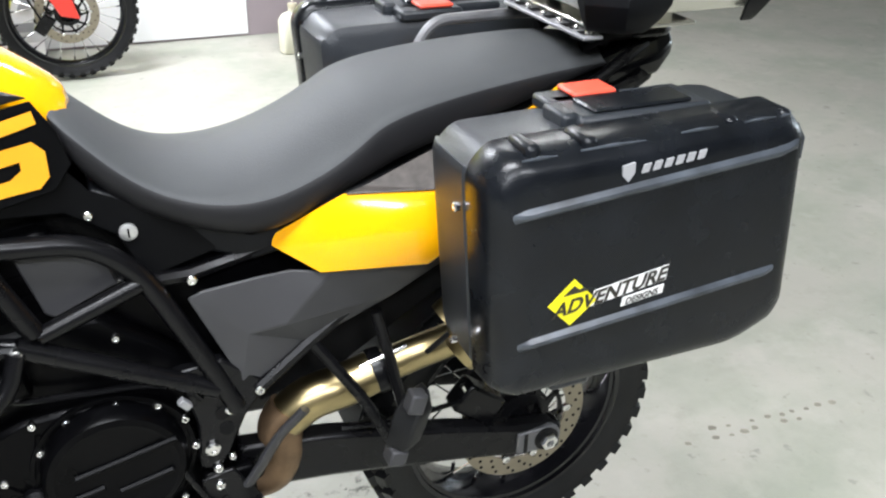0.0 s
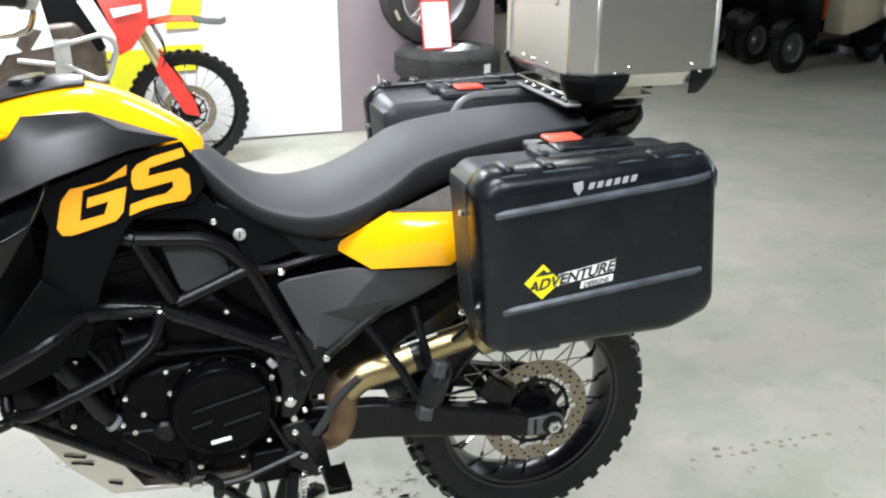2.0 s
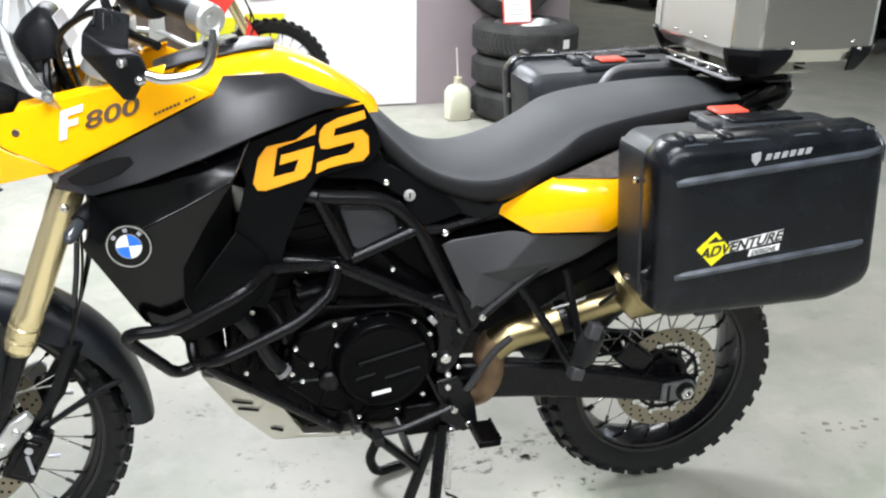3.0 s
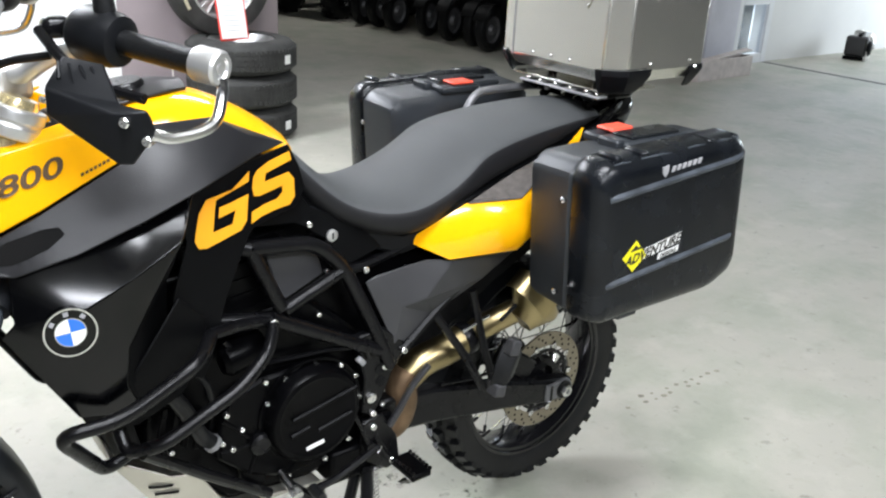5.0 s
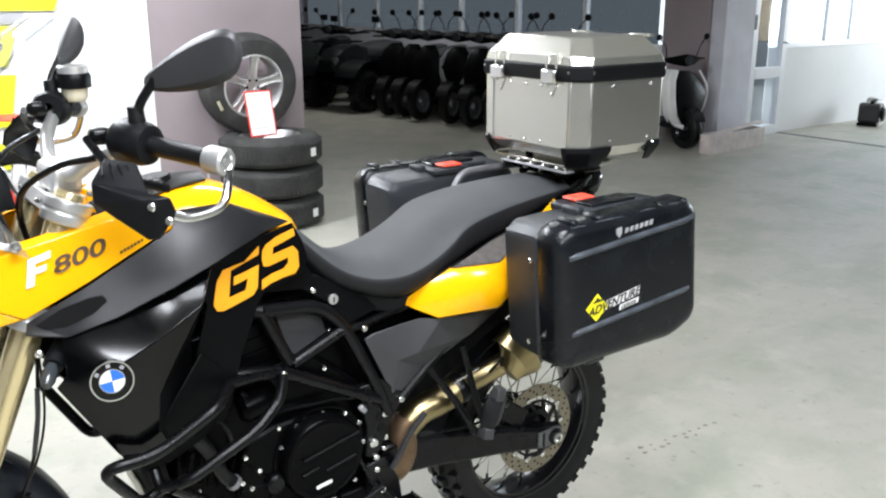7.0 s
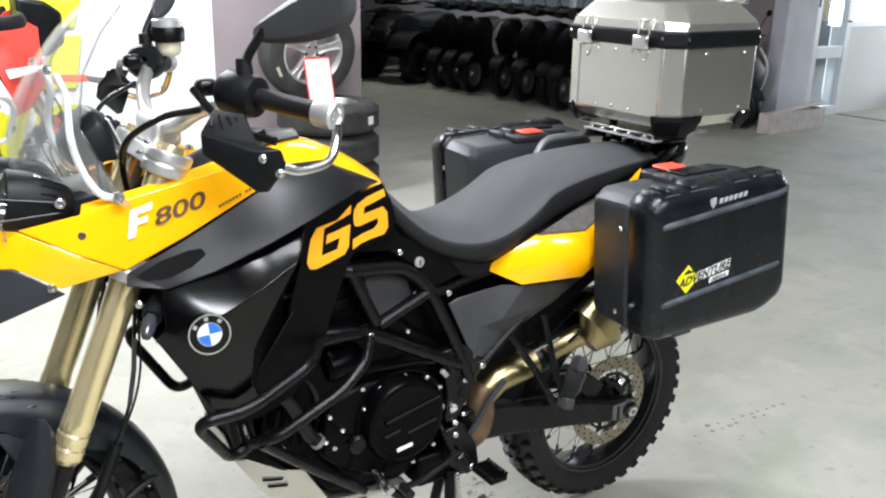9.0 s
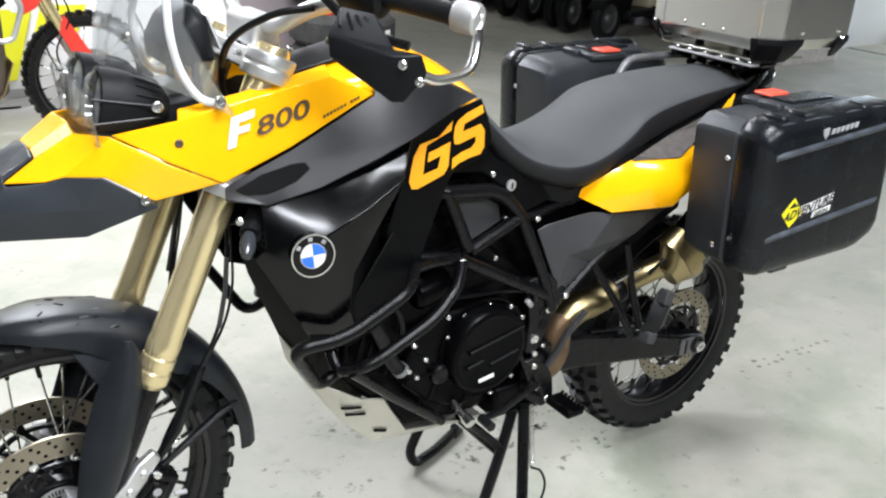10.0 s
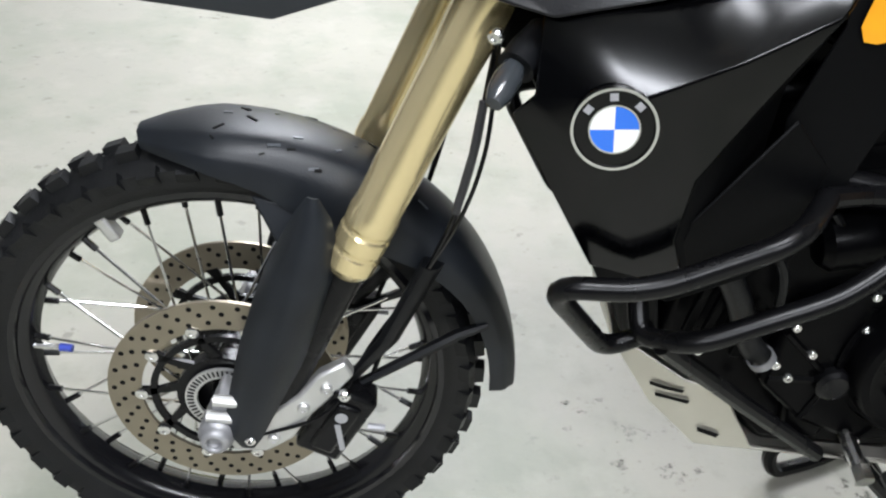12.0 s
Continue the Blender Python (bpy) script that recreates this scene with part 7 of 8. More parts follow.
for k in range(7):
    part("print_bar", box(B(), -0.065, 0.05 + 0.012 * ((k * 5) % 3 - 1), -0.0036, -0.0028, 0.055 + 0.03 * k, 0.058 + 0.03 * k), GREY_INK, paper)

can = thing("canister", "translucent whitish plastic canister with a stick, on the floor", "canister", m=pose(1.36, 3.72, 0.0))
part("body", loft(B(), [[(w * math.copysign(abs(math.cos(a)) ** 0.5, math.cos(a)), d * math.copysign(abs(math.sin(a)) ** 0.5, math.sin(a)), z) for a in (2 * math.pi * k / 24 for k in range(24))] for z, w, d in ((0, 0.07, 0.05), (0.01, 0.082, 0.06), (0.18, 0.082, 0.06), (0.215, 0.06, 0.045), (0.23, 0.025, 0.025), (0.25, 0.024, 0.024))]), CANISTER, can, angle=50)
part("cap", lathe(B(), [(0, 0.25), (0.028, 0.25), (0.028, 0.275), (0, 0.278)], 16), CREAM, can)
part("stick", tube(B(), [(0.0, 0, 0.27), (-0.008, 0.01, 0.46)], 0.006, 8), PALE_WOOD, can)

# dark tread prints and oil spots on the floor
rnd = random.Random(11)
SPOTS = [(0.41, -0.15, 0.01, 2), (0.60, -0.18, 0.01, 2), (0.52, -0.28, 0.02, 3), (0.57, -0.32, 0.03, 3), (0.47, -0.33, 0.01, 2), (0.42, 0.0, 0.06, 4), (0.22, 0.12, 0.10, 10), (-0.10, 0.22, 0.08, 9), (-0.05, 0.40, 0.15, 6), (0.9, 0.9, 0.4, 6)]
prints = B()
for k in range(12):
    for j in range(2):
        x, y = 1.34 + 0.040 * k + 0.014 * j + rnd.uniform(-0.006, 0.006), 0.055 - 0.0032 * k + 0.030 * j + rnd.uniform(-0.004, 0.004)
        if rnd.random() < 0.22 + 0.25 * (j + k > 9):
            continue
        n = 7
        r = rnd.uniform(0.007, 0.012)
        prints.faces.new([prints.verts.new((x + r * (1 + 0.3 * rnd.uniform(-1, 1)) * math.cos(2 * math.pi * i / n), y + 0.75 * r * (1 + 0.3 * rnd.uniform(-1, 1)) * math.sin(2 * math.pi * i / n), 0.0008)) for i in range(n)])
STAIN = material("floor_stain", (0.21, 0.20, 0.155), 0.6, var=0.3, scale=30)
dirt = B()
for cx, cy, ra in ((-0.142, 0.183, 0.035), (-0.037, 0.160, 0.040), (-0.073, 0.165, 0.030), (-0.036, 0.274, 0.030), (-0.105, 0.255, 0.040), (-0.211, 0.329, 0.045), (0.589, -0.198, 0.022), (0.587, -0.298, 0.030), (0.517, -0.291, 0.026), (0.542, -0.121, 0.020), (0.269, 0.117, 0.060), (0.46, -0.02, 0.05), (0.62, 0.02, 0.07), (0.36, 0.16, 0.09), (0.52, 0.20, 0.10), (-1.317, 2.482, 0.06), (-0.35, 0.55, 0.06), (0.05, 0.42, 0.08)):
    for k in range(int(260 * ra) + 5):
        n, rb = 9, ra * rnd.uniform(0.10, 0.34)
        bx, by = cx + rnd.gauss(0, ra * 0.55), cy + rnd.gauss(0, ra * 0.40)
        dirt.faces.new([dirt.verts.new((bx + rb * rnd.uniform(0.6, 1.3) * math.cos(2 * math.pi * i / n), by + 0.7 * rb * rnd.uniform(0.6, 1.3) * math.sin(2 * math.pi * i / n), 0.0007 + 0.00002 * k)) for i in range(n)])
for cx, cy, sp, cnt in SPOTS:
    for k in range(cnt):
        x, y = cx + rnd.gauss(0, sp), cy + rnd.gauss(0, sp)
        n, r = 8, rnd.uniform(0.003, 0.011) * (1.0 if cnt > 3 else 1.6)
        dirt.faces.new([dirt.verts.new((x + r * (1 + 0.45 * rnd.uniform(-1, 1)) * math.cos(2 * math.pi * i / n), y + 0.7 * r * (1 + 0.45 * rnd.uniform(-1, 1)) * math.sin(2 * math.pi * i / n), 0.0006)) for i in range(n)])
JOINT = material("joint_filler", (0.15, 0.15, 0.15), 0.8, var=0.4, scale=9)
STAINED = stain("floor_dirt_stain", (0.10, 0.10, 0.075))
dirt_marks = tagged(finish(dirt, "floor_dirt", STAINED), "dark oil and dirt spots on the concrete", "dirt", kind="stuff")
tagged(finish(prints, "floor_marks", STAIN), "row of small dark tread prints on the concrete", "marks", kind="structure")


# the red motorcycle by the banner
red = thing("red_motorcycle", "red and white off-road motorcycle standing before the banner", "motorcycle", m=pose(0.18, 3.60, 0.0))
RF, RR = Vector((0, 0, 0.347)), Vector((-1.52, 0, 0.335))
for c, nm, ro, hf, rr, lab in ((RF, "front_wheel", 0.347, 0.046, 0.272, "black block-tread front tyre"), (RR, "rear_wheel", 0.332, 0.066, 0.235, "black block-tread rear tyre")):
    w = spoked_wheel(red, nm, c, ro, hf, rr, 0.034, 0.05, 0.05, 24, 40, [(-0.98, -0.5, 0.018, 0.0), (-0.4, 0.4, 0.02, 0.5), (0.5, 0.98, 0.018, 0.0)], lab)
    brake_disc(w, c, -0.072, 0.15 if c is RF else 0.12, 36)
RD = Vector((-0.42, 0, 0.907)).normalized()
for s in (-1, 1):
    y = s * 0.10
    a, b = Vector((-0.02, y, 0.36)), Vector((-0.02, y, 0.36)) + RD * 0.80
    leg = part("fork_leg", tube(B(), [a + RD * 0.28, b], 0.027, 18), GOLD, red, "gold fork leg")
    part("slider", tube(B(), [a, a + RD * 0.3], 0.021, 14), SILVER, leg)
    part("fork_guard", facets(B(), {"a": (0.055, -0.132, 0.325), "b": (-0.03, -0.135, 0.345), "c": (-0.16, -0.138, 0.60), "d": (-0.13, -0.13, 0.69), "e": (-0.075, -0.13, 0.60), "f": (0.03, -0.14, 0.42)}, [("a", "b", "f"), ("b", "c", "d", "e", "f")], 0.006, s > 0), RED, leg, "red fork guard", bevel=0.004)
    part("brake_caliper", box(B(), -0.05, 0.05, -0.02, 0.02, -0.03, 0.03, pose(-0.11, s * 0.09, 0.30, 0, -50, 0)), STEEL_BLACK, leg, bevel=0.006)
    part("brake_hose", tube(B(), smooth_path([(-0.12, s * 0.11, 0.32), (-0.18, s * 0.125, 0.5), (-0.10, s * 0.13, 0.68), (-0.16, s * 0.12, 0.85)]), 0.005, 8), STEEL_BLACK, leg)
fn = part("high_fender", sheet(B(), [[(x, y * w, z - 0.025 * y * y) for y in (-1, -0.5, 0, 0.5, 1)] for x, z, w in ((-0.36, 0.80, 0.06), (-0.22, 0.855, 0.085), (-0.06, 0.880, 0.095), (0.06, 0.875, 0.095))], 0.005), RED, red, "red front fender with dark tip", angle=50)
part("fender_tip", sheet(B(), [[(x, y * w, z - 0.025 * y * y) for y in (-1, -0.5, 0, 0.5, 1)] for x, z, w in ((0.062, 0.875, 0.095), (0.14, 0.858, 0.09), (0.22, 0.85, 0.065), (0.25, 0.862, 0.04))], 0.005), GREY_PLASTIC, fn, "dark grey fender tip", angle=50)
for s in (-1, 1):
    f = s > 0
    part("shroud", facets(B(), {"a": (-0.32, -0.20, 0.98), "b": (-0.28, -0.12, 1.22), "c": (-0.16, -0.08, 1.28), "d": (-0.17, -0.13, 1.08), "e": (-0.17, -0.19, 0.86), "f": (-0.27, -0.21, 0.735), "g": (-0.34, -0.21, 0.70), "h": (-0.345, -0.21, 0.80), "i": (-0.42, -0.19, 1.00), "j": (-0.40, -0.15, 1.12)}, [("a", "b", "c", "d"), ("a", "d", "e"), ("a", "e", "f", "g", "h"), ("a", "h", "i"), ("a", "i", "j", "b")], 0.006, f), RED, red, "red plastic tank shroud", bevel=0.004)
    part("shroud_stripe", facets(B(), {"a": (-0.35, -0.217, 0.71), "b": (-0.345, -0.217, 0.80), "c": (-0.44, -0.205, 1.0), "d": (-0.52, -0.19, 0.99), "e": (-0.42, -0.215, 0.80), "f": (-0.39, -0.215, 0.72)}, [("a", "b", "e", "f"), ("b", "c", "d", "e")], 0.006, f), WHITE, red, "white stripe on the shroud", bevel=0.003)
    part("shroud_print", facets(B(), {"a": (-0.345, -0.216, 0.90), "b": (-0.20, -0.205, 0.93), "c": (-0.20, -0.203, 0.965), "d": (-0.36, -0.206, 0.945)}, [("a", "b", "c", "d")], 0.002, f), WHITE_INK, red)
    part("crash_bar", tube(B(), rounded([(-0.85, s * 0.15, 0.69), (-0.60, s * 0.22, 0.66), (-0.45, s * 0.27, 0.585), (-0.40, s * 0.27, 0.60), (-0.34, s * 0.26, 0.76), (-0.40, s * 0.27, 0.83), (-0.56, s * 0.27, 0.79), (-0.66, s * 0.24, 0.77), (-0.63, s * 0.20, 0.66)], 0.05), 0.0135, 12), SILVER, red, "silver tubular crash bar")
    part("bar_plate", plate(B(), [(-0.67, 0.60), (-0.58, 0.63), (-0.58, 0.80), (-0.66, 0.80)], s * 0.215, s * 0.222), SILVER, red)
    part("side_panel", facets(B(), {"a": (-0.70, -0.15, 1.0), "b": (-1.25, -0.13, 0.98), "c": (-1.35, -0.12, 0.85), "d": (-0.90, -0.15, 0.72), "e": (-0.66, -0.17, 0.76)}, [("a", "b", "c", "d", "e")], 0.006, f), WHITE, red, "white side panel", bevel=0.004)
part("engine", loft(B(), [[(x, -w, z0), (x, -w, z1), (x, w, z1), (x, w, z0)] for x, z0, z1, w in ((-0.98, 0.34, 0.62, 0.13), (-0.80, 0.24, 0.86, 0.16), (-0.55, 0.22, 0.88, 0.16), (-0.42, 0.30, 0.70, 0.12))]), BRONZE, red, "dull bronze-brown engine", bevel=0.02)
for s in (-1, 1):
    ec = part("engine_cover", lathe(B(), [(0.0, 0.04), (0.08, 0.04), (0.10, 0.028), (0.115, 0.0)], 32, along((-0.72, s * 0.155, 0.45), (-0.72, s * 0.5, 0.45))), BRONZE, red)
    for k in range(8):
        a = 2 * math.pi * k / 8
        bolt(ec, (-0.72 + 0.108 * math.cos(a), s * 0.16, 0.45 + 0.108 * math.sin(a)), (0, s, 0), 0.007)
part("belly_guard", sheet(B(), [[(x, y, z) for y in (-0.15, -0.08, 0.08, 0.15)] for x, z in ((-0.40, 0.46), (-0.46, 0.30), (-0.56, 0.22), (-0.95, 0.205))], 0.006), PIPE, red, "golden engine guard", angle=20)
part("frame_body", loft(B(), [[(x, -w, z0), (x, -w, z1), (x, w, z1), (x, w, z0)] for x, z0, z1, w in ((-0.22, 0.86, 1.05, 0.07), (-0.45, 0.70, 1.10, 0.13), (-0.80, 0.74, 1.0, 0.14), (-1.2, 0.80, 0.95, 0.10))]), DARK, red, "black frame and tank", bevel=0.02)
part("seat", loft(B(), [seat_ring(*r) for r in ((-0.50, 1.06, 0.98, 0.10, 0.02), (-0.70, 0.93, 0.86, 0.14, 0.02), (-0.95, 0.93, 0.86, 0.15, 0.02), (-1.10, 0.98, 0.90, 0.14, 0.02), (-1.45, 1.0, 0.93, 0.10, 0.02))]), VINYL, red, "black seat", angle=70, sub=1)
part("rear_fender", sheet(B(), [[(x, y, z) for y in (-0.09, 0, 0.09)] for x, z in ((-1.3, 0.86), (-1.55, 0.90), (-1.8, 0.94))], 0.006), RED, red)
part("swing_arm", box(B(), -1.52, -0.95, -0.12, -0.08, 0.32, 0.40), SILVER, red, bevel=0.01)
part("swing_arm", box(B(), -1.52, -0.95, 0.08, 0.12, 0.32, 0.40), SILVER, red, bevel=0.01)
part("handlebar", tube(B(), rounded([(-0.52, -0.43, 1.20), (-0.42, -0.28, 1.22), (-0.36, -0.1, 1.17), (-0.36, 0.1, 1.17), (-0.42, 0.28, 1.22), (-0.52, 0.43, 1.20)], 0.05), 0.013, 10), STEEL_BLACK, red, "black handlebar")
for s in (-1, 1):
    part("hand_guard", tube(B(), smooth_path([(-0.52, s * 0.44, 1.20), (-0.40, s * 0.45, 1.19), (-0.28, s * 0.36, 1.20), (-0.28, s * 0.22, 1.21)]), 0.02, 8, 1.8), PLASTIC, red, "black hand guard")
part("headlight", loft(B(), [[(x, -w, z0), (x, -w, z1), (x, w, z1), (x, w, z0)] for x, z0, z1, w in ((-0.26, 0.98, 1.30, 0.12), (-0.12, 1.0, 1.28, 0.11), (-0.03, 1.06, 1.22, 0.07))]), PLASTIC, red, "black headlight unit", bevel=0.02)
wsr = part("windscreen", sheet(B(), [[(x + 0.10 * v * v, 0.14 * v * w, z) for v in (-1, -0.5, 0, 0.5, 1)] for x, z, w in ((-0.08, 1.28, 1), (-0.16, 1.40, 1), (-0.26, 1.52, 0.7))], 0.004), SCREEN, red, "clear windscreen", angle=60)
wsr.visible_shadow = False
part("side_stand", tube(B(), [(-0.85, -0.12, 0.30), (-0.88, -0.24, 0.012)], 0.013, 10), STEEL_BLACK, red, "black side stand")
part("stand_foot", box(B(), -0.93, -0.83, -0.27, -0.21, 0.0, 0.012), STEEL_BLACK, red)


# dark quads and scooters in the bay
def quad(name, body, label, m):
    q = thing(name, label, "quad bike", group="vehicles in the bay", m=m)
    for x in (-0.62, 0.62):
        for y in (-0.42, 0.42):
            c = Vector((x, y, 0.27))
            prof = [(0.12, 0.09), (0.16, 0.105), (0.23, 0.10), (0.262, 0.075), (0.27, 0.0)]
            t = part("wheel", lathe(B(), prof + [(r, -h) for r, h in prof[-2::-1]], 28, Matrix.Translation(c) @ SIDE), RUBBER, q, "fat black tyre")
            part("rim", lathe(B(), [(0, 0.05), (0.05, 0.06), (0.10, 0.05), (0.122, 0.09), (0.122, -0.09), (0.10, -0.05), (0.05, -0.06), (0, -0.05)], 20, Matrix.Translation(c) @ SIDE), STEEL_BLACK, t)
            bm = B()
            for k in range(18):
                for h in (-0.055, 0.055):
                    box(bm, 0.255, 0.283, -0.018, 0.018, h - 0.035, h + 0.035, Matrix.Translation(c) @ SIDE @ Matrix.Rotation(2 * math.pi * (k + (h > 0) * 0.5) / 18, 4, "Z"))
            part("tread", bm, RUBBER, t)["kind"] = "stuff"
    part("chassis", loft(B(), [[(x, -w, z0), (x, -w, z1), (x, w, z1), (x, w, z0)] for x, z0, z1, w in ((-0.75, 0.34, 0.55, 0.16), (-0.3, 0.26, 0.66, 0.22), (0.3, 0.26, 0.62, 0.22), (0.75, 0.34, 0.55, 0.16))]), ENGINE, q, bevel=0.02)
    for s in (-1, 1):
        for x0 in (-0.62, 0.62):
            part("fender", sheet(B(), [[(x0 + 0.36 * math.cos(a), s * y, 0.32 + 0.34 * math.sin(a)) for y in (0.18, 0.38, 0.54)] for a in (radians(25 + 13 * k) for k in range(11))], 0.012), body, q, "plastic fender")
    part("hood", loft(B(), [[(x, -w, z0), (x, -w * 0.7, z1), (x, w * 0.7, z1), (x, w, z0)] for x, z0, z1, w in ((-0.92, 0.52, 0.66, 0.16), (-0.75, 0.55, 0.80, 0.24), (-0.40, 0.60, 0.86, 0.20), (-0.15, 0.62, 0.78, 0.15))]), body, q, "front cowl", bevel=0.02)
    part("seat", loft(B(), [seat_ring(*r) for r in ((-0.18, 0.82, 0.70, 0.13, 0.02), (0.1, 0.80, 0.68, 0.16, 0.02), (0.4, 0.84, 0.70, 0.17, 0.02), (0.62, 0.86, 0.74, 0.14, 0.02))]), VINYL, q, "black seat", angle=70)
    hbq = part("handlebar", tube(B(), rounded([(-0.20, -0.38, 1.02), (-0.30, -0.22, 1.04), (-0.36, 0, 0.98), (-0.30, 0.22, 1.04), (-0.20, 0.38, 1.02)], 0.06), 0.014, 8), STEEL_BLACK, q)
    for s in (-1, 1):
        part("lamp", lathe(B(), [(0, 0), (0.055, 0), (0.05, 0.03), (0, 0.04)], 16, along((-0.86, s * 0.13, 0.66), (-1.2, s * 0.15, 0.66))), CHROME, q, "round headlamp")
        part("mirror", box(B(), -0.30, -0.27, s * 0.36 - 0.06, s * 0.36 + 0.06, 1.14, 1.22), PLASTIC, hbq, bevel=0.01)
        part("mirror_stalk", tube(B(), [(-0.26, s * 0.30, 1.03), (-0.285, s * 0.36, 1.16)], 0.006, 6), STEEL_BLACK, hbq)
    for x0, x1, z in ((-0.86, -0.45, 0.90), (0.45, 0.95, 0.92)):
        rkq = part("rack", tube(B(), rounded([(x0, -0.28, z), (x1, -0.28, z), (x1, 0.28, z), (x0, 0.28, z), (x0, -0.28, z)], 0.04), 0.011, 8), STEEL_BLACK, q, "tubular rack")
        for k in range(3):
            part("rack_bar", tube(B(), [(x0 + (x1 - x0) * (k + 1) / 4, -0.28, z), (x0 + (x1 - x0) * (k + 1) / 4, 0.28, z)], 0.008, 6), STEEL_BLACK, rkq)
    return q


def scooter(name, body, label, m, shield=None):
    q = thing(name, label, "scooter", group="vehicles in the bay", m=m)
    front_x, wide = (-0.52, 1.3) if shield else (-0.62, 1.0)
    for x in (front_x, 0.62):
        c = Vector((x, 0, 0.235))
        prof = [(0.14, 0.04), (0.16, 0.052), (0.20, 0.055), (0.225, 0.04), (0.235, 0.0)]
        t = part("wheel", lathe(B(), prof + [(r, -h) for r, h in prof[-2::-1]], 28, Matrix.Translation(c) @ SIDE), RUBBER, q, "small black tyre")
        part("rim", lathe(B(), [(0, 0.05), (0.04, 0.05), (0.06, 0.02), (0.12, 0.02), (0.145, 0.04), (0.145, -0.04), (0.12, -0.02), (0.06, -0.02), (0.04, -0.05), (0, -0.05)], 20, Matrix.Translation(c) @ SIDE), STEEL_BLACK if shield else DULL_STEEL, t)
    part("front_fender", sheet(B(), [[(front_x + 0.265 * math.cos(a), y, 0.235 + 0.265 * math.sin(a)) for y in (-0.075, -0.05, 0, 0.05, 0.075)] for a in (radians(30 + 14 * k) for k in range(10))], 0.008), SOFT_BLACK, q, "rounded front fender")
    part("apron", loft(B(), [[(x, -w, z), (x - 0.05, -w * 0.6, z), (x - 0.07, 0, z), (x - 0.05, w * 0.6, z), (x, w, z), (x + 0.05, 0, z)] for x, z, w in ((-0.40, 0.26, 0.12 * wide), (-0.48, 0.45, 0.20 * wide), (-0.50, 0.66, 0.22 * wide), (-0.44, 0.82, 0.16 * wide), (-0.40, 0.90, 0.08 * wide))]), PLASTIC if shield else SOFT_BLACK, q, "front apron", angle=60)
    if shield:
        part("apron_edge", tube(B(), smooth_path([(-0.395, -0.165, 0.27), (-0.475, -0.268, 0.45), (-0.495, -0.292, 0.70), (-0.435, -0.212, 0.90)]), 0.013, 8), body, q, "white edge of the apron")
        part("side_panel", loft(B(), [[(x - 0.06, y - 0.07, z), (x - 0.03, y + 0.03, z), (x + 0.10, y + 0.03, z), (x + 0.08, y - 0.06, z)] for x, y, z in ((-0.44, 0.10, 0.27), (-0.48, 0.22, 0.40), (-0.50, 0.28, 0.60), (-0.47, 0.27, 0.80), (-0.43, 0.20, 0.92))]), body, q, "white side panel of the front", bevel=0.02, angle=60)
        part("lower_lip", tube(B(), smooth_path([(-0.46, 0.12, 0.29), (-0.52, 0.0, 0.25), (-0.46, -0.15, 0.28)]), 0.028, 10), body, q, "white lower edge of the front")
    part("floor_board", box(B(), -0.44, 0.05, -0.17, 0.17, 0.24, 0.32), PLASTIC, q, bevel=0.02)
    part("rear_body", loft(B(), [[(x, -w, z0), (x, -w * 0.8, z1), (x, w * 0.8, z1), (x, w, z0)] for x, z0, z1, w in ((0.0, 0.30, 0.66, 0.13), (0.2, 0.36, 0.72, 0.19), (0.55, 0.46, 0.74, 0.19), (0.88, 0.60, 0.76, 0.10))]), body, q, "rear body", bevel=0.03)
    part("engine", box(B(), 0.25, 0.66, -0.12, 0.10, 0.17, 0.38), ENGINE, q, bevel=0.03)
    part("seat", loft(B(), [seat_ring(*r) for r in ((0.0, 0.76, 0.70, 0.12, 0.02), (0.25, 0.79, 0.72, 0.15, 0.02), (0.55, 0.83, 0.74, 0.15, 0.02), (0.80, 0.84, 0.77, 0.11, 0.02))]), VINYL, q, "black seat", angle=70)
    hbq = part("handlebar", tube(B(), rounded([(-0.30, -0.34, 1.02), (-0.38, -0.18, 1.05), (-0.40, 0, 1.02), (-0.38, 0.18, 1.05), (-0.30, 0.34, 1.02)], 0.05), 0.014, 8), STEEL_BLACK, q)
    part("cowl", loft(B(), [[(-0.45 + b, y, 1.02 - h), (-0.49 + b, y, 1.02), (-0.43 + b, y, 1.02 + h), (-0.36 + b, y, 1.02)] for y, h, b in ((-0.26, 0.02, 0.10), (-0.15, 0.05, 0.03), (0.0, 0.075, 0.0), (0.15, 0.05, 0.03), (0.26, 0.02, 0.10))]), SOFT_BLACK, hbq, "wide black handlebar cover", bevel=0.008, angle=50)
    for s in (-1, 1):
        part("hand_lever", tube(B(), [(-0.39, s * 0.16, 1.04), (-0.36, s * 0.34, 1.03)], 0.009, 6), STEEL_BLACK, hbq)
    part("lamp", lathe(B(), [(0, 0), (0.055, 0), (0.05, 0.02), (0, 0.03)], 20, along((-0.485, 0, 1.02), (-0.8, 0, 1.0))), SMOKE, hbq, "round headlamp")
    if body is PALE_GREY:
        for s in (-1, 1):
            part("side_panel", loft(B(), [[(x - 0.05, s * (y - 0.06), z), (x - 0.02, s * (y + 0.02), z), (x + 0.14, s * (y + 0.03), z), (x + 0.12, s * (y - 0.05), z)] for x, y, z in ((-0.52, 0.14, 0.46), (-0.50, 0.20, 0.58), (-0.46, 0.22, 0.74), (-0.38, 0.16, 0.86))]), body, q, "pale grey side panel", bevel=0.02, angle=60)
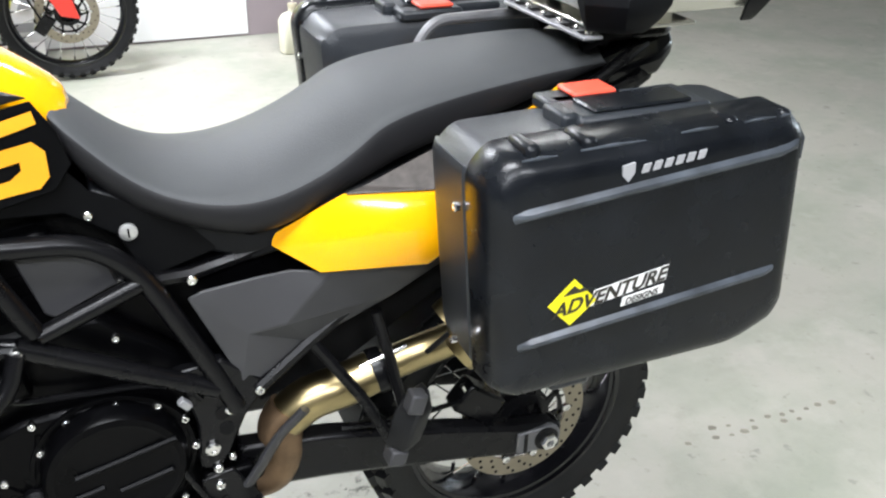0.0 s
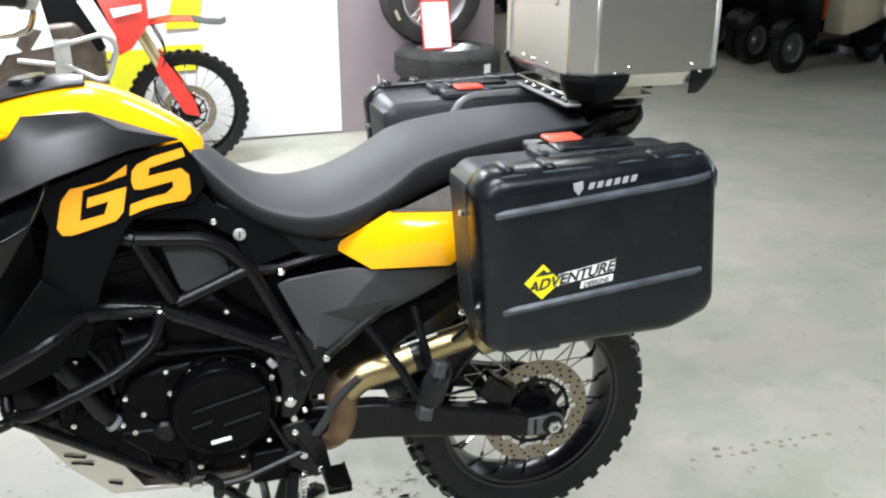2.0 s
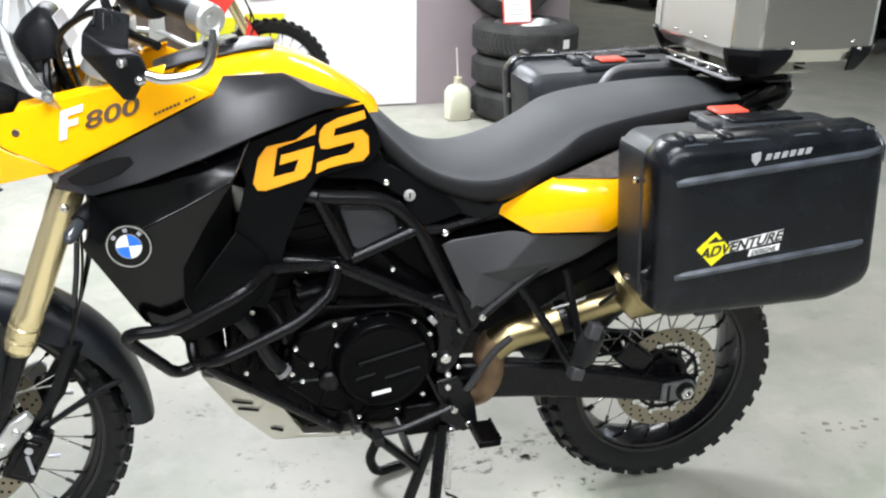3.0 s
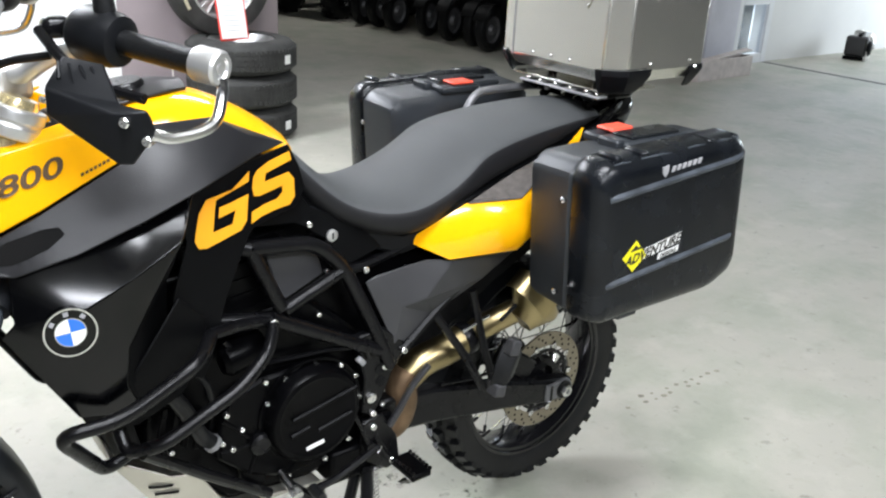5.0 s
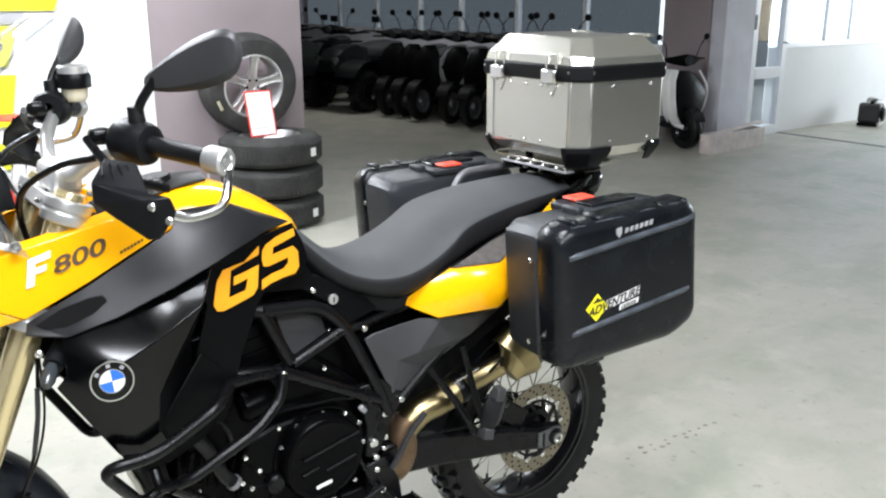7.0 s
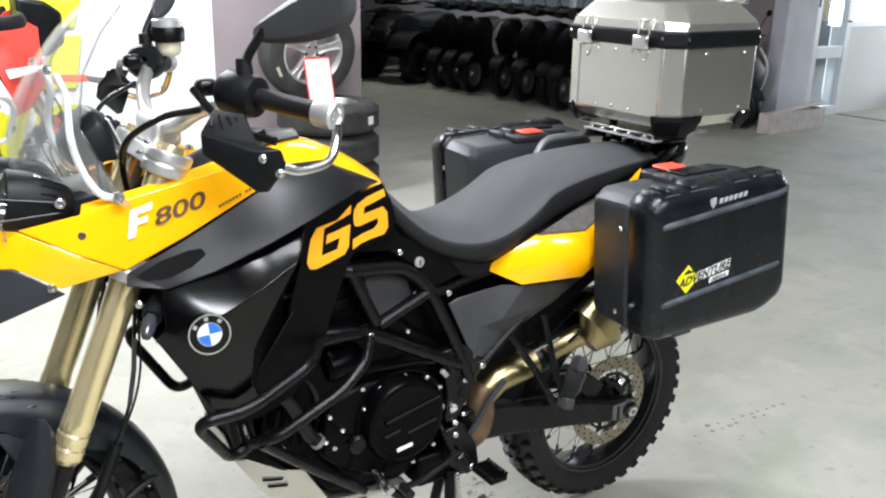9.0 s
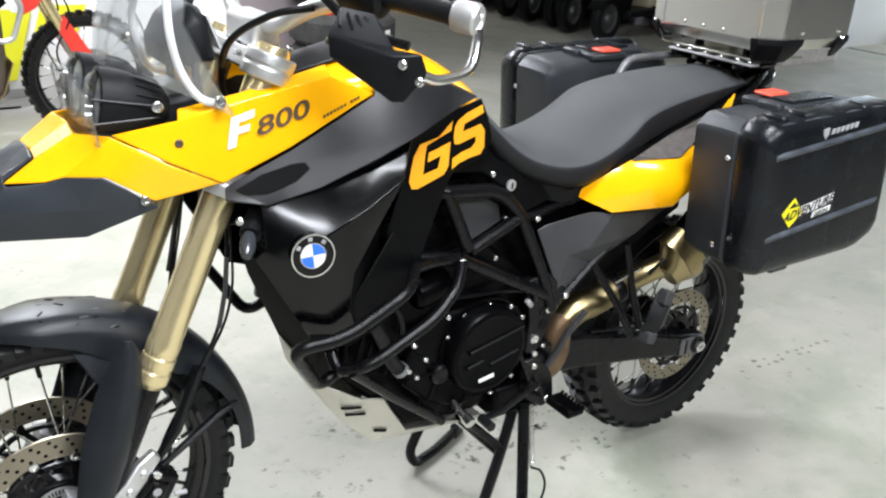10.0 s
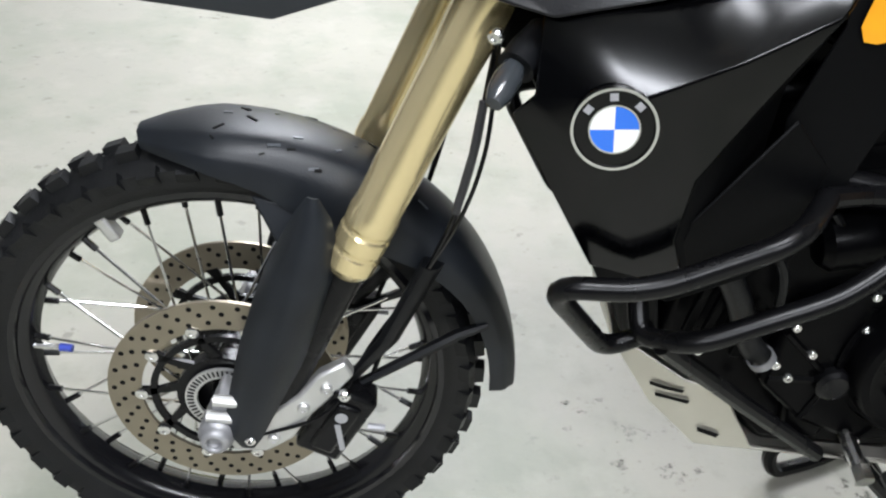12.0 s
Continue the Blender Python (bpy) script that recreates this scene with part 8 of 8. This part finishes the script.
    for s in (-1, 1):
        part("mirror_stalk", tube(B(), smooth_path([(-0.35, s * 0.22, 1.05), (-0.37, s * 0.26, 1.18), (-0.36, s * 0.33, 1.26)]), 0.006, 6), STEEL_BLACK, hbq)
        part("mirror", lathe(B(), [(0, -0.012), (0.034, -0.01), (0.038, 0.006), (0, 0.012)], 18, pose(-0.36, s * 0.35, 1.28, 0, 80, 0)), PLASTIC, hbq)
    return q


DARK_GREEN = material("dark_green_plastic", (0.012, 0.018, 0.012), 0.35, var=0.2)
DARK_RED = material("dark_red_plastic", (0.06, 0.006, 0.006), 0.35, var=0.2)
PALE_GREY = material("pale_grey_plastic", (0.24, 0.25, 0.26), 0.35, var=0.1)
q_dark = quad("quad_bike", PLASTIC, "black quad bike parked in the dim bay", pose(5.85, 9.05, 0, 0, 0, 20))
copy_thing(q_dark, pose(5.75, 12.3, 0, 0, 0, 14))
quad("quad_bike", DARK_GREEN, "dark green quad bike parked in the dim bay", pose(5.8, 10.4, 0, 0, 0, 22))
quad("quad_bike", DARK_RED, "dark quad bike with red-brown fenders in the dim bay", pose(4.9, 13.6, 0, 0, 0, 40))
s_black = scooter("scooter", PLASTIC, "black scooter parked in the dim bay", pose(6.26, 6.68, 0, 0, 0, 20))
for x, y, a in ((6.02, 8.22, 26), (6.12, 7.55, 20), (6.28, 6.30, 22), (6.0, 9.75, 18), (6.1, 11.3, 16)):
    copy_thing(s_black, pose(x, y, 0, 0, 0, a))
scooter("scooter", PALE_GREY, "scooter with pale grey body panels in the dim bay", pose(6.22, 7.12, 0, 0, 0, 24))
scooter("scooter", CREAM, "cream scooter parked in the dim bay", pose(6.10, 7.90, 0, 0, 0, 22))
scooter("scooter", CREAM, "cream scooter parked in the dim bay", pose(6.20, 5.33, 0, 0, 0, 14))
scooter("scooter", ORANGE, "orange scooter parked in the dim bay", pose(6.2, 5.92, 0, 0, 0, 18))
scooter("scooter", WHITE, "white scooter with a black front apron, beside the lilac column", pose(6.58, 4.46, 0, 0, 0, 80) @ Matrix.Scale(0.86, 4), PLASTIC)
crate = thing("board_box", "low pale wooden box on the floor by the wall", "box", m=pose(6.87, 3.72, 0.0, 0, 0, 3))
part("front_board", box(B(), -0.46, 0.46, -0.07, -0.05, 0.0, 0.19), PALE_WOOD, crate, bevel=0.003)
part("back_board", box(B(), -0.46, 0.46, 0.05, 0.07, 0.0, 0.19), PALE_WOOD, crate, bevel=0.003)
part("end_board", box(B(), -0.46, -0.44, -0.048, 0.048, 0.0, 0.19), PALE_WOOD, crate)
part("end_board", box(B(), 0.44, 0.46, -0.048, 0.048, 0.0, 0.19), PALE_WOOD, crate)
part("loose_board", box(B(), -0.46, 0.52, -0.045, 0.05, 0.0, 0.012, pose(0.02, 0.0, 0.20, 0, -3, 4)), PALE_WOOD, crate, "thin pale board lying on the box", bevel=0.002)
part("base_board", box(B(), -0.438, 0.438, -0.048, 0.048, 0.004, 0.02), PALE_WOOD, crate)
tagged(finish(box(B(), -0.035, 0.035, -0.95, 1.0, 0.001, 0.004, pose(8.26, 3.15, 0, 0, 0, 1.5)), "floor_joint", JOINT), "dark worn joint across the concrete floor", "floor", kind="structure")
unit = thing("engine_unit", "small dark engine with pale fittings on the floor", "engine", m=pose(9.66, 3.82, 0.0, 0, 0, 20))
part("block", box(B(), -0.16, -0.03, -0.12, 0.12, 0.04, 0.27), GREY_PLASTIC, unit, bevel=0.03)
part("cowl", lathe(B(), [(0, 0), (0.085, 0.0), (0.105, 0.02), (0.110, 0.06), (0.095, 0.10), (0.06, 0.12), (0, 0.125)], 22, pose(0.07, -0.05, 0.19, 75, 25, 0)), SILVER, unit, "grey metal cowl")
for kx in (-0.12, -0.05, 0.03):
    part("top_knob", lathe(B(), [(0, 0), (0.022, 0), (0.026, 0.02), (0.018, 0.04), (0, 0.042)], 12, pose(kx, -0.02, 0.262)), PLASTIC, unit)
part("cylinder", lathe(B(), [(0, 0), (0.08, 0), (0.08, 0.03), (0.07, 0.04), (0.08, 0.05), (0.07, 0.06), (0.08, 0.07), (0.07, 0.09), (0, 0.1)], 20, pose(0.06, 0, 0.22, 0, 30, 0)), SILVER, unit)
for k in range(3):
    part("foot", box(B(), -0.14 + 0.11 * k, -0.08 + 0.11 * k, -0.13, -0.09, 0.0, 0.12), WHITE, unit, bevel=0.01)
part("carburettor", lathe(B(), [(0, 0), (0.05, 0.0), (0.055, 0.03), (0.04, 0.05), (0.045, 0.08), (0.03, 0.10), (0, 0.10)], 18, pose(0.10, -0.05, 0.14, 60, 20, 0)), CAST, unit, "pale fitting")
part("starter_drum", lathe(B(), [(0, 0), (0.085, 0.0), (0.09, 0.015), (0.07, 0.04), (0.05, 0.045), (0, 0.045)], 22, pose(-0.06, -0.118, 0.14, 90, 0, 0)), PLASTIC, unit)
part("base", box(B(), -0.16, 0.16, -0.10, 0.12, 0.0, 0.04), ENGINE, unit, bevel=0.01)
